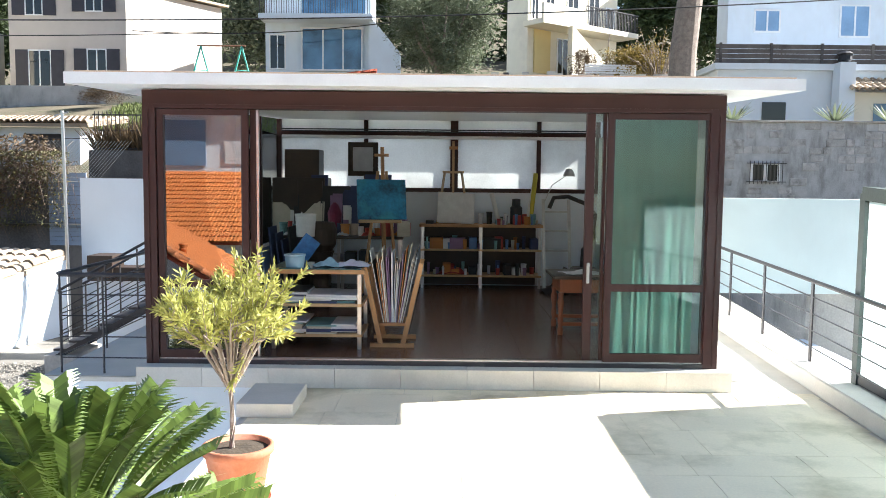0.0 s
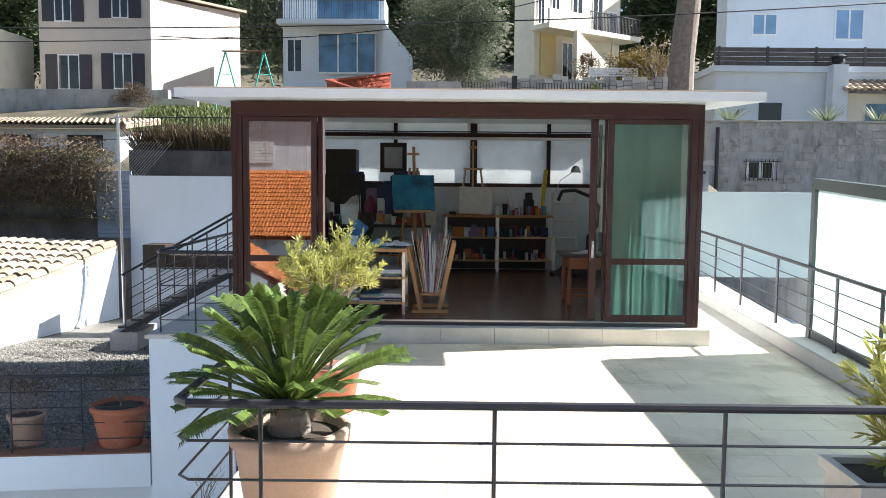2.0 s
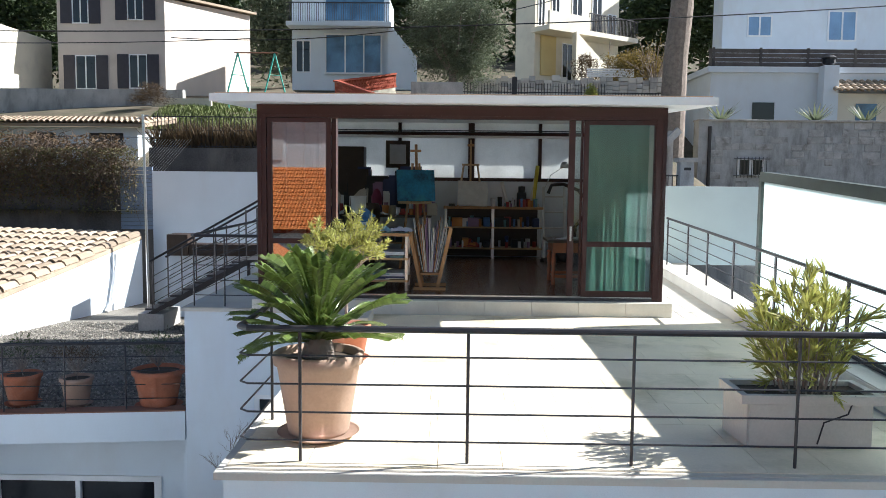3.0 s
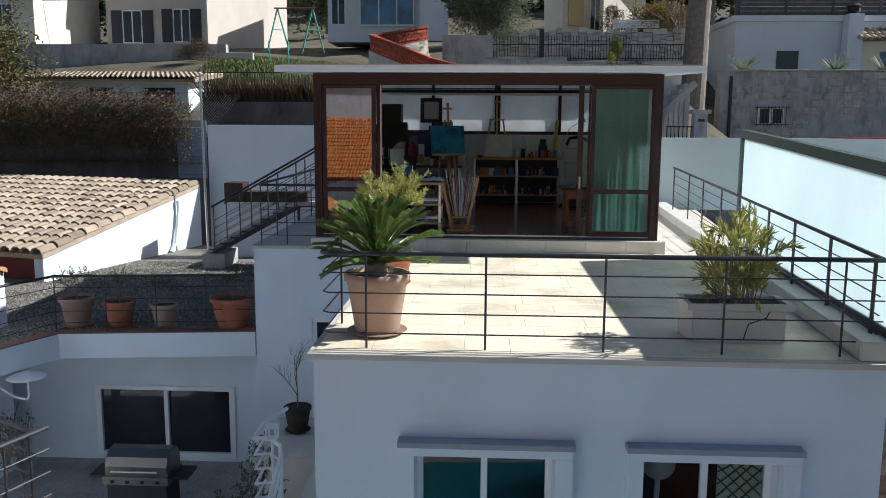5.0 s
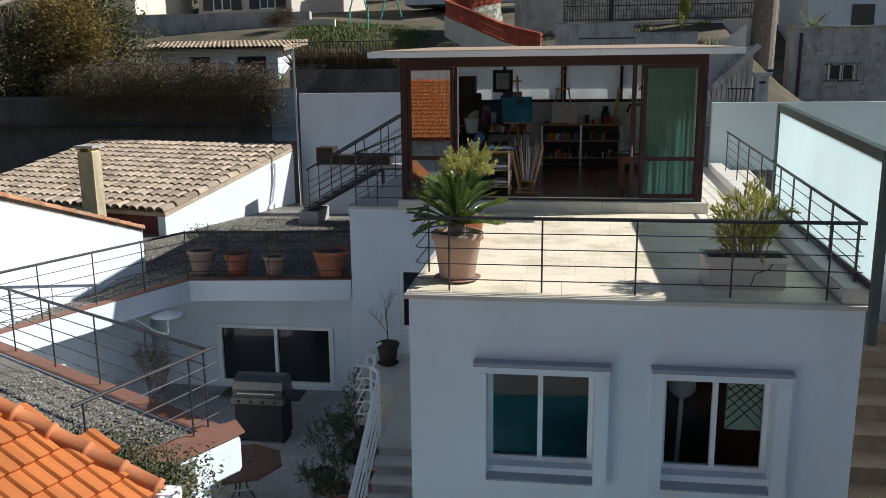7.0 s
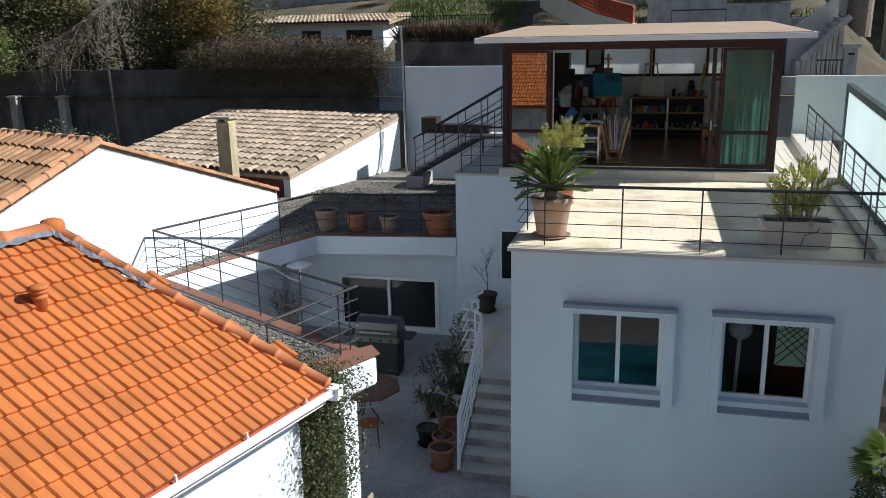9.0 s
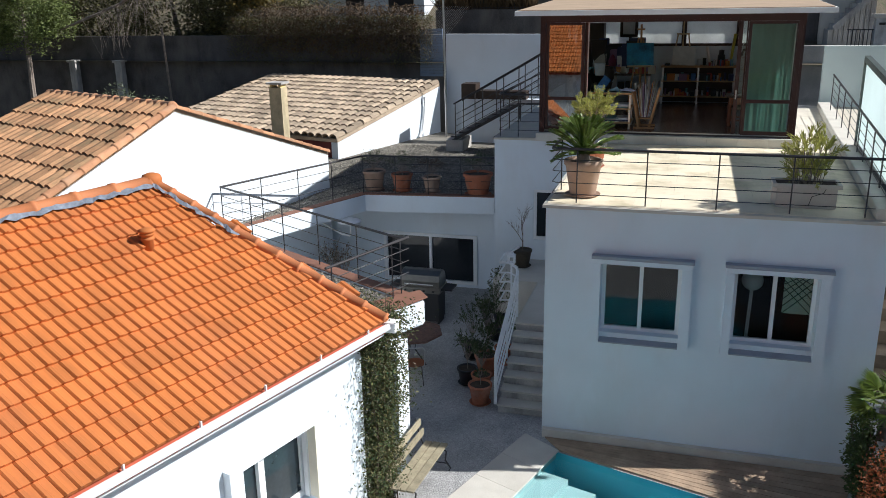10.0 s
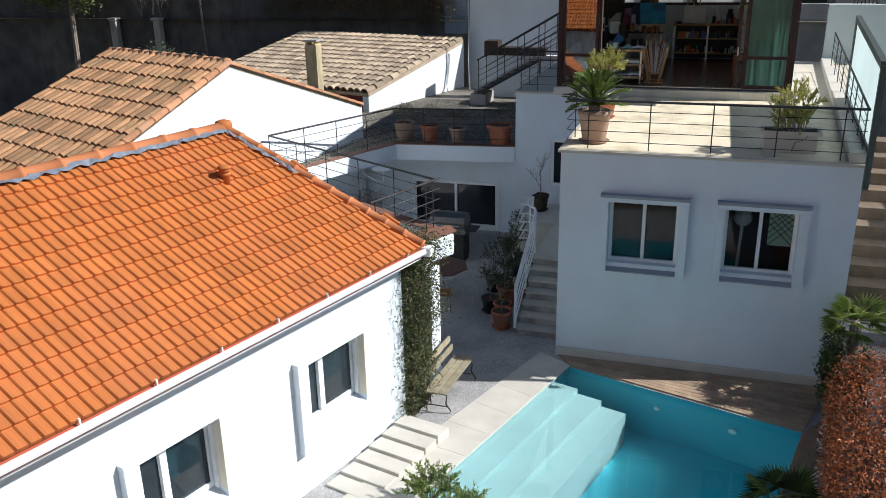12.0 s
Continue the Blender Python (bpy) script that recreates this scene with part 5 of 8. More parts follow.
def shelf_unit(name, label, x0, x1, y0, y1, top, levels, top_mat):
    t = thing(name, label, "shelf", ((x0 + x1) / 2, (y0 + y1) / 2, SZ))
    for x in (x0, x1 - 0.04) if x1 - x0 < 1.3 else (x0, (x0 + x1) / 2 - 0.02, x1 - 0.04):
        for y in (y0, y1 - 0.04):
            part("leg", B((x, y, SZ, x + 0.04, y + 0.04, top - 0.045)), STEEL, t)
    for z in levels:
        part("shelf", B((x0 - 0.01, y0 - 0.01, z - 0.03, x1 + 0.01, y1 + 0.01, z)), WOOD_PALE, t)
    part("worktop", B((x0 - 0.03, y0 - 0.03, top - 0.045, x1 + 0.03, y1 + 0.03, top), bevel=0.004), top_mat, t)
    return t


shelf_unit("front_shelf_unit", "steel-legged shelf with a glass-topped pine board", 1.06, 2.0, 0.70, 1.40, 1.04, (0.36, 0.68), WOOD)
tagged(new("glass_top", mesh_of(B((1.05, 0.69, 1.041, 2.0, 1.41, 1.05)), "glass_top", mat("green_glass_sheet", (0.05, 0.14, 0.13), 0.05, 0.1, 2, 0, 20))), "dark green glass sheet lying on the shelf", "glass sheet")
rear_shelf = shelf_unit("rear_shelf_unit", "long low steel shelf with wooden boards", 2.48, 4.46, 5.75, 6.22, 1.26, (0.42, 0.85), WOOD)
# panel added to darken the wall behind, which lies in shade
part("back_panel", B((2.49, 6.225, SZ + 0.02, 4.45, 6.24, 1.2)), WOOD_DARK, rear_shelf, "dark panel standing in for the shaded back wall")
_pal = [(0.7, 0.7, 0.68), (0.04, 0.05, 0.12), (0.35, 0.05, 0.04), (0.1, 0.2, 0.4), (0.25, 0.15, 0.25), (0.55, 0.5, 0.4), (0.03, 0.03, 0.03), (0.15, 0.3, 0.3), (0.6, 0.6, 0.62), (0.5, 0.2, 0.05)]
PAL = [mat("object_colour_%s" % "abcdefghij"[i], c, 0.6, 0.1, 8, 0.05, 50) for i, c in enumerate(_pal)]
_r = random.Random(5)
# papers and boards on the front shelf
for z in (0.36, 0.68):
    k = 0
    for x in (1.12, 1.42, 1.68):
        zz = z
        for q in range(_r.randint(4, 6)):
            h = _r.uniform(0.012, 0.03)
            w = _r.uniform(0.24, 0.32)
            dy = _r.uniform(-0.03, 0.03)
            tagged(new("paper_pad", mesh_of(B((x, 0.74 + dy, zz, x + w, 1.25 + dy, zz + h)), "paper_pad", PAL[_r.choice((0, 0, 8, 5, 6, 1, 7, 8))])), "flat stack of drawing paper on the shelf", "paper", group="papers on the front shelf")
            zz += h + 0.001


def bucket(name, label, at, r, h, m, group=""):
    t = thing(name, label, "container", at, group=group)
    part("body", turned([(r * 0.85, 0), (r * 0.87, 0.01), (r, h), (r * 0.96, h), (r * 0.84, 0.02), (0.01, 0.02)], 18), m, t, smooth=True, local=True)
    part("rim", turned([(r * 1.0, h - 0.015), (r * 1.05, h - 0.012), (r * 1.05, h + 0.004), (r * 0.98, h + 0.004)], 18), m, t, local=True)
    return t


bucket("pale_bucket", "pale blue plastic tub on the glass top", (1.28, 0.86, 1.05), 0.11, 0.13, mat("pale_blue_plastic", (0.35, 0.5, 0.6), 0.5, 0.05, 5, 0.02, 40))
bucket("paint_tub", "white paint tub with a dark label", (1.0, 3.2, SZ + 1.02), 0.14, 0.30, PAL[0])


def cloth(name, label, at, w, d, h, m, seed):
    """A crumpled cloth: a small folded sheet."""
    rng = np.random.default_rng(seed)
    n = 14
    V = []
    for i in range(n):
        for j in range(n):
            u, v = i / (n - 1) - 0.5, j / (n - 1) - 0.5
            e = max(0.0, 1 - 2.0 * math.hypot(u, v) ** 1.2)
            z = h * e * (0.55 + 0.45 * math.sin(9 * u + seed) * math.cos(8 * v - seed)) + rng.uniform(0, 0.008) + 0.004
            V.append((u * w * (1 + 0.15 * math.sin(5 * v + seed)), v * d, z))
    F = [(i * n + j, i * n + j + 1, (i + 1) * n + j + 1, (i + 1) * n + j) for i in range(n - 1) for j in range(n - 1)]
    ob = new(name, data_mesh(name, V, F, m, True))
    ob.location = at
    return tagged(ob, label, "cloth")


cloth("blue_rag", "crumpled pale blue rag on the glass top", (1.62, 0.95, 1.05), 0.30, 0.26, 0.11, mat("blue_cloth", (0.30, 0.48, 0.58), 0.9, 0.1, 8, 0.2, 60), 1)
cloth("white_rag", "crumpled white rag on the glass top", (1.88, 0.98, 1.05), 0.34, 0.3, 0.10, mat("white_cloth", (0.62, 0.62, 0.72), 0.9, 0.1, 8, 0.2, 60), 2)
tagged(new("leaning_canvas", mesh_of(Q(((1.22, 1.25, 1.06), (1.40, 1.33, 1.32), 0.02, 0.2)), "leaning_canvas", mat("blue_paint", (0.03, 0.13, 0.32), 0.6, 0.4, 8, 0.2, 30))), "small blue canvas leaning on the shelf", "painting")
# V-shaped folio rack
rack = thing("folio_rack", "orange pine V-shaped rack full of drawings", "rack", (2.32, 1.0, SZ))
for y in (0.85, 1.35):
    part("leg", Q(((2.20, y, SZ), (2.02, y, 1.05), 0.035, 0.05)), WOOD, rack)
    part("leg", Q(((2.42, y, SZ), (2.62, y, 1.10), 0.035, 0.05)), WOOD, rack)
    part("foot", B((2.08, y - 0.03, SZ, 2.55, y + 0.03, SZ + 0.05)), WOOD, rack)
part("cross_bar", B((2.17, 0.88, 0.42, 2.47, 1.32, 0.45)), WOOD, rack)
for i in range(26):
    f = i / 25
    a = -0.20 + 0.42 * f + _r.uniform(-0.02, 0.02)
    x = 2.22 + 0.20 * f
    L = _r.uniform(0.55, 0.85)
    tagged(new("drawing", mesh_of(Q(((x, 1.1, 0.46), (x + math.sin(a) * L, 1.1, 0.46 + math.cos(a) * L), 0.45, 0.006)), "drawing", PAL[_r.choice((6, 0, 5, 6, 8, 4, 6, 9))])), "drawing sheet standing in the rack", "drawing", group="drawings in the rack")


def easel(name, label, x, y, h, board, m):
    t = thing(name, label, "easel", (x, y, SZ))
    part("mast", Q(((x + 0.05, y + 0.15, SZ + 0.5), (x, y + 0.25, h), 0.045, 0.03)), WOOD, t)
    for dx in (-0.16, 0.18):
        part("leg", Q(((x + dx * 1.6, y - 0.2, SZ), (x + dx * 0.35, y + 0.2, h - 0.35), 0.035, 0.03)), WOOD, t)
    part("back_leg", Q(((x, y + 0.7, SZ), (x, y + 0.22, h - 0.4), 0.035, 0.03)), WOOD, t)
    part("tray", B((x - 0.3, y - 0.12, board[2] - 0.05, x + 0.3, y + 0.06, board[2] - 0.01)), WOOD_PALE, t)
    part("clamp", B((x - 0.1, y + 0.12, h - 0.14, x + 0.1, y + 0.2, h - 0.1)), WOOD, t)
    tagged(new("canvas", mesh_of(Q(((x + board[0], y - 0.06, board[2]), (x + board[0] - 0.03, y + 0.06, board[3]), board[1], 0.025)), "canvas", m)), board[4], "painting")
    return t


easel("studio_easel", "wooden easel with a painting in progress", 1.95, 3.9, 2.45, (0.03, 0.70, 1.42, 1.98, "deep blue painted canvas on the easel"), mat("blue_painting", (0.015, 0.16, 0.30), 0.5, 0.7, 3.5, 0.2, 25, dirt=(0.05, 0.35, 0.45), dirt_amount=0.6, dirt_scale=4))
te = thing("table_easel", "slim pale easel standing on the rear bench", "easel", (3.0, 6.1, 1.26))
part("mast", Q(((3.0, 6.12, 1.262), (3.0, 6.16, 2.64), 0.04, 0.03)), WOOD_PALE, te)
for dx in (-0.26, 0.26):
    part("leg", Q(((3.0 + dx, 6.05, 1.262), (3.0 + dx * 0.55, 6.14, 2.12), 0.035, 0.025)), WOOD_PALE, te)
part("cross_bar", B((2.82, 6.09, 2.1, 3.18, 6.125, 2.14)), WOOD_PALE, te)
part("clamp", B((2.93, 6.10, 2.50, 3.07, 6.14, 2.55)), WOOD, te)
_cn = new("blank_canvas", mesh_of(B((-0.31, -0.012, 0, 0.31, 0.012, 0.52), bevel=0.004), "blank_canvas", PAL[0]))
_cn.matrix_world = pose(3.04, 5.88, 1.275, -16, 3, 4)
tagged(_cn, "blank primed canvas leaning on the bench easel", "painting")
picture = thing("framed_mirror", "dark-framed small mirror hung before the window", "mirror", (1.5, 6.0, 2.05))
part("frame", B((1.24, 6.0, 2.04, 1.32, 6.05, 2.60), (1.66, 6.0, 2.04, 1.74, 6.05, 2.60), (1.32, 6.0, 2.52, 1.66, 6.05, 2.60), (1.32, 6.0, 2.04, 1.66, 6.05, 2.12)), WOOD_DARK, picture)
part("panel", B((1.32, 6.02, 2.12, 1.66, 6.03, 2.52)), PAL[8], picture)
# dark corner cabinet and stacked things
cab = thing("corner_cabinet", "tall dark wooden cabinet in the corner", "cabinet", (0.5, 5.6, SZ))
part("body", B((0.12, 5.3, SZ, 0.95, 6.1, 2.0), bevel=0.01), WOOD_DARK, cab)
part("door", B((0.16, 5.27, SZ + 0.1, 0.53, 5.3, 1.95)), WOOD_DARK, cab)
part("door", B((0.55, 5.27, SZ + 0.1, 0.92, 5.3, 1.95)), WOOD_DARK, cab)
box_dark = tagged(new("dark_canvas", mesh_of(B((0.30, 5.4, 2.0, 0.85, 5.9, 2.45)), "dark_canvas", WOOD_DARK)), "dark box on top of the cabinet", "box")
side_bench = shelf_unit("side_workbench", "cluttered dark workbench along the wall", 0.3, 2.2, 4.7, 5.2, 1.12, (0.6,), WOOD_DARK)
for i in range(16):
    x = 0.35 + 0.11 * i
    bucket("jar", "small paint jar on the workbench", (x, 4.8 + _r.uniform(0, 0.3), 1.12), _r.uniform(0.03, 0.055), _r.uniform(0.08, 0.24), PAL[_r.randrange(10)], group="jars on the workbench")
for i in range(8):
    x = 0.45 + 0.22 * i
    h = _r.uniform(0.15, 0.34)
    tagged(new("box", mesh_of(B((x, 4.75, 0.6, x + 0.16, 5.1, 0.6 + h), bevel=0.006), "box", PAL[_r.choice((0, 8, 6, 5))])), "cardboard box under the workbench", "box", group="boxes under the workbench")
for i in range(13):
    x = 2.55 + 0.145 * i
    for z in (0.42, 0.85, 1.26):
        kind = _r.random()
        mt = PAL[_r.randrange(10)]
        if z == 1.26 and 2.65 < x < 3.35:
            continue
        if kind < 0.55:
            bucket("bottle", "small bottle or tin on the rear shelf", (x + 0.05, 5.9 + _r.uniform(0, 0.15), z), _r.uniform(0.025, 0.05), _r.uniform(0.10, 0.24), mt, group="things on the rear shelf")
        else:
            tagged(new("tray", mesh_of(B((x, 5.82, z, x + 0.13, 6.1, z + _r.uniform(0.05, 0.2)), bevel=0.005), "tray", mt)), "small box or tray on the rear shelf", "box", group="things on the rear shelf")
for x, a, mt, L in ((3.78, -0.12, PAL[0], 0.5), (4.25, 0.12, PAL[0], 0.62), (4.3, 0.1, mat("yellow_roll", (0.5, 0.42, 0.04), 0.6, 0.1, 5, 0, 40), 0.85)):
    tagged(new("paper_roll", mesh_of(T([(x, 6.05, 1.26), (x + a, 6.2, 1.26 + L)], r=0.04, sides=12), "paper_roll", mt)), "rolled paper standing on the shelf", "paper roll", group="paper rolls")
tagged(new("black_canister", mesh_of(turned([(0.10, 0), (0.10, 0.28), (0.07, 0.31), (0.07, 0.42), (0.01, 0.43)], 16, (4.06, 6.0, 1.26)), "black_canister", BLACK)), "black canister on the rear shelf", "canister")
for i in range(9):
    x0 = 0.16 + 0.12 * i
    w, h = _r.uniform(0.4, 0.6), _r.uniform(0.5, 0.9)
    tagged(new("stacked_canvas", mesh_of(Q(((0.25 + 0.07 * i, 3.0 + 0.1 * i, SZ), (0.14 + 0.07 * i, 3.0 + 0.1 * i, SZ + h + 0.3), w, 0.025)), "stacked_canvas", PAL[_r.choice((6, 5, 1, 6, 3))])), "canvas stacked against the side wall", "painting", group="stacked canvases")
tagged(new("wicker_basket", mesh_of(turned([(0.18, 0), (0.24, 0.1), (0.26, 0.32), (0.22, 0.42), (0.2, 0.42), (0.2, 0.1), (0.01, 0.08)], 20, (1.05, 4.1, SZ + 0.75)), "wicker_basket", WOOD_DARK)), "dark wicker basket on a stool", "basket")
tagged(new("stool", mesh_of(turned([(0.16, 0), (0.14, 0.35), (0.2, 0.72), (0.22, 0.75), (0.01, 0.75)], 16, (1.05, 4.1, SZ)), "stool", WOOD_DARK)), "dark round wooden stool", "stool")
tagged(new("bust", mesh_of(turned([(0.10, 0), (0.11, 0.04), (0.05, 0.12), (0.10, 0.2), (0.11, 0.34), (0.06, 0.46), (0.02, 0.5)], 14, (1.15, 5.0, 1.12)), "bust", mat("magenta_wax", (0.20, 0.02, 0.06), 0.5, 0.1, 5, 0.05, 30))), "dark magenta moulded form on the bench", "ornament")
cloth("yellow_rag", "yellowish rag hanging over the bench edge", (1.0, 4.72, 1.12), 0.2, 0.3, 0.08, mat("yellow_cloth", (0.38, 0.34, 0.10), 0.9, 0.1, 8, 0.2, 60), 9)
for x, mt, w in ((2.62, PAL[9], 0.22), (2.95, PAL[4], 0.26), (3.5, PAL[6], 0.3)):
    tagged(new("crate", mesh_of(B((x, 5.78, 0.851, x + w, 6.05, 1.03), bevel=0.01), "crate", mt)), "plastic crate on the rear shelf", "crate", group="crates on the rear shelf")
cloth("red_bag", "dark red cloth bag on the low shelf", (3.0, 5.95, 0.42), 0.5, 0.3, 0.22, PAL[2], 11)
# small turned table
tbl = thing("side_table", "reddish wooden table with turned legs", "table", (4.55, 1.9, SZ))
part("tabletop", B((4.12, 1.55, 0.86, 4.95, 2.35, 0.90), bevel=0.008), WOOD_DARK, tbl)
part("apron", B((4.20, 1.62, 0.70, 4.88, 2.28, 0.86)), WOOD_RED, tbl)
for x in (4.22, 4.85):
    for y in (1.66, 2.24):
        part("leg", turned([(0.03, 0.0), (0.035, 0.08), (0.022, 0.11), (0.035, 0.2), (0.022, 0.24), (0.04, 0.4), (0.025, 0.44), (0.036, 0.50)], 12, (x, y, SZ)), WOOD_RED, tbl, smooth=True)
for y in (1.64, 2.22):
    part("stretcher", B((4.22, y, SZ + 0.12, 4.86, y + 0.04, SZ + 0.16)), WOOD_RED, tbl)
cloth("tool_clutter", "tangle of pale tools and wires on the table", (4.5, 1.8, 0.9), 0.5, 0.3, 0.06, PAL[8], 5)
# ladder, hose and lamp by the right wall
lad = thing("step_ladder", "grey aluminium step ladder against the wall", "ladder", (4.8, 5.9, SZ))
for x in (4.52, 4.95):
    part("rail", Q(((x, 5.7, SZ), (x, 6.1, 1.68), 0.05, 0.03)), STEEL, lad)
for k in range(4):
    part("rung", B((4.54, 5.72 + 0.09 * k, 0.5 + 0.32 * k, 4.93, 5.84 + 0.09 * k, 0.53 + 0.32 * k)), STEEL, lad)
hose = thing("vacuum_cleaner", "black vacuum cleaner with a long hose", "vacuum", (5.1, 5.3, SZ))
part("hose", T([(4.55, 5.5, 1.55), (4.62, 5.5, 1.72), (4.85, 5.5, 1.74), (5.15, 5.45, 1.62), (5.28, 5.4, 1.45), (5.25, 5.35, 1.1), (5.08, 5.3, 0.9), (5.06, 5.3, 0.5)], r=0.035, sides=10), BLACK, hose)
part("body", B((4.9, 5.1, SZ, 5.3, 5.5, 0.62), bevel=0.05), BLACK, hose)
lampd = thing("arc_lamp", "chrome desk lamp on a curved stem", "lamp", (4.55, 6.05, 1.26))
part("stem", T([(4.5, 6.05, 1.26), (4.52, 6.05, 1.6), (4.66, 6.05, 1.92), (4.88, 6.05, 2.07)], r=0.008, sides=6), STEEL, lampd)
part("shade", turned([(0.02, 0.10), (0.05, 0.09), (0.085, 0.03), (0.10, -0.03), (0.092, -0.03), (0.06, 0.05)], 16, (4.94, 6.05, 2.10)), STEEL, lampd, smooth=True)
sack = cloth("plastic_bag", "shiny crumpled plastic bag on the floor", (4.75, 5.3, SZ), 0.6, 0.5, 0.5, PAL[6], 7)
# ceiling shade roll
part("blind_roll", T([(0.1, PD - 0.08, 2.70), (PW - 0.1, PD - 0.08, 2.70)], r=0.03, sides=10), METAL_WHITE, studio)
# floor tiles
floor = tagged(thing("studio_floor", "dark brown square tiles on the studio floor", "floor", (2.7, 3, SZ)), kind="structure")
_me = mesh_of(B((0.003, 0.003, 0.001, 0.597, 0.597, 0.012)), "tile", FLOOR_TILE)
for i in range(9):
    for j in range(10):
        ob = new("tile", _me)
        ob.parent = floor
        ob.location = (0.06 + i * 0.6 - 2.7, 0.17 + j * 0.6 - 3, -0.001)

# clutter of the dark corner and the rear bench
_r = random.Random(77)
for i in range(26):
    x, y = _r.uniform(0.3, 2.25), _r.uniform(4.72, 5.15)
    if _r.random() < 0.5:
        bucket("brush_pot", "paint-stained pot on the cluttered workbench", (x, y, 1.12), _r.uniform(0.04, 0.08), _r.uniform(0.10, 0.2), PAL[_r.choice((0, 5, 6, 9, 8, 2, 7))], group="clutter on the workbench")
    else:
        w, h = _r.uniform(0.08, 0.2), _r.uniform(0.08, 0.3)
        ob = new("carton", mesh_of(B((-w / 2, -0.08, 0, w / 2, 0.08, h), bevel=0.005), "carton", PAL[_r.choice((5, 6, 9, 8, 2, 4, 1))]))
        ob.matrix_world = pose(x, y, 1.12, 0, 0, _r.uniform(-30, 30))
        tagged(ob, "small carton or tin on the cluttered workbench", "box", group="clutter on the workbench")
for i in range(14):
    x = 0.35 + 0.13 * i
    h, w = _r.uniform(0.45, 0.95), _r.uniform(0.25, 0.5)
    ob = new("painted_canvas", mesh_of(B((-w / 2, -0.012, 0, w / 2, 0.012, h), (-w / 2 + 0.03, -0.018, 0.03, w / 2 - 0.03, -0.012, h - 0.03)), "painted_canvas", PAL[_r.choice((6, 5, 4, 9, 1, 6, 0))]))
    ob.matrix_world = pose(x, 5.22 + _r.uniform(0, 0.03), 1.12, -8, 0, _r.uniform(-12, 12))
    tagged(ob, "painted panel leaning at the back of the workbench", "painting", group="panels on the workbench")
for i in range(34):
    x = _r.uniform(2.52, 4.4)
    z = (0.42, 0.85, 1.26)[i % 3]
    if z == 1.26 and x < 3.3:
        x = _r.uniform(3.4, 4.4)
    bucket("tube", "small tube or bottle crowded on the rear shelf", (x, _r.uniform(5.76, 5.88), z), _r.uniform(0.014, 0.035), _r.uniform(0.06, 0.2), PAL[_r.randrange(10)], group="tubes on the rear shelf")
for i in range(5):
    cloth("paint_rag", "crumpled paint rag among the clutter", (0.5 + 0.4 * i, 4.78, 1.12), 0.22, 0.18, 0.1, PAL[(0, 5, 8, 2, 9)[i]], 30 + i)
for i in (1, 2):
    part("blind_tube", T([(0.1, PD - 0.10 - 0.05 * i, 2.76 + 0.03 * i), (PW - 0.1, PD - 0.10 - 0.05 * i, 2.76 + 0.03 * i)], r=0.012, sides=6), METAL_DARK, studio)

# ---- patio ----
# stone coping beside the pool, with the steps that go down beside the orange-roofed house
coping = tagged(thing("pool_paving", "pale stone paving along the pool", "paving", (0.5, -9, GZ)), kind="structure")
_a, _b = Vector((1.60, -6.62)), Vector((-0.30, -12.9))
_c, _d = Vector((0.95, -6.2)), Vector((-1.35, -12.9))
for i in range(9):
    p = [_a.lerp(_b, i / 9 + 0.0004), _a.lerp(_b, (i + 1) / 9 - 0.0004), _c.lerp(_d, (i + 1) / 9 - 0.0004), _c.lerp(_d, i / 9 + 0.0004)]
    part("slab", P([tuple(q) for q in p], GZ + 0.005, GZ + 0.035), STONE, coping)
down = thing("garden_steps", "pale stone steps beside the white wall", "steps", (-0.5, -10, GZ))
for i in range(6):
    y = -9.42 - i * 0.34
    part("step", P([(-0.74 - 0.09 * i, y), (0.10 - 0.10 * i, y - 0.2), (0.10 - 0.10 * i - 0.09, y - 0.5), (-0.74 - 0.09 * i - 0.09, y - 0.3)], GZ + 0.001, GZ + 0.19 - 0.03 * i, 0.006), STONE, down)
deck = tagged(thing("pool_deck", "weathered brown timber deck along the pool", "deck", (4, -6.8, GZ)), kind="structure")
_n0, _n1 = Vector((1.62, -6.60)), Vector((5.67, -7.85))
_m0, _m1 = Vector((1.30, -6.22)), Vector((6.2, -6.22))
for i in range(9):
    f0, f1 = i / 9 + 0.004, (i + 1) / 9 - 0.004
    q = [_n0.lerp(_m0, f0), _n1.lerp(_m1, f0), _n1.lerp(_m1, f1), _n0.lerp(_m0, f1)]
    part("plank", P([tuple(v) for v in q], GZ + 0.004, GZ + 0.03), PLANK, deck)
_e0, _e1 = Vector((5.67, -7.88)), Vector((4.37, -13.2))
for i in range(5):
    o0, o1 = i * 0.115, i * 0.115 + 0.108
    part("plank", P([(_e0.x + o0, _e0.y + o0 * 1.4), (_e0.x + o1, _e0.y + o1 * 1.4), (_e1.x + o1, _e1.y), (_e1.x + o0, _e1.y)], GZ + 0.004, GZ + 0.03), PLANK, deck)
pebbles = bmesh.new()
_r = random.Random(9)
for i in range(160):
    x = _r.uniform(0, 1)
    c = Vector((6.25, -6.9, GZ)).lerp(Vector((5.35, -11.5, GZ)), x) + Vector((_r.uniform(-0.13, 0.13), 0, 0.03))
    bmesh.ops.create_icosphere(pebbles, subdivisions=1, radius=_r.uniform(0.03, 0.055), matrix=Matrix.Translation(c) @ Matrix.Diagonal((1, 1.3, 0.7, 1)))
solo("pebbles", pebbles, STONE, "strip of white pebbles under the hedge", "pebbles", kind="stuff")

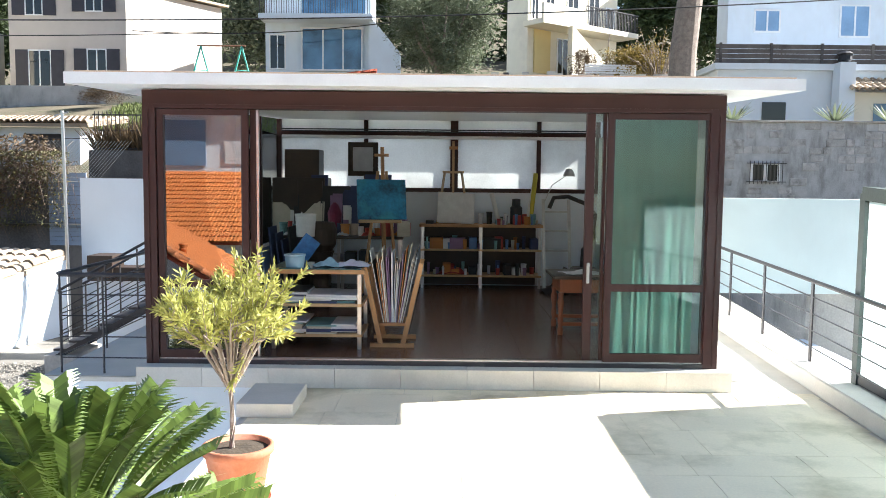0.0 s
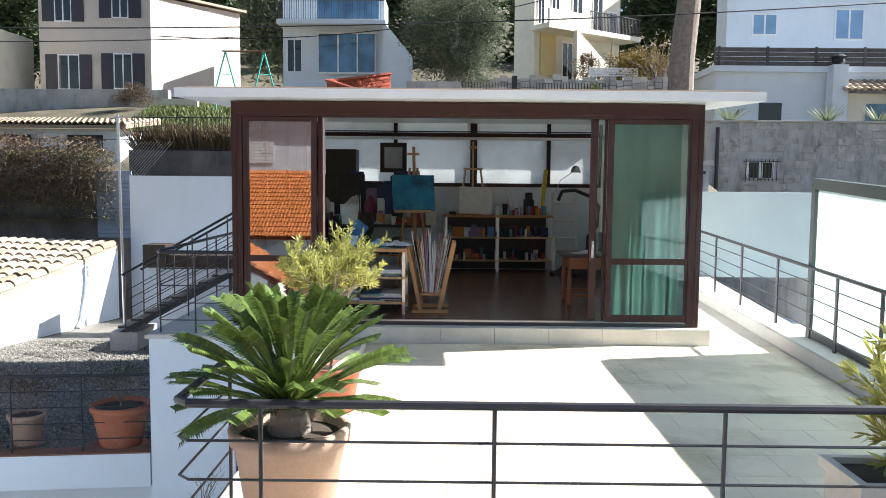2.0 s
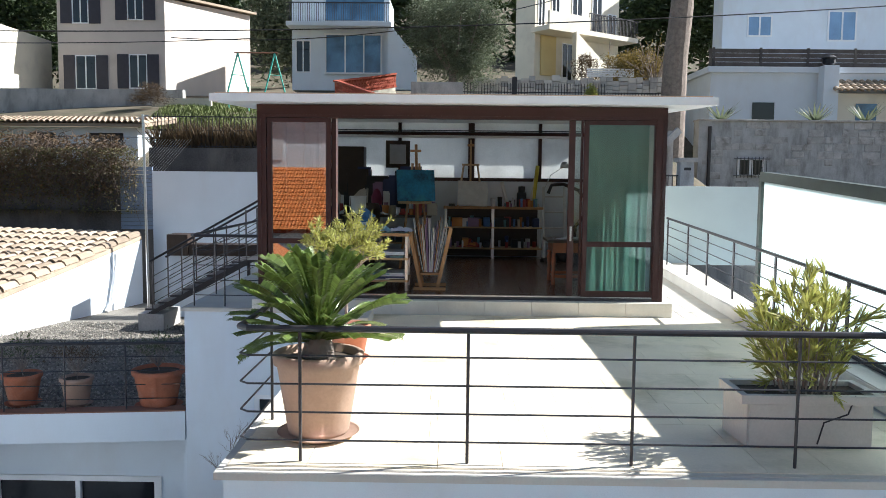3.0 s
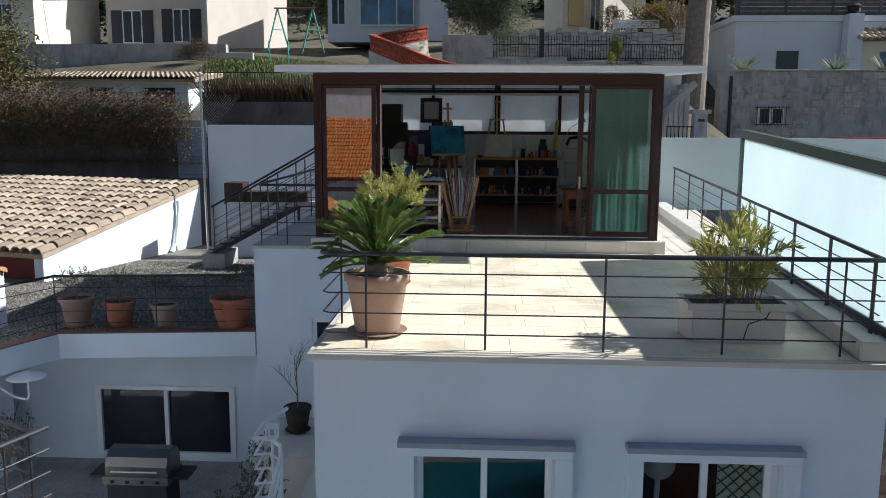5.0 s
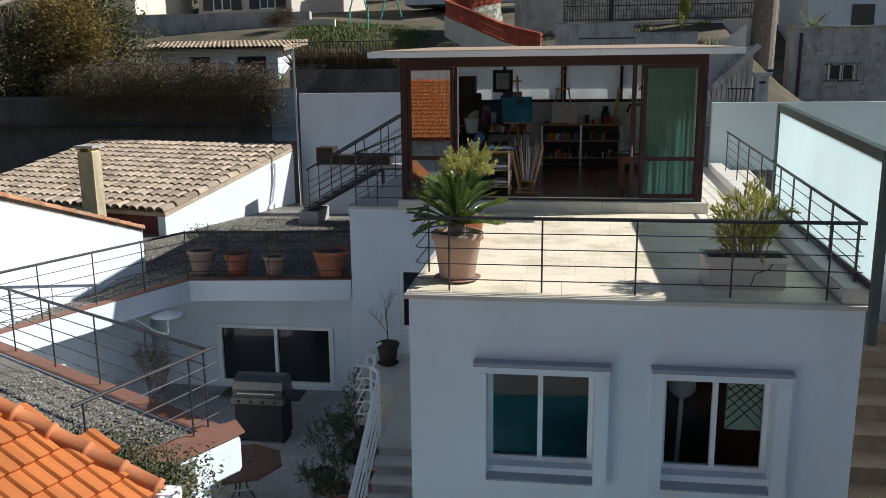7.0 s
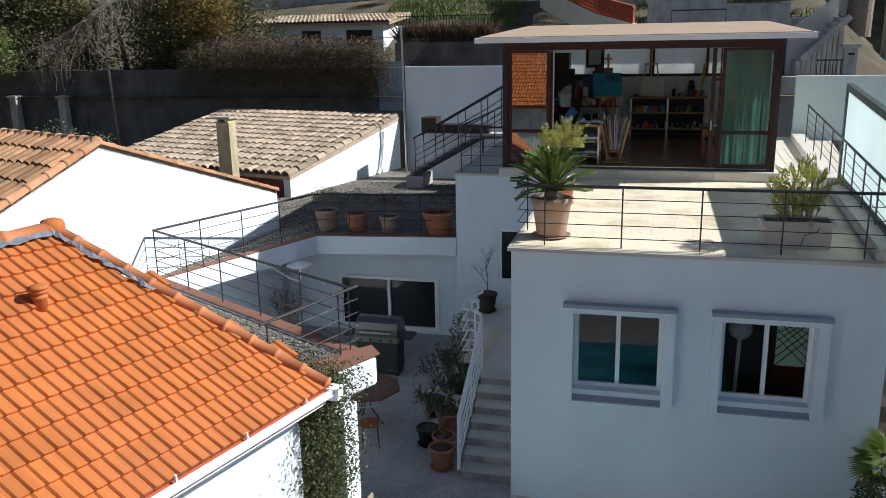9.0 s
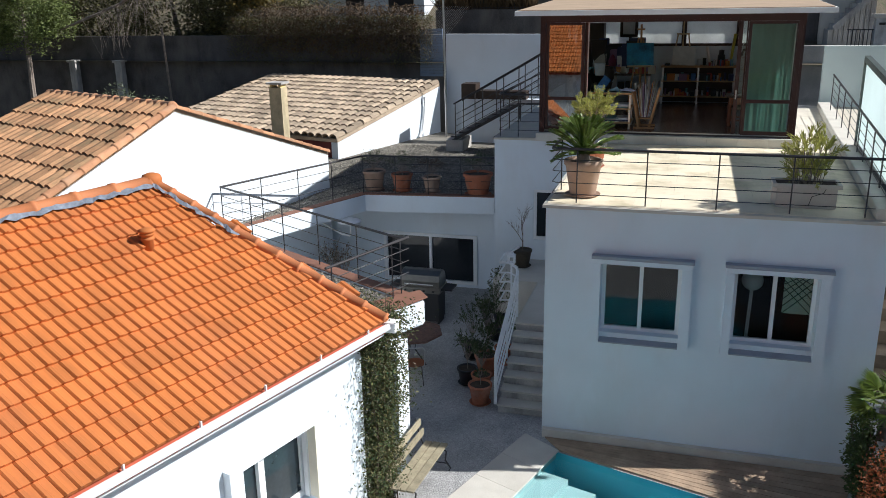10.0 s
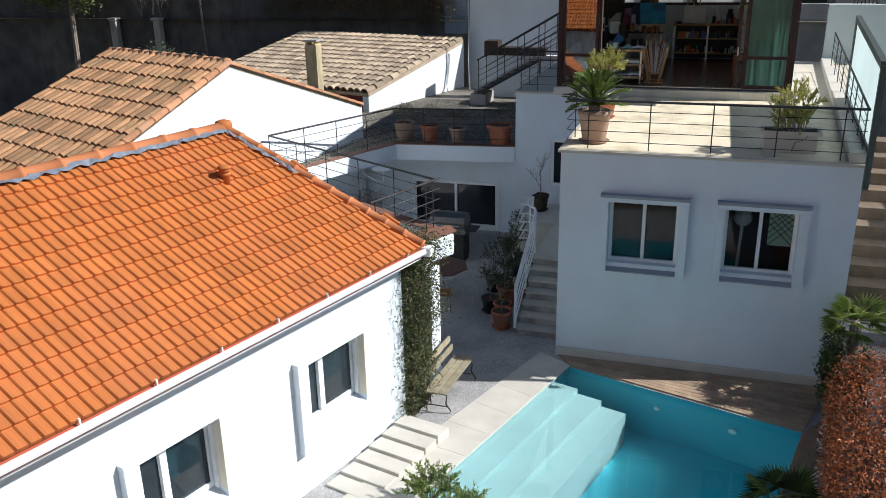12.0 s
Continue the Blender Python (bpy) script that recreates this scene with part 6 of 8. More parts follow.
for x, y, r in ((3.3, -7.20, 0.05), (4.6, -7.62, 0.07)):
    _n = Vector((-0.296, -0.955, 0))
    c = Vector((x, y, GZ - 0.55)) + _n * 0.02
    part("pool_light", T([tuple(c - _n * 0.03), tuple(c + _n * 0.02)], r=r, sides=18), METAL_WHITE, pool)
# bench
bench = thing("garden_bench", "bleached wooden bench on curled iron legs", "bench", (-0.45, -8.25, GZ))
_ba, _bb = Vector((-0.42, -9.0, GZ)), Vector((-0.32, -7.55, GZ))
for i in range(3):
    o = Vector((0.13 * i - 0.06, 0, 0.42))
    part("seat_slat", Q((tuple(_ba + o), tuple(_bb + o), 0.115, 0.03)), OLD_WOOD, bench)
for i in range(2):
    o = Vector((-0.16 - 0.05 * i, 0, 0.60 + 0.16 * i))
    part("back_slat", Q((tuple(_ba + o), tuple(_bb + o), 0.03, 0.12)), OLD_WOOD, bench)
for base in (_ba + Vector((0, 0.1, 0)), _bb - Vector((0, 0.1, 0))):
    pts = [base + Vector(q) for q in ((0.30, 0, 0.0), (0.33, 0, 0.05), (0.24, 0, 0.18), (0.26, 0, 0.34), (0.20, 0, 0.40), (-0.12, 0, 0.40), (-0.18, 0, 0.55), (-0.25, 0, 0.86))]
    part("iron_leg", T(pts, r=0.014, sides=6), METAL_DARK, bench)
    part("iron_leg", T([base + Vector(q) for q in ((-0.10, 0, 0.40), (-0.06, 0, 0.2), (-0.2, 0, 0.06), (-0.26, 0, 0.0))], r=0.014, sides=6), METAL_DARK, bench)
    part("brace", T([base + Vector((-0.14, 0, 0.13)), base + Vector((0.26, 0, 0.13))], r=0.01, sides=6), METAL_DARK, bench)

# climbing plant on the corner of the orange-roofed house
rng = np.random.default_rng(7)
pts = []
for i in range(21000):
    z = rng.uniform(-4.1, -0.95)
    f = (z + 4.1) / 3.35
    w = 0.24 + 0.34 * f + 0.1 * math.sin(z * 5)
    pts.append(np.array([-0.72 + rng.normal() * w * 0.40 + 0.04 * f, -8.90 + rng.normal() * 0.24 + 0.12 * f, z]))
for i in range(5200):
    a = rng.uniform(0, 1)
    pts.append(np.array([-1.25 - 1.3 * a + rng.normal() * 0.12, -8.1 + rng.normal() * 0.25, -1.33 + rng.normal() * 0.12]))
vine = thing("climbing_plant", "dark climbing plant hanging on the house corner", "climber", (-0.7, -9.0, GZ))
V, F = leaves(pts, 0.044, 0.6, 2, 0.3)
_o = np.array(org(vine))
for m, sel in ((LEAF_VINE, [f for i, f in enumerate(F) if i // 2 % 2]), (LEAF_IVY, [f for i, f in enumerate(F) if not i // 2 % 2])):
    ob = new("foliage", data_mesh("foliage", [v - _o for v in V], sel, m))
    ob.parent = vine
    tagged(ob, kind="stuff")
_lines = []
for i in range(14):
    x, y = -0.7 + _r.uniform(-0.2, 0.2), -8.95 + _r.uniform(-0.25, 0.25)
    _lines.append([(x, y, GZ), (x + _r.uniform(-0.1, 0.1), y + 0.05, -3), (x + _r.uniform(-0.15, 0.15), y + 0.1, -1.8), (x + _r.uniform(-0.3, 0.2), y + 0.2, -0.9)])
tagged(part("stem", T(*_lines, r=0.012, sides=5, r1=0.005), TWIG, vine), kind="stuff")
cap_end = tagged(new("parapet_end", mesh_of(P([(-1.25, -7.6), (-0.72, -6.80), (-0.58, -6.98), (-0.98, -7.8)], LZ - 0.42, LZ - 0.004, 0.03), "parapet_end", PLASTER)), "rounded white end of the terrace parapet", "parapet", kind="structure")
tagged(new("parapet_end_coping", mesh_of(P([(-1.7, -7.75), (-0.78, -6.62), (-0.55, -6.92), (-1.02, -7.86)], LZ + 0.022, LZ + 0.042, 0.004), "parapet_end_coping", COPING)), "brown coping on the parapet end", "coping", kind="structure")
post_white = tagged(new("wall_pier", mesh_of(B((-0.95, -8.1, GZ, -0.68, -7.6, LZ - 0.42)), "wall_pier", PLASTER)), "white pier under the terrace end", "wall", kind="structure")

def moved(bm, dx, dy):
    bmesh.ops.translate(bm, verts=bm.verts, vec=(dx, dy, 0))
    return bm


# barbecue
bbq = thing("gas_barbecue", "steel gas barbecue with a closed rounded lid", "barbecue", (-2.9, -1.1, GZ))
BX, BY = 0.06, -1.15
part("cabinet", moved(B((-2.95, -0.55, GZ + 0.08, -2.05, -0.02, GZ + 0.78)), BX, BY), BLACK, bbq)
part("control_panel", moved(B((-3.0, -0.60, GZ + 0.78, -2.0, 0.0, GZ + 0.90)), BX, BY), BBQ_STEEL, bbq)
bm = bmesh.new()
_arc = [(-0.55, 0.90), (-0.56, 1.05), (-0.50, 1.18), (-0.36, 1.27), (-0.2, 1.27), (-0.06, 1.18), (0.0, 1.05), (0.0, 0.90)]
_l = [bm.verts.new((-2.97, y, GZ + z)) for y, z in _arc]
_rr = [bm.verts.new((-2.03, y, GZ + z)) for y, z in _arc]
for i in range(7):
    bm.faces.new((_l[i], _l[i + 1], _rr[i + 1], _rr[i]))
bm.faces.new(_l[::-1])
bm.faces.new(_rr)
part("lid", moved(bm, BX, BY), BBQ_STEEL, bbq, "brushed steel lid")
part("handle", moved(T([(-2.85, -0.63, GZ + 1.0), (-2.15, -0.63, GZ + 1.0)], r=0.015), BX, BY), STEEL, bbq)
for s in (-1, 1):
    x = -2.5 + s * 0.5
    part("side_shelf", moved(B((min(x, x + s * 0.26), -0.5, GZ + 0.84, max(x, x + s * 0.26), -0.05, GZ + 0.88), bevel=0.006), BX, BY), BLACK, bbq)
for i in range(4):
    part("knob", moved(turned([(0.03, 0), (0.028, 0.03), (0.01, 0.032)], 12, (-2.85 + i * 0.23, -0.61, GZ + 0.82)), BX, BY), BLACK, bbq)
for x in (-2.93, -2.1):
    part("foot", moved(B((x, -0.5, GZ, x + 0.05, -0.1, GZ + 0.08)), BX, BY), BLACK, bbq)

# round garden table and chairs
def garden_chair(at, rz):
    c = thing("garden_chair", "brown-seated metal garden chair with a bright curved back", "chair", at, group="chairs round the garden table")
    part("seat", turned([(0.2, 0.43), (0.21, 0.44), (0.2, 0.455), (0.01, 0.45)], 18), WOOD_RED, c, local=True)
    for a in (45, 135, 225, 315):
        x, y = 0.17 * math.cos(radians(a)), 0.17 * math.sin(radians(a))
        part("leg", T([(x, y, 0.43), (x * 1.25, y * 1.25, 0.0)], r=0.01, sides=6), METAL_DARK, c, local=True)
    part("backrest", T([(-0.18, 0.12, 0.43), (-0.2, 0.15, 0.75), (-0.16, 0.2, 0.84), (0.16, 0.2, 0.84), (0.2, 0.15, 0.75), (0.18, 0.12, 0.43)], r=0.014, sides=6), STEEL, c, local=True)
    c.rotation_euler = (0, 0, radians(rz))
    return c


rtab = thing("garden_table", "eight-sided brown garden table with a fretted metal top", "table", (-1.93, -3.9, GZ))
part("tabletop", turned([(0.66, 0.70), (0.69, 0.71), (0.69, 0.73), (0.66, 0.74), (0.01, 0.74)], 8), mat("brown_fretwork", (0.14, 0.065, 0.04), 0.5, 0.5, 18, 0.3, 30), rtab, local=True)
for a in (0, 120, 240):
    x, y = 0.3 * math.cos(radians(a)), 0.3 * math.sin(radians(a))
    part("leg", T([(x * 0.5, y * 0.5, 0.70), (x * 0.3, y * 0.3, 0.35), (x * 1.1, y * 1.1, 0.0)], r=0.014, sides=6), METAL_DARK, rtab, local=True)
garden_chair((-1.55, -4.75, GZ), 200)
garden_chair((-2.5, -3.2, GZ), 30)
for i, (x, y, r, h) in enumerate(((-0.10, -5.25, 0.22, 0.38), (-0.20, -4.75, 0.20, 0.34), (-0.28, -4.0, 0.24, 0.42), (-0.05, -3.4, 0.2, 0.36), (-0.75, -0.35, 0.18, 0.3))):
    flower_pot("patio_pot", "terracotta pot beside the outdoor stairs", (x, y, GZ), r, h, TERRACOTTA, group="pots beside the stairs")
    branch_tree("patio_plant", "dark leggy plant in a pot beside the stairs", (x, y, GZ + h * 0.9), 0.28 if i else 0.12, 0.9 if i else 0.3, 14 if i else 5, LEAF_IVY, 0.07, 9 if i else 4, 40 + i, trunk_h=0.2, r0=0.012)
branch_tree("tall_cactus_plant", "dark slender potted shrub by the stairs", (-0.45, -3.2, GZ), 0.3, 1.7, 18, LEAF_IVY, 0.08, 8, 61, trunk_h=0.5, r0=0.016)

for i, (x, y, h, s) in enumerate(((-0.75, -3.3, 1.1, 0.34), (-0.45, -2.2, 1.3, 0.36), (-0.55, -4.5, 0.9, 0.30), (-0.6, -1.3, 1.2, 0.3))):
    flower_pot("dark_pot", "dark plastic pot beside the outdoor stairs", (x, y, GZ), 0.2, 0.32, BLACK, group="dark pots beside the stairs")
    branch_tree("leggy_plant", "dark bushy plant in a pot by the stairs", (x, y, GZ + 0.28), s, h, 14, LEAF_IVY, 0.06, 10, 140 + i, trunk_h=0.2, r0=0.012)
for i, x in enumerate((-5.3, -4.8)):
    branch_tree("wall_shrub", "bare twiggy shrub against the patio wall", (x, -0.3 - 0.4 * i, GZ), 0.4, 1.7, 18, LEAF_DRY, 0.06, 4, 150 + i, trunk_h=0.3, r0=0.018)

# white curved stair rail
wr = thing("stair_railing", "white tubular railing curving along the outdoor stairs", "railing", (0.3, -4.5, GZ))
_p0, _p1 = Vector((0.26, -5.5, GZ + SR)), Vector((0.26, -3.6, -3.0))
part("handrail", T([(0.26, -5.55, GZ + SR + 0.02), tuple(_p0 + Vector((0, 0, 0.95))), tuple(_p1 + Vector((0, 0, 0.95))), (0.18, -3.3, -2.05), (-0.02, -3.1, -2.03), (-0.2, -3.15, -2.02), (-0.22, -2.6, -2.02), (-0.05, -2.0, -2.02)], r=0.03), METAL_WHITE, wr)
for k in range(4):
    z = 0.16 + 0.2 * k
    part("bar", T([tuple(_p0 + Vector((0, 0, z))), tuple(_p1 + Vector((0, 0, z))), (0.18, -3.3, -3.0 + z), (-0.02, -3.1, -3.0 + z), (-0.2, -3.15, -3.0 + z), (-0.22, -2.6, -3.0 + z)], r=0.018), METAL_WHITE, wr)
for f in (0.0, 0.5, 1.0):
    p = _p0.lerp(_p1, f)
    part("post", T([tuple(p), tuple(p + Vector((0, 0, 0.95)))], r=0.022), METAL_WHITE, wr)
lan = thing("lantern", "small white cube lantern on the stair railing", "lantern", (0.05, -3.2, -2.0))
part("base", B((-0.02, -3.27, -2.0, 0.12, -3.13, -1.98)), METAL_WHITE, lan)
for x in (-0.02, 0.10):
    for y in (-3.27, -3.15):
        part("corner_bar", B((x, y, -1.98, x + 0.02, y + 0.02, -1.84)), METAL_WHITE, lan)
part("top", B((-0.03, -3.28, -1.84, 0.13, -3.12, -1.82)), METAL_WHITE, lan)
part("stalk", T([(0.05, -3.2, -3.0), (0.05, -3.2, -2.0)], r=0.02), METAL_WHITE, lan)

# wall lamp with a round shade
wl = thing("wall_lamp", "round white dish lamp on a bent wall arm", "lamp", (-4.55, -1.0, -2.0))
part("shade", turned([(0.03, 0.08), (0.08, 0.06), (0.26, 0.0), (0.30, -0.02), (0.29, -0.03), (0.08, 0.03)], 28, (-4.43, -1.0, -1.94)), METAL_WHITE, wl, smooth=True)
part("arm", T([(-5.35, -0.55, -2.18), (-4.7, -0.92, -2.32), (-4.45, -1.0, -2.33), (-4.42, -1.0, -2.28), (-4.42, -1.0, -1.97)], r=0.018), METAL_WHITE, wl)

# hedge and palm on the right of the pool
hedge = thing("red_hedge", "clipped hedge of reddish leaves", "hedge", (6.3, -9.5, GZ))
rng = np.random.default_rng(3)
pts = []
for i in range(16000):
    t = rng.uniform(0.16, 1)
    c = np.array([6.55 - 0.55 * t, -6.9 - 5.2 * t, GZ + 0.75])
    a = rng.uniform(0, 6.283)
    rr = rng.uniform(0.75, 1.05)
    pts.append(c + np.array([0.52 * math.cos(a) * rr, rng.normal() * 0.1, 0.85 * math.sin(a) * rr]) + rng.normal(size=3) * 0.05)
V, F = leaves(pts, 0.055, 0.5, 4)
_o = np.array(org(hedge))
ob = new("foliage", data_mesh("foliage", [v - _o for v in V], F, LEAF_RED))
ob.parent = hedge
tagged(ob, kind="stuff")
part("stem", T(*[[(6.55 - 0.55 * t, -6.9 - 5.2 * t, GZ), (6.55 - 0.55 * t, -6.9 - 5.2 * t, GZ + 1.2)] for t in np.linspace(0, 1, 12)], r=0.02, sides=5), TWIG, hedge)
shrub = thing("green_shrub", "dense green shrub at the house corner", "shrub", (6.25, -6.75, GZ))
pts = cloud(6000, (6.28, -7.0, GZ + 0.8), (0.46, 0.75, 1.0), 5, 16, 0.3)
V, F = leaves(pts, 0.062, 0.5, 6)
_o = np.array(org(shrub))
ob = new("foliage", data_mesh("foliage", [v - _o for v in V], F, LEAF_HEDGE))
ob.parent = shrub
tagged(ob, kind="stuff")
part("stem", T(*[[(6.2, -6.75, GZ), (6.2 + _r.uniform(-0.25, 0.25), -6.75 + _r.uniform(-0.25, 0.25), GZ + 1.2)] for i in range(8)], r=0.018, sides=5, r1=0.006), TWIG, shrub)


def fan_palm(name, label, at, n, L, seed):
    t = thing(name, label, "palm", at)
    rng = random.Random(seed)
    V, F = [], []
    for k in range(15):
        a = radians(-80 + 160 * k / 14)
        d = Vector((math.cos(a), math.sin(a), 0))
        s = Vector((-d.y, d.x, 0)) * 0.022
        c = len(V)
        b = Vector((0.42, 0, 0))
        V += [b, b + d * 0.26 + s + Vector((0, 0, 0.02)), b + d * 0.52 - Vector((0, 0, 0.06)), b + d * 0.26 - s + Vector((0, 0, 0.02))]
        F += [(c, c + 1, c + 2), (c, c + 2, c + 3)]
    c = len(V)
    V += [Vector((0, -0.01, 0)), Vector((0, 0.01, 0)), Vector((0.43, 0.006, 0)), Vector((0.43, -0.006, 0))]
    F.append((c, c + 1, c + 2, c + 3))
    me = data_mesh("fan_leaf", V, F, LEAF_PALM if seed == 1 else LEAF_HEDGE)
    part("trunk", turned([(0.09, -0.5), (0.10, 0.0), (0.06, 0.12), (0.01, 0.14)], 12), BARK, t, local=True)
    for i in range(n):
        ob = new("fan_leaf", me)
        ob.parent = t
        ob.matrix_basis = pose(0, 0, 0.05, 0, 0, i * 137.5) @ pose(0, 0, 0, rng.uniform(-20, 20), -55 + 70 * i / n, 0) @ Matrix.Scale(L * rng.uniform(0.85, 1.1), 4)
    return t


fan_palm("fan_palm", "bright green fan palm behind the shrub", (6.45, -6.45, GZ + 1.35), 18, 0.75, 1)
branch_tree("front_shrub", "green leafy shrub by the pool paving", (0.45, -11.55, GZ), 0.42, 0.62, 30, LEAF_PALM, 0.055, 34, 71, trunk_h=0.15, r0=0.015)
branch_tree("front_shrub", "green leafy shrub by the pool paving", (1.0, -11.75, GZ), 0.36, 0.5, 24, LEAF_PALM, 0.055, 30, 72, trunk_h=0.12, r0=0.015)
fan_palm("low_palm", "low spiky palm by the pool edge", (5.2, -10.1, GZ + 0.1), 16, 0.7, 2)

# neighbour's stepped passage and wall on the right
passage = thing("side_passage", "dark timber terraces stepping up beside the house", "terrace", (7.5, -2, GZ))
for i in range(12):
    y0 = -5.2 + i * 0.55
    part("step", B((6.40 + 0.07 * i, y0, GZ, 8.6, y0 + 0.56, GZ + 0.25 + 0.26 * i)), CONCRETE if i < 2 else mat("dark_step_timber", (0.17, 0.125, 0.085), 0.85, 0.25, 4, 0.3, 30), passage)
tagged(new("wall_neighbour", mesh_of(P([(8.6, -16), (8.9, -16), (9.6, 7.4), (9.3, 7.4)], GZ, -0.9), "wall_neighbour", PLASTER)), "white neighbouring wall across the passage", "wall", kind="structure")

# terrace pavers
_r = random.Random(2)
_sizes = {}
y = FY + 0.05
row = 0
while y < 0.0:
    d = 0.42 if row % 2 else 0.60
    d = min(d, -0.16 - y) if y + d > -0.16 else d
    if d < 0.1:
        break
    x = FX0 + 0.02 - (0.0 if row % 2 else 0.35)
    while x < kerb_x(y) - 0.24:
        w = (0.62, 0.42, 0.84)[(row * 7 + int(x * 10)) % 3]
        x0, x1 = max(x, FX0 + 0.01), min(x + w, kerb_x(y) - 0.225)
        if x1 - x0 > 0.08:
            key = (round(x1 - x0, 3), round(d, 3))
            if key not in _sizes:
                _sizes[key] = mesh_of(B((0.002, 0.002, -0.006, key[0] - 0.002, key[1] - 0.002, 0.0)), "paver", PAVER)
            ob = new("paver", _sizes[key])
            ob.parent = terrace
            ob.location = Vector((x0, y, 0.0)) - org(terrace)
        x += w
    y += d
    row += 1

# ---- background ----


def foliage_thing(name, label, category, pts, size, material, base, stems=None, spread=0.4, seed=1, droop=0.0, stem_mat=None):
    t = thing(name, label, category, base)
    V, F = leaves(pts, size, spread, seed, droop)
    o = np.array(base)
    ob = new("crown", data_mesh("crown", [v - o for v in V], F, material))
    ob.parent = t
    tagged(ob, kind="stuff")
    for stem in stems if isinstance(stems, list) else [stems] if stems else []:
        part("trunk", stem, stem_mat or BARK, t)
    return t


# olive tree
_r = random.Random(31)
lim = bmesh.new()
tube(lim, [(2.6, 26, 5.0), (2.5, 26, 5.9), (2.6, 26.1, 6.6)], 0.24, 10, 0.16)
for i in range(9):
    a = i * 0.7
    tube(lim, [(2.6, 26.1, 6.3), (2.6 + math.cos(a) * 0.8, 26 + math.sin(a) * 0.8, 7.3), (2.6 + math.cos(a) * 1.5, 26 + math.sin(a) * 1.4, 8.3 + (i % 3) * 0.4)], 0.09, 6, 0.02)
foliage_thing("olive_tree", "broad silvery green olive tree on the slope", "tree", cloud(30000, (2.5, 26.0, 8.1), (2.75, 2.2, 2.5), 14, 30, 0.15), 0.155, LEAF_OLIVE, (2.6, 26, 5.0), lim, 0.28, 14)
# pine trunk
bm = bmesh.new()
tube(bm, [(11.75, 24, 2.6), (11.8, 24, 4.5), (11.85, 24, 6.9), (12.05, 24, 9.0), (12.2, 24.1, 14)], 0.56, 16, 0.44)
pine = thing("pine_tree", "tall pine with a bare leaning trunk", "tree", (11.75, 24, 4.2))
part("trunk", bm, BARK, pine)
V, F = leaves(cloud(3000, (12.4, 24.2, 15.4), (3.5, 3.5, 1.6), 3), 0.3, 0.2, 3)
ob = new("crown", data_mesh("crown", [v - np.array((11.75, 24, 4.2)) for v in V], F, LEAF_PINE))
ob.parent = pine
tagged(ob, kind="stuff")
# shrubs between the houses
foliage_thing("hillside_shrubs", "tangled shrubs on the slope between houses", "shrub", cloud(7000, (11.0, 29, 6.9), (2.2, 1.5, 1.3), 8, 20, 0.2), 0.14, LEAF_AUTUMN, (10.3, 31, 6.0), [T(q, r=0.07, sides=6, r1=0.02) for q in ([(9.5, 31, 6.0), (9.4, 31, 8.2)], [(11, 31, 6.0), (11.3, 31, 8.4)], [(10.2, 31, 6.0), (10.4, 31, 8.8)])])
foliage_thing("dry_shrub", "reddish dry shrub before the cream villa", "shrub", cloud(1500, (9.0, 30, 7.3), (0.8, 0.8, 0.7), 18, 9), 0.10, LEAF_DRY, (8.9, 30, 6.3), T([(8.9, 30, 6.3), (8.8, 30, 7.6)], [(8.95, 30, 6.3), (9.2, 30, 7.8)], r=0.05, sides=6, r1=0.01))
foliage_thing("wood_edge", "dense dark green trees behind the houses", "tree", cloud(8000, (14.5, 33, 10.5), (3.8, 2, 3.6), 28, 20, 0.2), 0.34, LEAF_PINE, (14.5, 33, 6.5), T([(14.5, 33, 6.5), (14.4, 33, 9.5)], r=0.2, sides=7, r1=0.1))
foliage_thing("wood_edge", "dense dark green trees behind the houses", "tree", cloud(8000, (-8.0, 44, 12.0), (6, 2, 4.0), 29, 20, 0.2), 0.36, LEAF_OLIVE, (-8, 44, 8.0), T([(-8, 44, 8.0), (-8.1, 44, 11)], r=0.2, sides=7, r1=0.1))
foliage_thing("wood_edge", "dense dark green trees behind the houses", "tree", cloud(8000, (-21.5, 36, 10.5), (3.6, 2, 4.4), 30, 20, 0.2), 0.36, LEAF_PINE, (-21, 36, 6.0), T([(-21, 36, 6.0), (-21.1, 36, 9)], r=0.2, sides=7, r1=0.1))
# far woods close the horizon
foliage_thing("far_wood", "dark wooded ridge behind the houses", "wood", [p for i in range(14) for p in cloud(1500, (-46 + 7 * i, 58 + (i % 3) * 2, 13.5 + (i * 5 % 3)), (6, 3, 6.5), 50 + i, 12, 0.2)], 0.9, LEAF_PINE, (0, 62, 8), [T([(-46 + 7 * i, 62, 8), (-46 + 7 * i, 62, 14)], r=0.3, sides=6, r1=0.1) for i in range(14)])
# left wood above the mossy roof
foliage_thing("garden_tree", "dark trees and hanging creepers behind the lichened roof", "tree", cloud(26000, (-16.0, 15.6, 3.2), (5.0, 2.6, 3.6), 33, 34, 0.1) + cloud(26000, (-24.0, 15.6, 3.2), (6.0, 2.6, 4.2), 35, 26, 0.1), 0.18, LEAF_VINE, (-17.5, 15.5, 0.8), [T(q, r=0.16, sides=7, r1=0.05) for q in ([(-17.5, 15.5, 0.8), (-17.3, 15.4, 3.5)], [(-15.2, 15.0, 0.8), (-14.9, 14.7, 4.5)], [(-19.5, 15.5, 0.8), (-19.9, 15.3, 4.0)])])
foliage_thing("pale_shrub", "grey-green shrub at the garden edge", "shrub", cloud(2500, (-18.0, 9.0, -1.2), (1.8, 1.5, 1.5), 34, 10), 0.11, LEAF_OLIVE, (-18, 9, -3.0), T([(-18, 9, -3.0), (-18.2, 9, -1.2)], r=0.06, sides=6, r1=0.02))
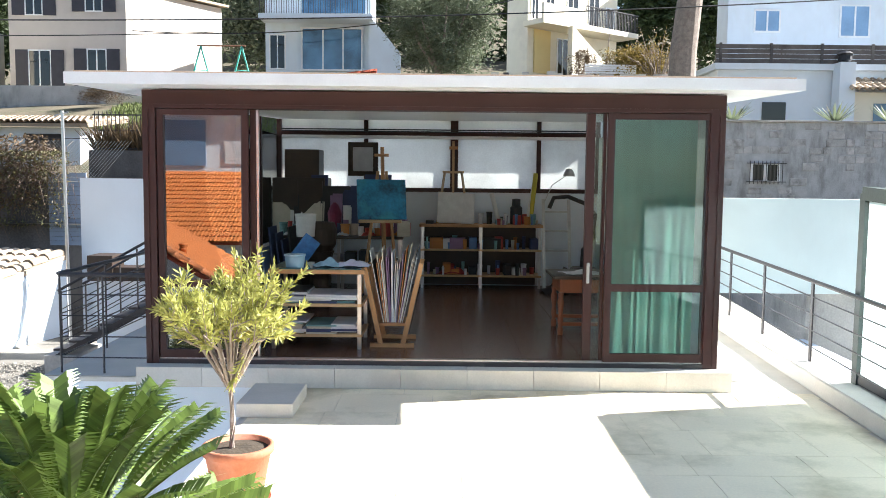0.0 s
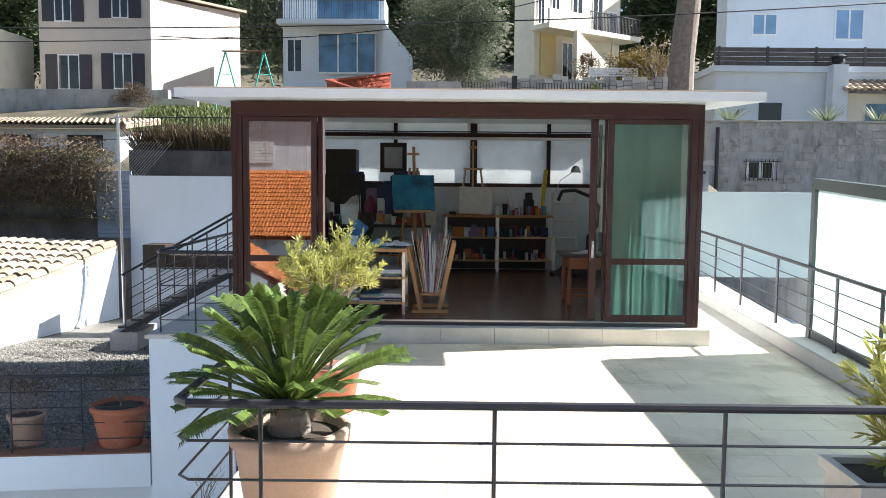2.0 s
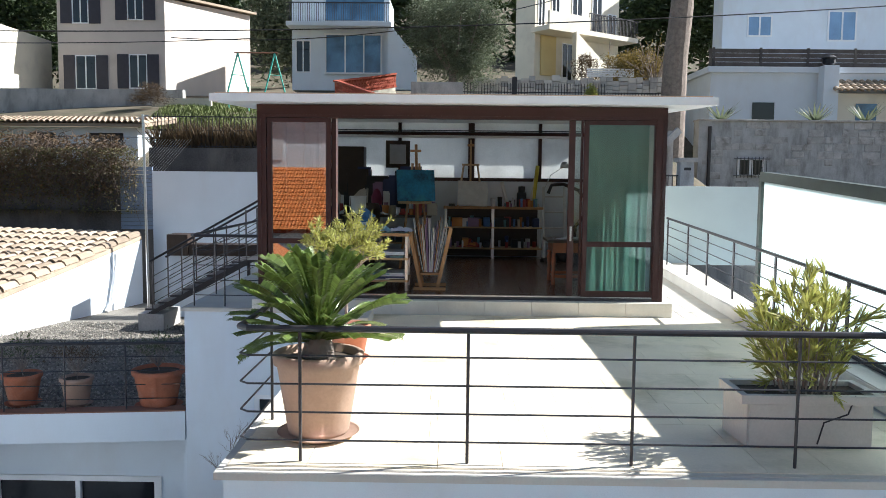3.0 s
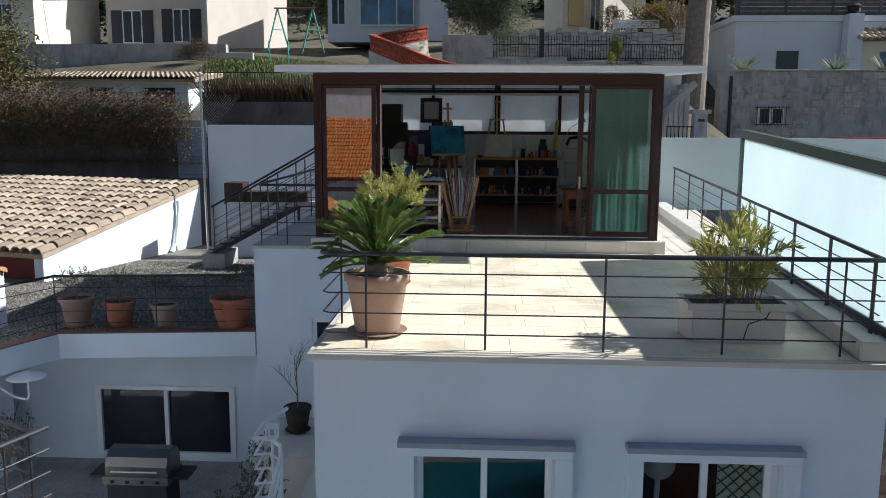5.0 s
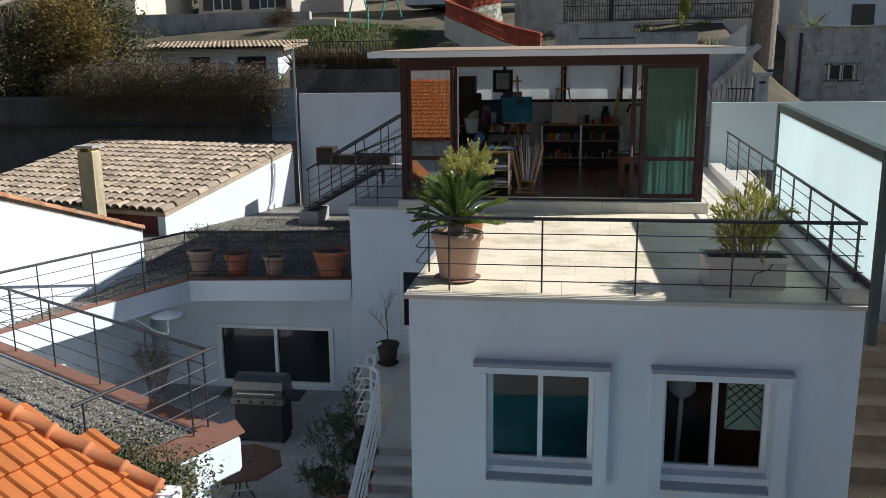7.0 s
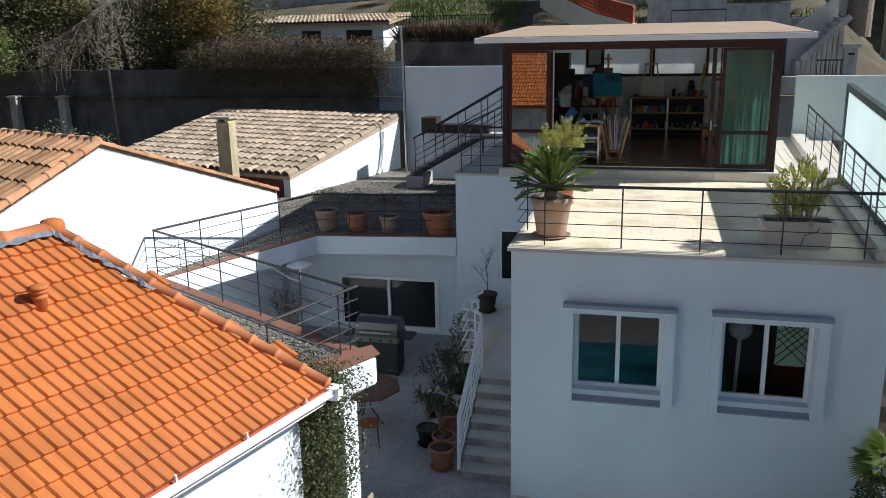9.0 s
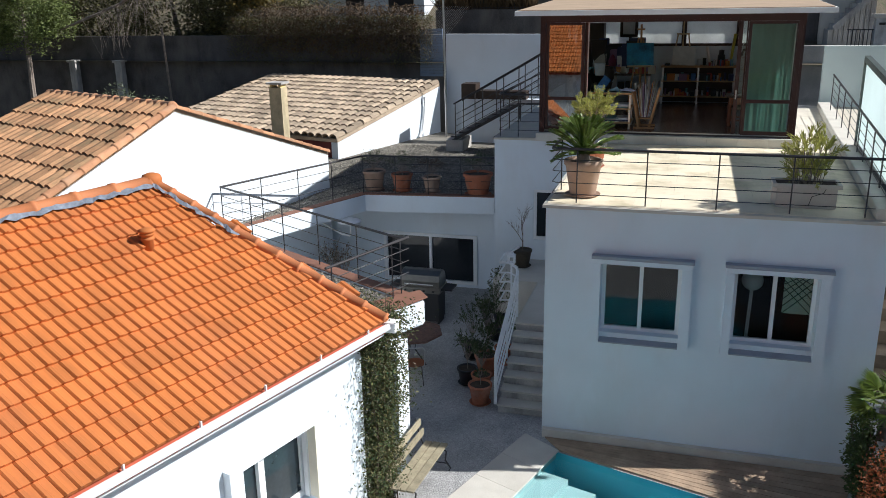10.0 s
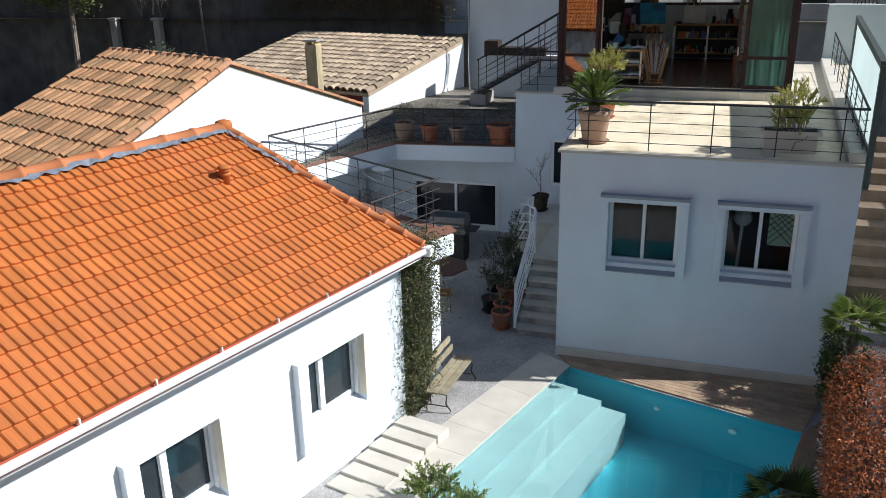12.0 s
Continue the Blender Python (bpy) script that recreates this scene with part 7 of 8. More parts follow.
# dry creepers on the retaining wall
rng = np.random.default_rng(11)
lines = []
for i in range(700):
    x = -14.5 + 7.6 * rng.uniform() ** 0.8
    y = 13.05 + rng.uniform(-0.35, 0.6)
    z = 1.75 + rng.uniform(0, 1.35) * (1 if x < -9 else 0.7)
    a = rng.uniform(0, 6.28)
    L = rng.uniform(0.4, 1.1)
    lines.append([(x, y, z), (x + math.cos(a) * L * 0.5, y + rng.uniform(-0.2, 0.1), z + 0.1), (x + math.cos(a) * L, y - rng.uniform(0.1, 0.5), z - L * rng.uniform(0.3, 1.0))])
creeper = thing("dry_creeper", "mass of dry brown creeper over the retaining wall", "climber", (-10, 13, 1.8))
ob = part("stem", T(*lines, r=0.012, sides=4, r1=0.004), TWIG, creeper)
tagged(ob, kind="stuff")
V, F = leaves([np.array([-14.5 + 7.4 * rng.uniform() ** 0.8, 13.0 + rng.uniform(-0.5, 0.6), 1.7 + rng.uniform(-0.5, 1.3)]) for i in range(5500)], 0.12, 0.5, 12, 0.3)
ob = new("foliage", data_mesh("foliage", [v - np.array((-10, 13, 1.8)) for v in V], F, LEAF_DRY))
ob.parent = creeper
tagged(ob, kind="stuff")
# chain-link fence on the wall
cf = thing("wire_fence", "rusty wire fence on the retaining wall", "fence", (-9, 13.3, 1.85))
for x in np.arange(-14, -6.2, 1.3):
    part("post", T([(x, 13.3, 1.85), (x, 13.3, 3.0)], r=0.025, sides=6), METAL_DARK, cf)
bm = bmesh.new()
for i in range(95):
    for s in (-1, 1):
        x = -14 + i * 0.085
        bar(bm, (x, 13.3, 1.88), (x + s * 0.9, 13.3, 2.9), 0.006, 0.006)
tagged(part("mesh", bm, STEEL, cf, "diamond wire mesh"), kind="stuff")
part("top_wire", T([(-14, 13.3, 2.95), (-6.2, 13.3, 2.95)], r=0.01, sides=5), METAL_DARK, cf)

# white shed with corrugated tile roof
shed = thing("tile_roof_shed", "low white shed with a rippled tile roof", "shed", (-11.3, 18, 2.0))
part("wall", B((-14.2, 18.0, 1.6, -8.5, 20.5, 3.5)), PLASTER, shed)
# dark sheets on the wall paint the shade inside door and window
part("door_opening", B((-12.3, 17.97, 2.2, -11.4, 18.02, 3.3)), SHADE_FILL, shed)
part("window_opening", B((-10.2, 17.97, 2.6, -9.0, 18.02, 3.3)), SHADE_FILL, shed)
tiled(shed, (-14.7, 17.6, 3.62), (-8.1, 17.6, 3.62), (-14.7, 21, 4.0), 34, 7, CANAL_V, CANAL_F, TILE_SAND, TILE_SAND_I, None, jitter=0.05)
part("roof_deck", P([(-14.7, 17.65), (-8.1, 17.65), (-8.1, 21), (-14.7, 21)], [3.5, 3.5, 3.86, 3.86], [3.61, 3.61, 3.98, 3.98]), TILE_SAND, shed)
# black iron fence
ir = thing("iron_fence", "black iron garden fence with upright bars", "fence", (-5.3, 16, 2.6))
for i in range(34):
    x = -7.2 + 0.12 * i
    part("upright", B((x, 16.0, 2.75, x + 0.02, 16.02, 3.85 - 0.06 * (i // 8))), METAL_DARK, ir)
for z in (2.78, 3.3, 3.74):
    part("rail", B((-7.25, 15.99, z, -3.1, 16.03, z + 0.035)), METAL_DARK, ir)
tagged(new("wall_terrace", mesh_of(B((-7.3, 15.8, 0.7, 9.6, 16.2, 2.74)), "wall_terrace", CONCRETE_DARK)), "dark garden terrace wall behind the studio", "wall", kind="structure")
# steel pole
pole = thing("steel_pole", "thin galvanised pole by the annexe roof", "pole", (-5.0, 9.3, LZ))
part("shaft", T([(-4.98, 9.3, LZ - 0.02), (-5.03, 9.3, 3.33)], r=0.035, sides=8), STEEL, pole)
part("head", T([(-5.2, 9.3, 3.22), (-4.9, 9.3, 3.3)], r=0.02, sides=6), STEEL, pole)
bl = thing("blue_shutter_door", "closed blue-grey slatted shutter door", "door", (-6.6, 12.9, 0.2))
for i in range(16):
    part("slat", B((-7.1, 12.93, 0.25 + i * 0.115, -6.15, 12.985, 0.355 + i * 0.115)), mat("blue_grey_shutter", (0.22, 0.28, 0.38), 0.6, 0.08, 3, 0.05, 40), bl)
# concrete garden walls and lawn under the left house
arch = thing("arched_wall", "long grey rendered wall with low arches", "wall", (-14, 26, 4))
part("wall", B((-24, 26, 3.5, -9.5, 26.4, 5.65)), CONCRETE, arch)
# each arch is a dark box, the shade of its recess painted on
for x in (-14.4, -12.4, -10.7):
    part("arch", B((x, 25.96, 4.2, x + 1.3, 26.0, 4.75), bevel=0.0), SHADE_FILL, arch)
tagged(new("wall_low", mesh_of(B((-10.6, 25.2, 4.2, -8.0, 25.4, 5.2)), "wall_low", PLASTER_CREAM)), "low sunlit cream garden wall", "wall", kind="structure")
rng = np.random.default_rng(5)
V, F = [], []
for i in range(7000):
    x, y = rng.uniform(-9.8, -3.4), rng.uniform(21.5, 28)
    z = hill(x, y)
    k = len(V)
    a = rng.uniform(0, 6.28)
    h = rng.uniform(0.06, 0.18)
    V += [(x - 0.03 * math.cos(a), y - 0.03 * math.sin(a), z - 0.05), (x + 0.03 * math.cos(a), y + 0.03 * math.sin(a), z - 0.05), (x + rng.uniform(-0.1, 0.1), y + rng.uniform(-0.1, 0.1), z + h)]
    F.append((k, k + 1, k + 2))
ob = new("lawn_grass", data_mesh("lawn_grass", V, F, GRASS))
tagged(ob, "rough green grass on the terraced lawn", "grass", kind="stuff")
foliage_thing("grass_tuft", "tall yellowish ornamental grass bush", "bush", cloud(1500, (-10.3, 24.3, 5.2), (1.2, 0.6, 0.6), 77, 8), 0.22, LEAF_DRY, (-10.3, 24.3, 4.4), None, 0.08)
# swing frame
sw = thing("swing_frame", "green steel A-frame of a garden swing", "swing", (-6, 25, 5.5))
_gr = mat("swing_green_paint", (0.08, 0.42, 0.33), 0.5, 0.1, 4, 0.02, 40)
for x, dx in ((-6.75, 0.42), (-5.15, 0.45)):
    part("leg", T([(x, 25, 7.15), (x - dx, 24.7, hill(x, 24.7) + 0.6)], r=0.035, sides=6), _gr, sw)
    part("leg", T([(x, 25, 7.15), (x + dx, 25.3, hill(x, 25.3) + 0.6)], r=0.035, sides=6), _gr, sw)
    part("brace", T([(x - dx * 0.6, 24.85, 6.2), (x + dx * 0.6, 25.15, 6.2)], r=0.02, sides=6), _gr, sw)
part("top_bar", T([(-6.9, 25, 7.15), (-5.0, 25, 7.15)], r=0.035, sides=6), mat("swing_rust", (0.2, 0.1, 0.06), 0.7, 0.2, 5, 0.05, 40), sw)
for dx in (-0.42, 0.45):
    part("foot", T([(-6.75 + dx, 25, hill(-6, 25) - 0.1), (-6.75 + dx, 25, 5.7)], r=0.035, sides=6), _gr, sw)
# curved red claustra parapet along the drive
cl = thing("claustra_parapet", "curving red clay lattice parapet along the drive", "parapet", (0, 22, 4.5))
_pth = [(-0.1, 27.5, 5.9), (-1.2, 26.5, 5.6), (-2.0, 24.5, 5.25), (-2.2, 22.8, 5.0), (-1.6, 21.0, 4.7), (-0.5, 19.0, 4.2), (0.8, 17.3, 3.6), (2.2, 16.3, 3.2)]
_fine = []
for a, b in zip(_pth, _pth[1:]):
    for k in range(5):
        _fine.append(Vector(a).lerp(Vector(b), k / 5))
_fine.append(Vector(_pth[-1]))
bm = bmesh.new()
for a, b in zip(_fine, _fine[1:]):
    bar(bm, a + Vector((0, 0, -0.35)), b + Vector((0, 0, -0.35)), 0.18, 0.9)
part("base_wall", bm, PLASTER_CREAM, cl)
bm = bmesh.new()
for a, b in zip(_fine, _fine[1:]):
    bar(bm, a + Vector((0, 0, 0.72)), b + Vector((0, 0, 0.72)), 0.2, 0.08)
    bar(bm, a + Vector((0, 0, 0.13)), b + Vector((0, 0, 0.13)), 0.2, 0.06)
part("coping", bm, RED_CLAY, cl)
bm = bmesh.new()
for a, b in zip(_fine, _fine[1:]):
    for k in range(3):
        p, q = a.lerp(b, k / 3), a.lerp(b, (k + 1) / 3)
        bar(bm, p + Vector((0, 0, 0.16)), q + Vector((0, 0, 0.68)), 0.08, 0.05)
        bar(bm, p + Vector((0, 0, 0.68)), q + Vector((0, 0, 0.16)), 0.08, 0.05)
        bar(bm, p + Vector((0, 0, 0.42)), q + Vector((0, 0, 0.42)), 0.08, 0.05)
tagged(part("lattice", bm, RED_CLAY, cl), kind="stuff")
# stone and iron fence behind the studio
sf = thing("stone_wall_fence", "rubble stone wall with iron railings", "fence", (4.5, 24, 4))
part("pier", B((0.8, 23.9, 3.5, 3.0, 24.3, 5.85)), CONCRETE, sf)
part("base_wall", B((3.0, 24.0, 3.5, 11.5, 24.25, 4.75)), STONE, sf)
for i in range(70):
    x = 3.05 + 0.12 * i
    part("bar", B((x, 24.1, 4.75, x + 0.025, 24.125, 5.85 - (0.35 if x > 9 else 0))), METAL_DARK, sf)
for z in (4.85, 5.45):
    part("rail", B((3.0, 24.09, z, 11.5, 24.135, z + 0.04)), METAL_DARK, sf)
part("post", B((5.05, 23.95, 3.5, 5.25, 24.15, 6.1)), METAL_DARK, sf)
rub = thing("rubble_wall", "rough rubble stone retaining wall on the slope", "wall", (5, 26, 5))
_st = random.Random(8)
x = 3.0
while x < 12:
    z = 4.9
    w = _st.uniform(0.22, 0.4)
    while z < 6.2:
        h = _st.uniform(0.16, 0.28)
        part("stone", B((x + 0.01, 26.0 + _st.uniform(-0.04, 0.04), z + 0.01, x + w - 0.01, 26.3, z + h - 0.01), bevel=0.0), STONE if _st.random() < 0.6 else CONCRETE, rub)
        z += h
    x += w
foliage_thing("bright_conifer", "small bright yellow-green upright conifer", "shrub", cloud(1600, (8.1, 22.8, 5.0), (0.42, 0.4, 0.75), 91, 8), 0.10, LEAF_LIME, (8.1, 22.8, 4.0), T([(8.1, 22.8, 3.9), (8.1, 22.8, 5.0)], r=0.04, sides=6, r1=0.02))
wb = thing("white_bench", "white slatted bench at the roadside", "bench", (9.9, 28, 6.4))
for k in range(4):
    part("slat", B((8.8, 28.0, 6.62 + 0.1 * k, 11.0, 28.04, 6.70 + 0.1 * k)), METAL_WHITE, wb)
for x in (8.95, 10.85):
    part("leg", B((x, 28.0, 5.0, x + 0.06, 28.4, 6.62)), METAL_WHITE, wb)
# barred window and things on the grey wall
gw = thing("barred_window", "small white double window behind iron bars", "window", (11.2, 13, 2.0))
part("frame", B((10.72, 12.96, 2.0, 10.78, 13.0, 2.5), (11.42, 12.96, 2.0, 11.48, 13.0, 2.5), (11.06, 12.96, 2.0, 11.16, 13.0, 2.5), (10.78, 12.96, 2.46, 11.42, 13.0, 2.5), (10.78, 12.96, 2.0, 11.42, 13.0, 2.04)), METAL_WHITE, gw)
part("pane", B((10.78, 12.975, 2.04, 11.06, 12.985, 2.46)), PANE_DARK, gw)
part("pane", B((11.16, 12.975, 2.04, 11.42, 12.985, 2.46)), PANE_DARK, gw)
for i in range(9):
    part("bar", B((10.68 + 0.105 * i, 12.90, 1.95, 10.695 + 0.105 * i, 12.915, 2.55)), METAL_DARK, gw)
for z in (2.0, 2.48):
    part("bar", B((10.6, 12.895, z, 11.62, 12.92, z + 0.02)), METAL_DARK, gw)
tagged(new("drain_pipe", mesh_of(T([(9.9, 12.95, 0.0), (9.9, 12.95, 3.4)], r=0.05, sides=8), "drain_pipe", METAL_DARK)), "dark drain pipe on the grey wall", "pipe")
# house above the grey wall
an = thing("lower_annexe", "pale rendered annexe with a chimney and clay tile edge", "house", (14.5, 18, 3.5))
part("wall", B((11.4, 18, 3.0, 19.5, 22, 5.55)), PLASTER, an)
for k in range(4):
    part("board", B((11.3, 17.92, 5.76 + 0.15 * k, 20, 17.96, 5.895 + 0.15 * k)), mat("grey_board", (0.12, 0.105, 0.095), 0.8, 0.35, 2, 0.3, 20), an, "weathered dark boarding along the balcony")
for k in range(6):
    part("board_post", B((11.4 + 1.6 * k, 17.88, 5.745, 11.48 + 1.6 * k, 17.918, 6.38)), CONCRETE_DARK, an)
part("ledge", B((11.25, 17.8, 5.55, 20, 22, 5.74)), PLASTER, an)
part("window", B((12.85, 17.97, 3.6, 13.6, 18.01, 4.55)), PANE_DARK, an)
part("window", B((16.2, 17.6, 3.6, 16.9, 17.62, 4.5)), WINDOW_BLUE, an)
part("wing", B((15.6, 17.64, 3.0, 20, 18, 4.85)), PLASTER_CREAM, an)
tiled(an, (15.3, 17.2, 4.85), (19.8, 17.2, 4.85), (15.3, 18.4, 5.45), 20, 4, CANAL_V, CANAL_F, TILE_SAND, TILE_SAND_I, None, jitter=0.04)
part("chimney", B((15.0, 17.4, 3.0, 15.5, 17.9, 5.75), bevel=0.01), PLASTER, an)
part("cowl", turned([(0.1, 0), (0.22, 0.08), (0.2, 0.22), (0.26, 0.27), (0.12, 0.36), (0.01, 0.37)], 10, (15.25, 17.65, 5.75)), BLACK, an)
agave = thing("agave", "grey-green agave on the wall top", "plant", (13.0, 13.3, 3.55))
_av, _af = [], []
for i in range(22):
    a = i * 2.4
    d = Vector((math.cos(a), math.sin(a), 0.5 + 0.6 * (i % 4) / 3)).normalized()
    s = Vector((-math.sin(a), math.cos(a), 0)) * 0.04
    k = len(_av)
    _av += [s, -s, d * 0.45 - s * 0.7, d * 0.45 + s * 0.7, d * 0.75]
    _af += [(k, k + 1, k + 2, k + 3), (k + 3, k + 2, k + 4)]
ob = new("leaves", data_mesh("leaves", _av, _af, LEAF_OLIVE))
ob.parent = agave
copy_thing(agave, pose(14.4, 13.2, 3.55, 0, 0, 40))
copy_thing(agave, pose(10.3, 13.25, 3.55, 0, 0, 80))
car = thing("parked_car", "dark red parked car behind the pale wall", "car", (13, 9.5, 0.3))
_cp = mat("red_paint", (0.30, 0.02, 0.03), 0.35, 0.1, 3, 0, 30)
part("body", B((11.4, 8.9, 0.5, 15.4, 10.6, 1.15), bevel=0.12), _cp, car)
part("cabin", P([(12.0, 9.0), (14.8, 9.0), (14.8, 10.5), (12.0, 10.5)], 1.15, 1.72, 0.2), _cp, car)
for x in (12.1, 14.5):
    part("wheel", T([(x, 8.88, 0.6), (x, 9.08, 0.6)], r=0.32, sides=18), BLACK, car)
    part("wheel", T([(x, 10.42, 0.6), (x, 10.62, 0.6)], r=0.32, sides=18), BLACK, car)
tagged(new("parking_slab", mesh_of(B((9.7, 7.6, GZ, 40, 13, 0.28)), "parking_slab", CONCRETE)), "concrete parking area behind the pale wall", "pavement", kind="structure")
# details of the far houses
for i, (z, x0, x1) in enumerate(((9.45, -4.35, -1.3),)):
    part("glass_front", B((x0, 33.9, 7.4, x1, 33.98, z)), WINDOW_BLUE, glassy, "large window with a blue reflection painted in")
    for x in (x0, x0 + 1.05, x1 - 1.0, x1 - 0.06):
        part("mullion", B((x, 33.84, 7.4, x + 0.07, 33.895, z)), METAL_WHITE, glassy)
for z in (7.36, 9.42):
    part("transom", B((-4.4, 33.82, z, -1.25, 33.9, z + 0.09)), METAL_WHITE, glassy)
part("door_leaf", B((-2.1, 33.86, 7.4, -1.5, 33.895, 9.4)), WINDOW_BLUE, glassy)
part("glass_front", B((-4.3, 33.9, 10.2, -1.2, 33.98, 12.2)), WINDOW_BLUE, glassy, "large window with a blue reflection painted in")
part("balcony_slab", B((-6.2, 32.6, 9.7, -0.7, 34, 9.92)), PLASTER, glassy)
for i in range(46):
    x = -6.15 + 0.118 * i
    part("baluster", B((x, 32.62, 9.92, x + 0.025, 32.645, 10.85)), METAL_DARK, glassy)
part("balcony_rail", B((-6.2, 32.6, 10.85, -0.75, 32.67, 10.9)), METAL_DARK, glassy)
part("outside_stair", P([(-0.9, 33.2), (0.6, 33.2), (0.6, 34), (-0.9, 34)], 6.5, [10.0, 8.2, 8.2, 10.0]), PLASTER, glassy)
part("balcony_slab", B((5.2, 34.6, 9.55, 12.2, 36, 9.8)), PLASTER_CREAM, yellow)
part("balcony_wall", B((5.2, 34.6, 9.8, 8.2, 34.75, 10.5)), PLASTER_CREAM, yellow)
for i in range(34):
    x = 8.2 + 0.118 * i
    part("baluster", B((x, 34.62, 9.8, x + 0.03, 34.65, 10.7)), METAL_DARK, yellow)
part("balcony_rail", B((8.2, 34.6, 10.7, 12.2, 34.67, 10.75)), METAL_DARK, yellow)
part("loggia", B((5.9, 35.9, 7.4, 7.0, 35.99, 9.5)), PLASTER_YELLOW, yellow)
part("loggia_opening", B((8.6, 35.93, 7.4, 9.6, 35.99, 9.3)), PLASTER_YELLOW, yellow)
part("stair_wall", P([(7.0, 34.4), (9.6, 34.4), (9.6, 34.7), (7.0, 34.7)], 6.5, [9.6, 7.9, 7.9, 9.6]), PLASTER_CREAM, yellow)
part("roof", P([(-12.2, 31.7), (-9.0, 38.0), (-13.5, 41.4), (-17, 40.4)], [11.0, 11.25, 11.6, 11.6], [11.12, 11.37, 11.75, 11.75]), TILE_SAND, beige)
part("roof", P([(-18.2, 31.6), (-12.1, 31.6), (-12.1, 35.3), (-18.2, 35.3)], 12.5, 12.75), TILE_SAND, beige)
part("roof", P([(5.2, 35.4), (12.4, 35.4), (12.4, 38.0), (5.2, 38.0)], 13.5, 13.75), TILE_SAND, yellow)
far_left = villa("cream_corner_house", "cream house with a glass-block window", -24.5, -19.2, 27, 4, 9, 7, PLASTER_CREAM, [(-21.2, -20.3, 6.6, 7.6, 0)])
yellow.rotation_euler = (0, 0, radians(38))
yellow.location = (yellow.location.x + 0.2, yellow.location.y - 0.6, yellow.location.z)
# walled stair and gate pier behind the studio
ramp = thing("garden_stair", "stone garden stair climbing between low walls", "stairs", (8.6, 14, 1.5))
part("parapet", Q(((8.0, 14.0, 1.95), (9.42, 14.0, 3.35), 0.2, 0.2)), CONCRETE, ramp, "pale sloping parapet of the stair")
for i in range(9):
    part("step", B((7.85 + 0.16 * i, 14.2, 0.6, 8.03 + 0.16 * i, 15.4, 1.9 + 0.18 * i)), CONCRETE, ramp)
part("side_wall", P([(7.7, 15.45), (9.3, 15.45), (9.3, 15.75), (7.7, 15.75)], 0.6, [2.9, 4.1, 4.1, 2.9]), STONE, ramp, "sunlit rough stone side wall")
pier = thing("gate_pier", "pale rendered gate pier with a flat cap and letter slot", "pier", (9.2, 12.2, 0.2))
part("shaft", B((8.98, 12.1, 0.0, 9.36, 12.5, 2.35)), CONCRETE_BLUE, pier)
part("cap", B((8.9, 12.02, 2.35, 9.44, 12.58, 2.47), bevel=0.01), CONCRETE, pier)
part("letter_slot", B((9.08, 12.08, 2.12, 9.27, 12.098, 2.2)), BLACK, pier)
gate = thing("iron_gate", "narrow dark iron gate beside the pier", "gate", (8.6, 12.3, 0.3))
for i in range(7):
    part("upright", B((8.2 + 0.12 * i, 12.28, 0.28, 8.225 + 0.12 * i, 12.305, 2.0)), METAL_DARK, gate)
for z in (0.4, 1.95):
    part("rail", B((8.17, 12.27, z, 8.97, 12.31, z + 0.04)), METAL_DARK, gate)
# stepped concrete wall above the studio
gwall = tagged(thing("wall_garden", "stained concrete garden wall stepping down the slope", "wall", (6, 17, 1)), kind="structure")
for x0, x1, z in ((2.7, 5.6, 4.3), (5.6, 7.9, 3.9), (7.9, 9.5, 3.35)):
    part("panel", B((x0, 16.9, 0.7, x1, 17.15, z)), CONCRETE_BLUE, gwall)
    part("coping", B((x0 - 0.01, 16.86, z + 0.001, x1 - 0.01, 17.19, z + 0.06)), CONCRETE, gwall)
part("handrail", T([(3.6, 16.6, 3.2), (3.6, 16.6, 3.75), (5.6, 16.6, 3.75), (5.6, 16.6, 3.2)], r=0.03, sides=6), METAL_DARK, gwall)
# hanging creepers and a bare bough over the retaining wall
rng = np.random.default_rng(17)
lines = []
for i in range(420):
    x = -15.5 + 9.0 * rng.uniform()
    z = 2.0 + rng.uniform(-0.2, 0.9)
    L = rng.uniform(0.5, 1.7) * (1.0 if x > -11 else 0.7)
    y = 12.95 - rng.uniform(0.02, 0.2)
    lines.append([(x, 13.2, z), (x + rng.normal() * 0.1, y, z - 0.15), (x + rng.normal() * 0.2, y - 0.03, z - L * 0.6), (x + rng.normal() * 0.3, y - 0.03, z - L)])
tagged(part("runner", T(*lines, r=0.009, sides=4, r1=0.003), TWIG, creeper), kind="stuff")
V, F = leaves([np.array([-15.5 + 9.0 * rng.uniform(), 12.85 - rng.uniform(0, 0.3), 2.6 - 1.9 * rng.uniform() ** 1.6]) for i in range(7000)], 0.075, 0.5, 13, 0.5)
ob = new("dead_leaf_mass", data_mesh("dead_leaf_mass", [v - np.array((-10, 13, 1.8)) for v in V], F, LEAF_VINE))
ob.parent = creeper
tagged(ob, kind="stuff")
bough = thing("bare_bough", "long bare grey bough with hanging dry shoots", "branch", (-15.0, 11.5, 2.0))
_bp = [(-22.8, 11.5, 2.2), (-21.1, 11.5, 2.75), (-19.7, 11.5, 3.2), (-18.3, 11.6, 4.0), (-17.4, 12.2, 4.8), (-16.6, 14.2, 5.6)]
part("limb", T(_bp, r=0.05, sides=7, r1=0.10), BARK, bough)
lines = []
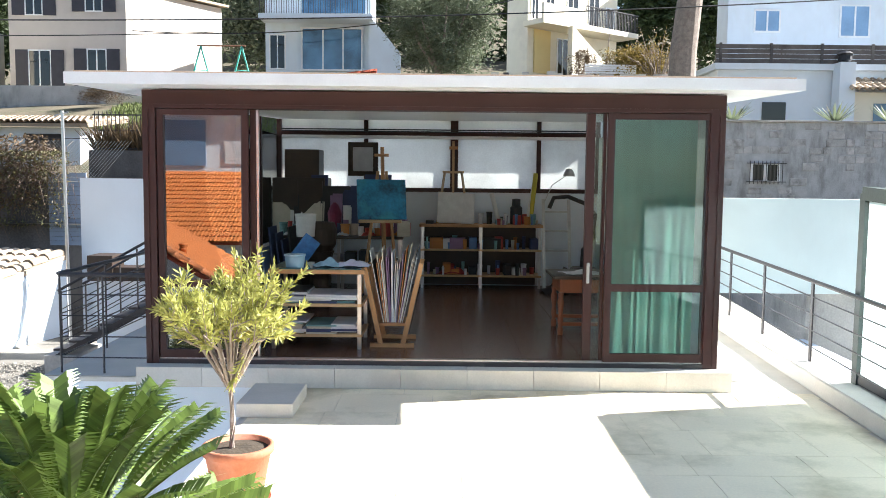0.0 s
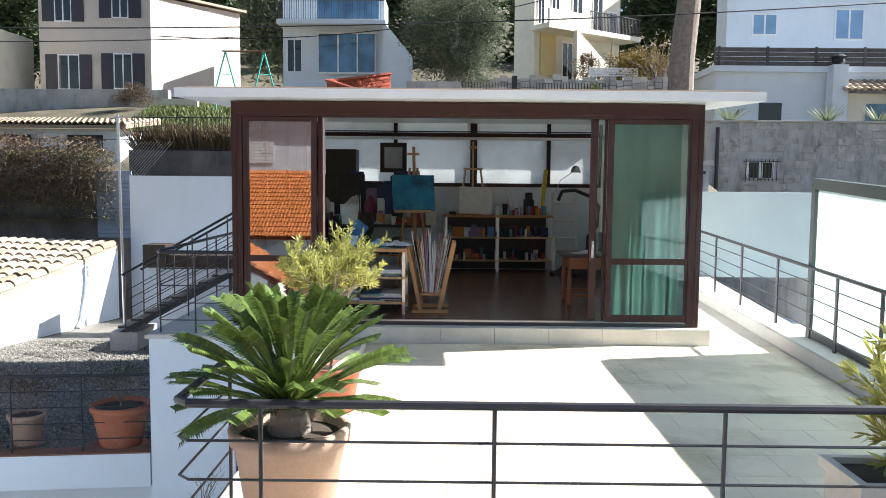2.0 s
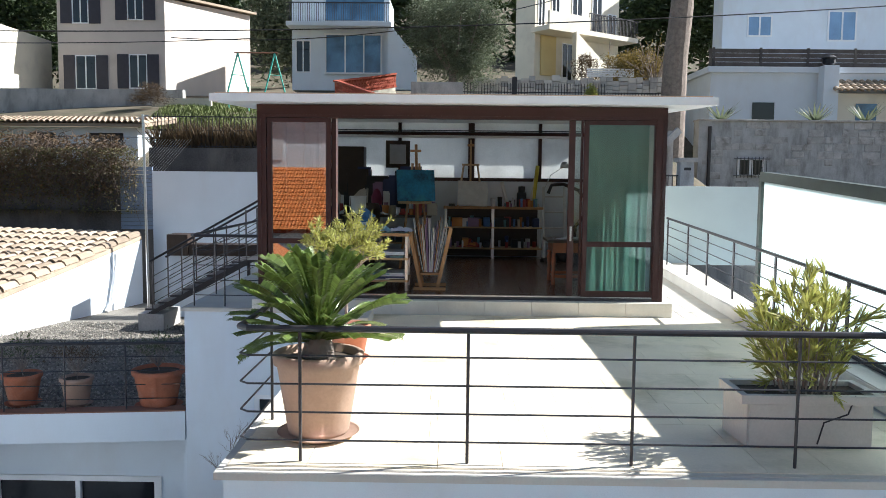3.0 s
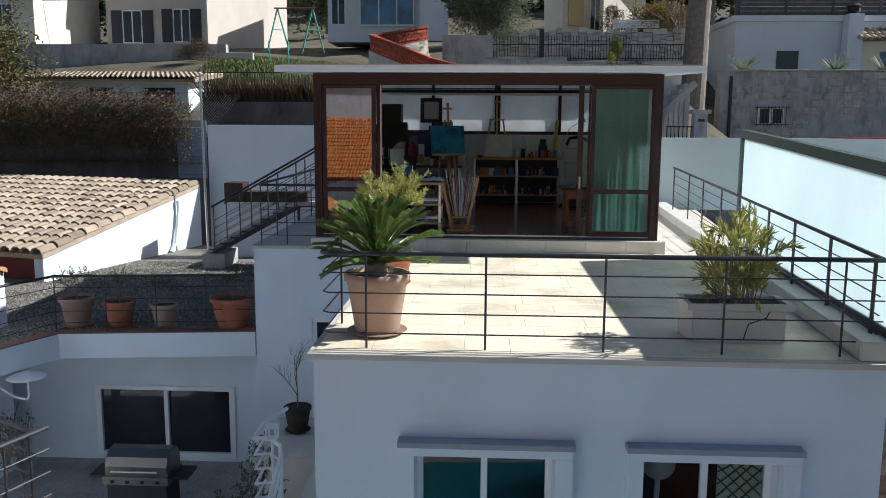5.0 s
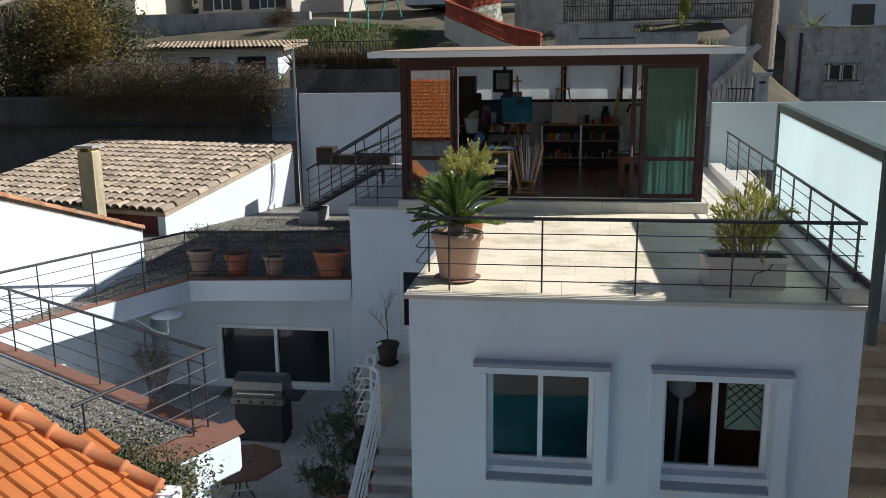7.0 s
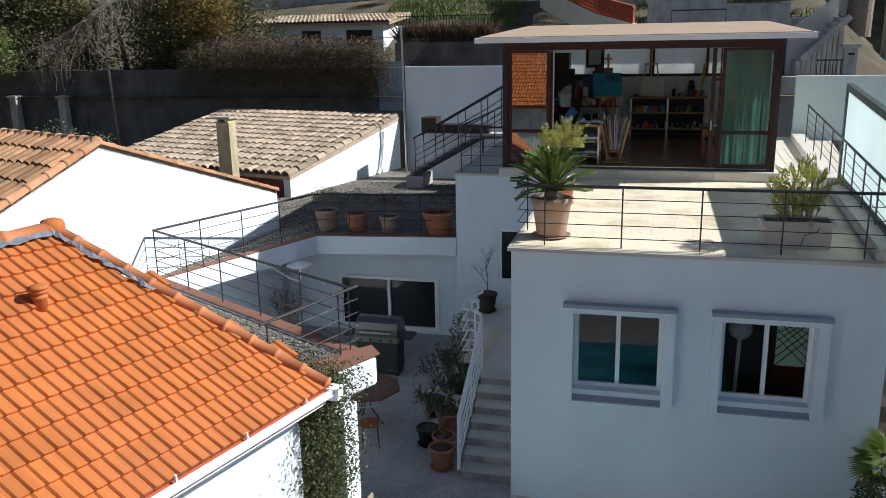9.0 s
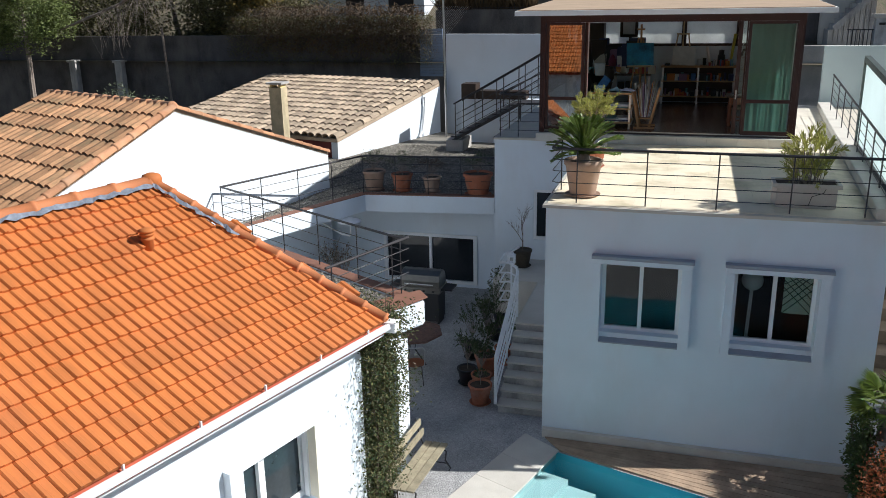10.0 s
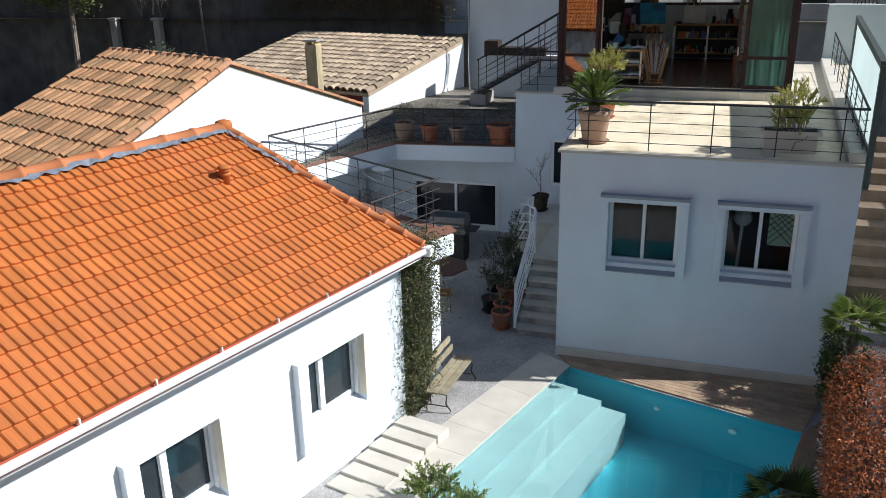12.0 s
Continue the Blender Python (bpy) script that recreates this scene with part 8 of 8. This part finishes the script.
for i in range(150):
    f = rng.uniform(0.25, 1.0) * (len(_bp) - 1)
    k = min(int(f), len(_bp) - 2)
    p = Vector(_bp[k]).lerp(Vector(_bp[k + 1]), f - k)
    L = rng.uniform(0.5, 2.0)
    lines.append([tuple(p), tuple(p + Vector((rng.normal() * 0.2, rng.normal() * 0.2, -0.1 * L))), tuple(p + Vector((rng.normal() * 0.3, rng.normal() * 0.3, -L)))])
tagged(part("shoot", T(*lines, r=0.012, sides=4, r1=0.004), BARK, bough), kind="stuff")
foliage_thing("yellowing_tree", "half-bare tree with yellowing leaves above the wall", "tree", cloud(5200, (-15.0, 13.6, 4.2), (2.2, 1.2, 2.0), 61, 22, 0.2), 0.13, LEAF_AUTUMN, (-15.2, 15, 0.8), T([(-15.2, 15, 0.8), (-15.3, 15, 4.0)], [(-15.2, 15, 2.2), (-16.3, 15, 5.0)], [(-15.2, 15, 2.6), (-14.2, 15, 5.2)], r=0.12, sides=6, r1=0.03), 0.5, 61)
# overhead wires
for i, (a, b, s) in enumerate((((-30, 20, 7.35), (30, 24, 9.9), 0.9), ((-30, 24, 7.6), (-7.9, 32, 8.9), 0.3), ((-12, 31.9, 8.9), (9, 33, 11.5), 0.9))):
    pts = [Vector(a).lerp(Vector(b), t) - Vector((0, 0, s * 4 * t * (1 - t))) for t in np.linspace(0, 1, 24)]
    tagged(new("overhead_wire", mesh_of(T(pts, r=0.024, sides=5), "overhead_wire", BLACK)), "black overhead cable hung across the gardens", "cable", group="overhead wires")

# the house behind the viewpoint, mirrored in the studio's sliding door
back = thing("back_house", "pale house with an orange tiled roof mirrored in the studio glass", "house", (-7, -27, GZ))
part("wall", B((-15, -27.6, GZ, 1.2, -22.0, -0.35)), PLASTER, back)
tiled(back, (-15.4, -21.6, -0.3), (1.6, -21.6, -0.3), (-15.4, -27.0, 2.25), 60, 16, PAN_V, PAN_F, TILE_ORANGE, TILE_ORANGE_I, None)
part("roof_deck", P([(-15.4, -21.7), (1.6, -21.7), (1.6, -27.0), (-15.4, -27.0)], [-0.42, -0.42, 2.1, 2.1], [-0.3, -0.3, 2.22, 2.22]), RED_CLAY, back)
part("upper_wall", B((-15, -34, GZ, 1.2, -27.0, 5.2)), PLASTER, back)
for i in range(14):
    part("louvre", B((-6.4, -26.99, 2.6 + 0.14 * i, -5.2, -26.95, 2.71 + 0.14 * i)), METAL_WHITE, back)
part("upper_window", B((-9.5, -26.98, 2.5, -7.2, -26.95, 4.4)), PANE_PAINTED_SKY, back)
part("roof", P([(-15.4, -26.5), (1.6, -26.5), (1.6, -34.5), (-15.4, -34.5)], 5.2, 5.4), TILE_ORANGE_I, back)

# dry stacked chairs, ladder and bare shrubs before the cream villa
branch_tree("bare_shrub", "bare tangled pale shrub before the cream villa", (12.0, 28.2, 5.2), 1.5, 3.2, 26, LEAF_AUTUMN, 0.10, 14, 81, trunk_h=0.8, r0=0.06)
branch_tree("bare_shrub", "reddish twiggy shrub before the cream villa", (9.6, 29.0, 5.4), 0.9, 2.0, 26, LEAF_DRY, 0.09, 16, 82, trunk_h=0.3, r0=0.04)

# weathered blocks showing through the render of the grey wall
grey_wall = bpy.data.objects["wall_grey"]
_r = random.Random(44)
_blocks = [mesh_of(B((0.0, -0.02, 0.0, w, 0.02, h), bevel=0.018), "block", STONE_RUBBLE) for w, h in ((0.34, 0.16), (0.44, 0.2), (0.22, 0.18), (0.5, 0.19))]
_bw = (0.34, 0.44, 0.22, 0.5)
for k in range(11):
    x, z = 9.62 + _r.uniform(0, 0.2), 1.30 + 0.205 * k
    while x < 16.6:
        i = _r.randrange(4)
        if not (10.45 < x + _bw[i] and x < 11.75 and 1.75 < z < 2.7) and not (x > 11.9 and z < 2.3) and _r.random() < 0.5:
            ob = new("block", _blocks[i])
            ob.parent = grey_wall
            ob.matrix_basis = pose(x, 13.002 + _r.uniform(-0.008, 0.012), z + _r.uniform(-0.02, 0.02), 0, _r.uniform(-3, 3), 0)
        x += _bw[i] + 0.012
part("coping", B((9.58, 12.92, 3.551, 20.0, 13.55, 3.60), bevel=0.01), CONCRETE, grey_wall)

# weeds and dry stalks on the slope behind the shed and through the iron fence
rng = np.random.default_rng(23)
for name, label, box4, n, hgt, m in (("weeds", "patchy green weeds on the garden slope", (-9.5, -3.2, 21.0, 25.0), 3500, 0.16, GRASS), ("dry_stalks", "dry brown stalks along the iron fence", (-7.2, -3.1, 16.04, 16.18), 1500, 0.85, LEAF_DRY),
                             ("weeds", "rough grass on the slope behind the studio", (-2.0, 9.5, 17.4, 24.0), 4500, 0.30, GRASS)):
    V, F = [], []
    for i in range(n):
        x, y = rng.uniform(box4[0], box4[1]), rng.uniform(box4[2], box4[3])
        if m is GRASS and math.sin(x * 1.3) + math.cos(y * 1.7 + x) < -0.5:
            continue
        z, a, h = hill(x, y) if m is GRASS else 2.72, rng.uniform(0, 6.28), hgt * rng.uniform(0.4, 1.2)
        k, w = len(V), 0.035
        V += [(x - w * math.cos(a), y - w * math.sin(a), z - 0.05), (x + w * math.cos(a), y + w * math.sin(a), z - 0.05), (x + rng.normal() * h * 0.4, y + rng.normal() * h * 0.4, z + h)]
        F.append((k, k + 1, k + 2))
    tagged(new(name, data_mesh(name, V, F, m)), label, "grass", kind="stuff")

# sunlit tree, gate posts and a leaning stake at the far garden edge
foliage_thing("sunlit_tree", "pale green leafy tree above the dark wall", "tree", cloud(15000, (-24.6, 11.4, 2.9), (2.9, 1.5, 2.3), 66, 26, 0.2), 0.14, mat("fresh_green_leaf", (0.16, 0.20, 0.06), 0.55, 0.25, 2, 0, 30, island=True, rand=0.45, translucent=0.3), (-25, 11.6, -3.0), T([(-25, 11.6, -3.2), (-24.8, 11.6, 1.0), (-24.6, 11.4, 3.0)], r=0.16, sides=7, r1=0.06), 0.4, 66)
_gp = thing("gate_post", "pale rendered gate post before the dark wall", "post", (-23.3, 12.6, GZ), group="far gate posts")
part("shaft", B((-0.16, -0.16, 0.0, 0.16, 0.16, 4.9), bevel=0.01), CONCRETE, _gp, local=True)
part("cap", B((-0.22, -0.22, 4.901, 0.22, 0.22, 5.0), bevel=0.01), CONCRETE, _gp, local=True)
copy_thing(_gp, pose(-20.9, 12.6, GZ))
tagged(new("garden_stake", mesh_of(T([(-18.2, 12.4, GZ), (-18.5, 12.5, 2.2)], r=0.05, sides=7), "garden_stake", BARK)), "thin leaning wooden stake against the wall", "stake")

# lane houses and grey wall, enlarged and set back to fit the camera's view
VIEW_PIVOT = Vector((2.65, -10.0, 1.9))
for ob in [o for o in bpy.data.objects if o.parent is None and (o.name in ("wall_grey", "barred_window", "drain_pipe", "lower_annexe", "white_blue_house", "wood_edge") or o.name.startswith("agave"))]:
    ob.location = VIEW_PIVOT + (ob.location - VIEW_PIVOT) * 1.5
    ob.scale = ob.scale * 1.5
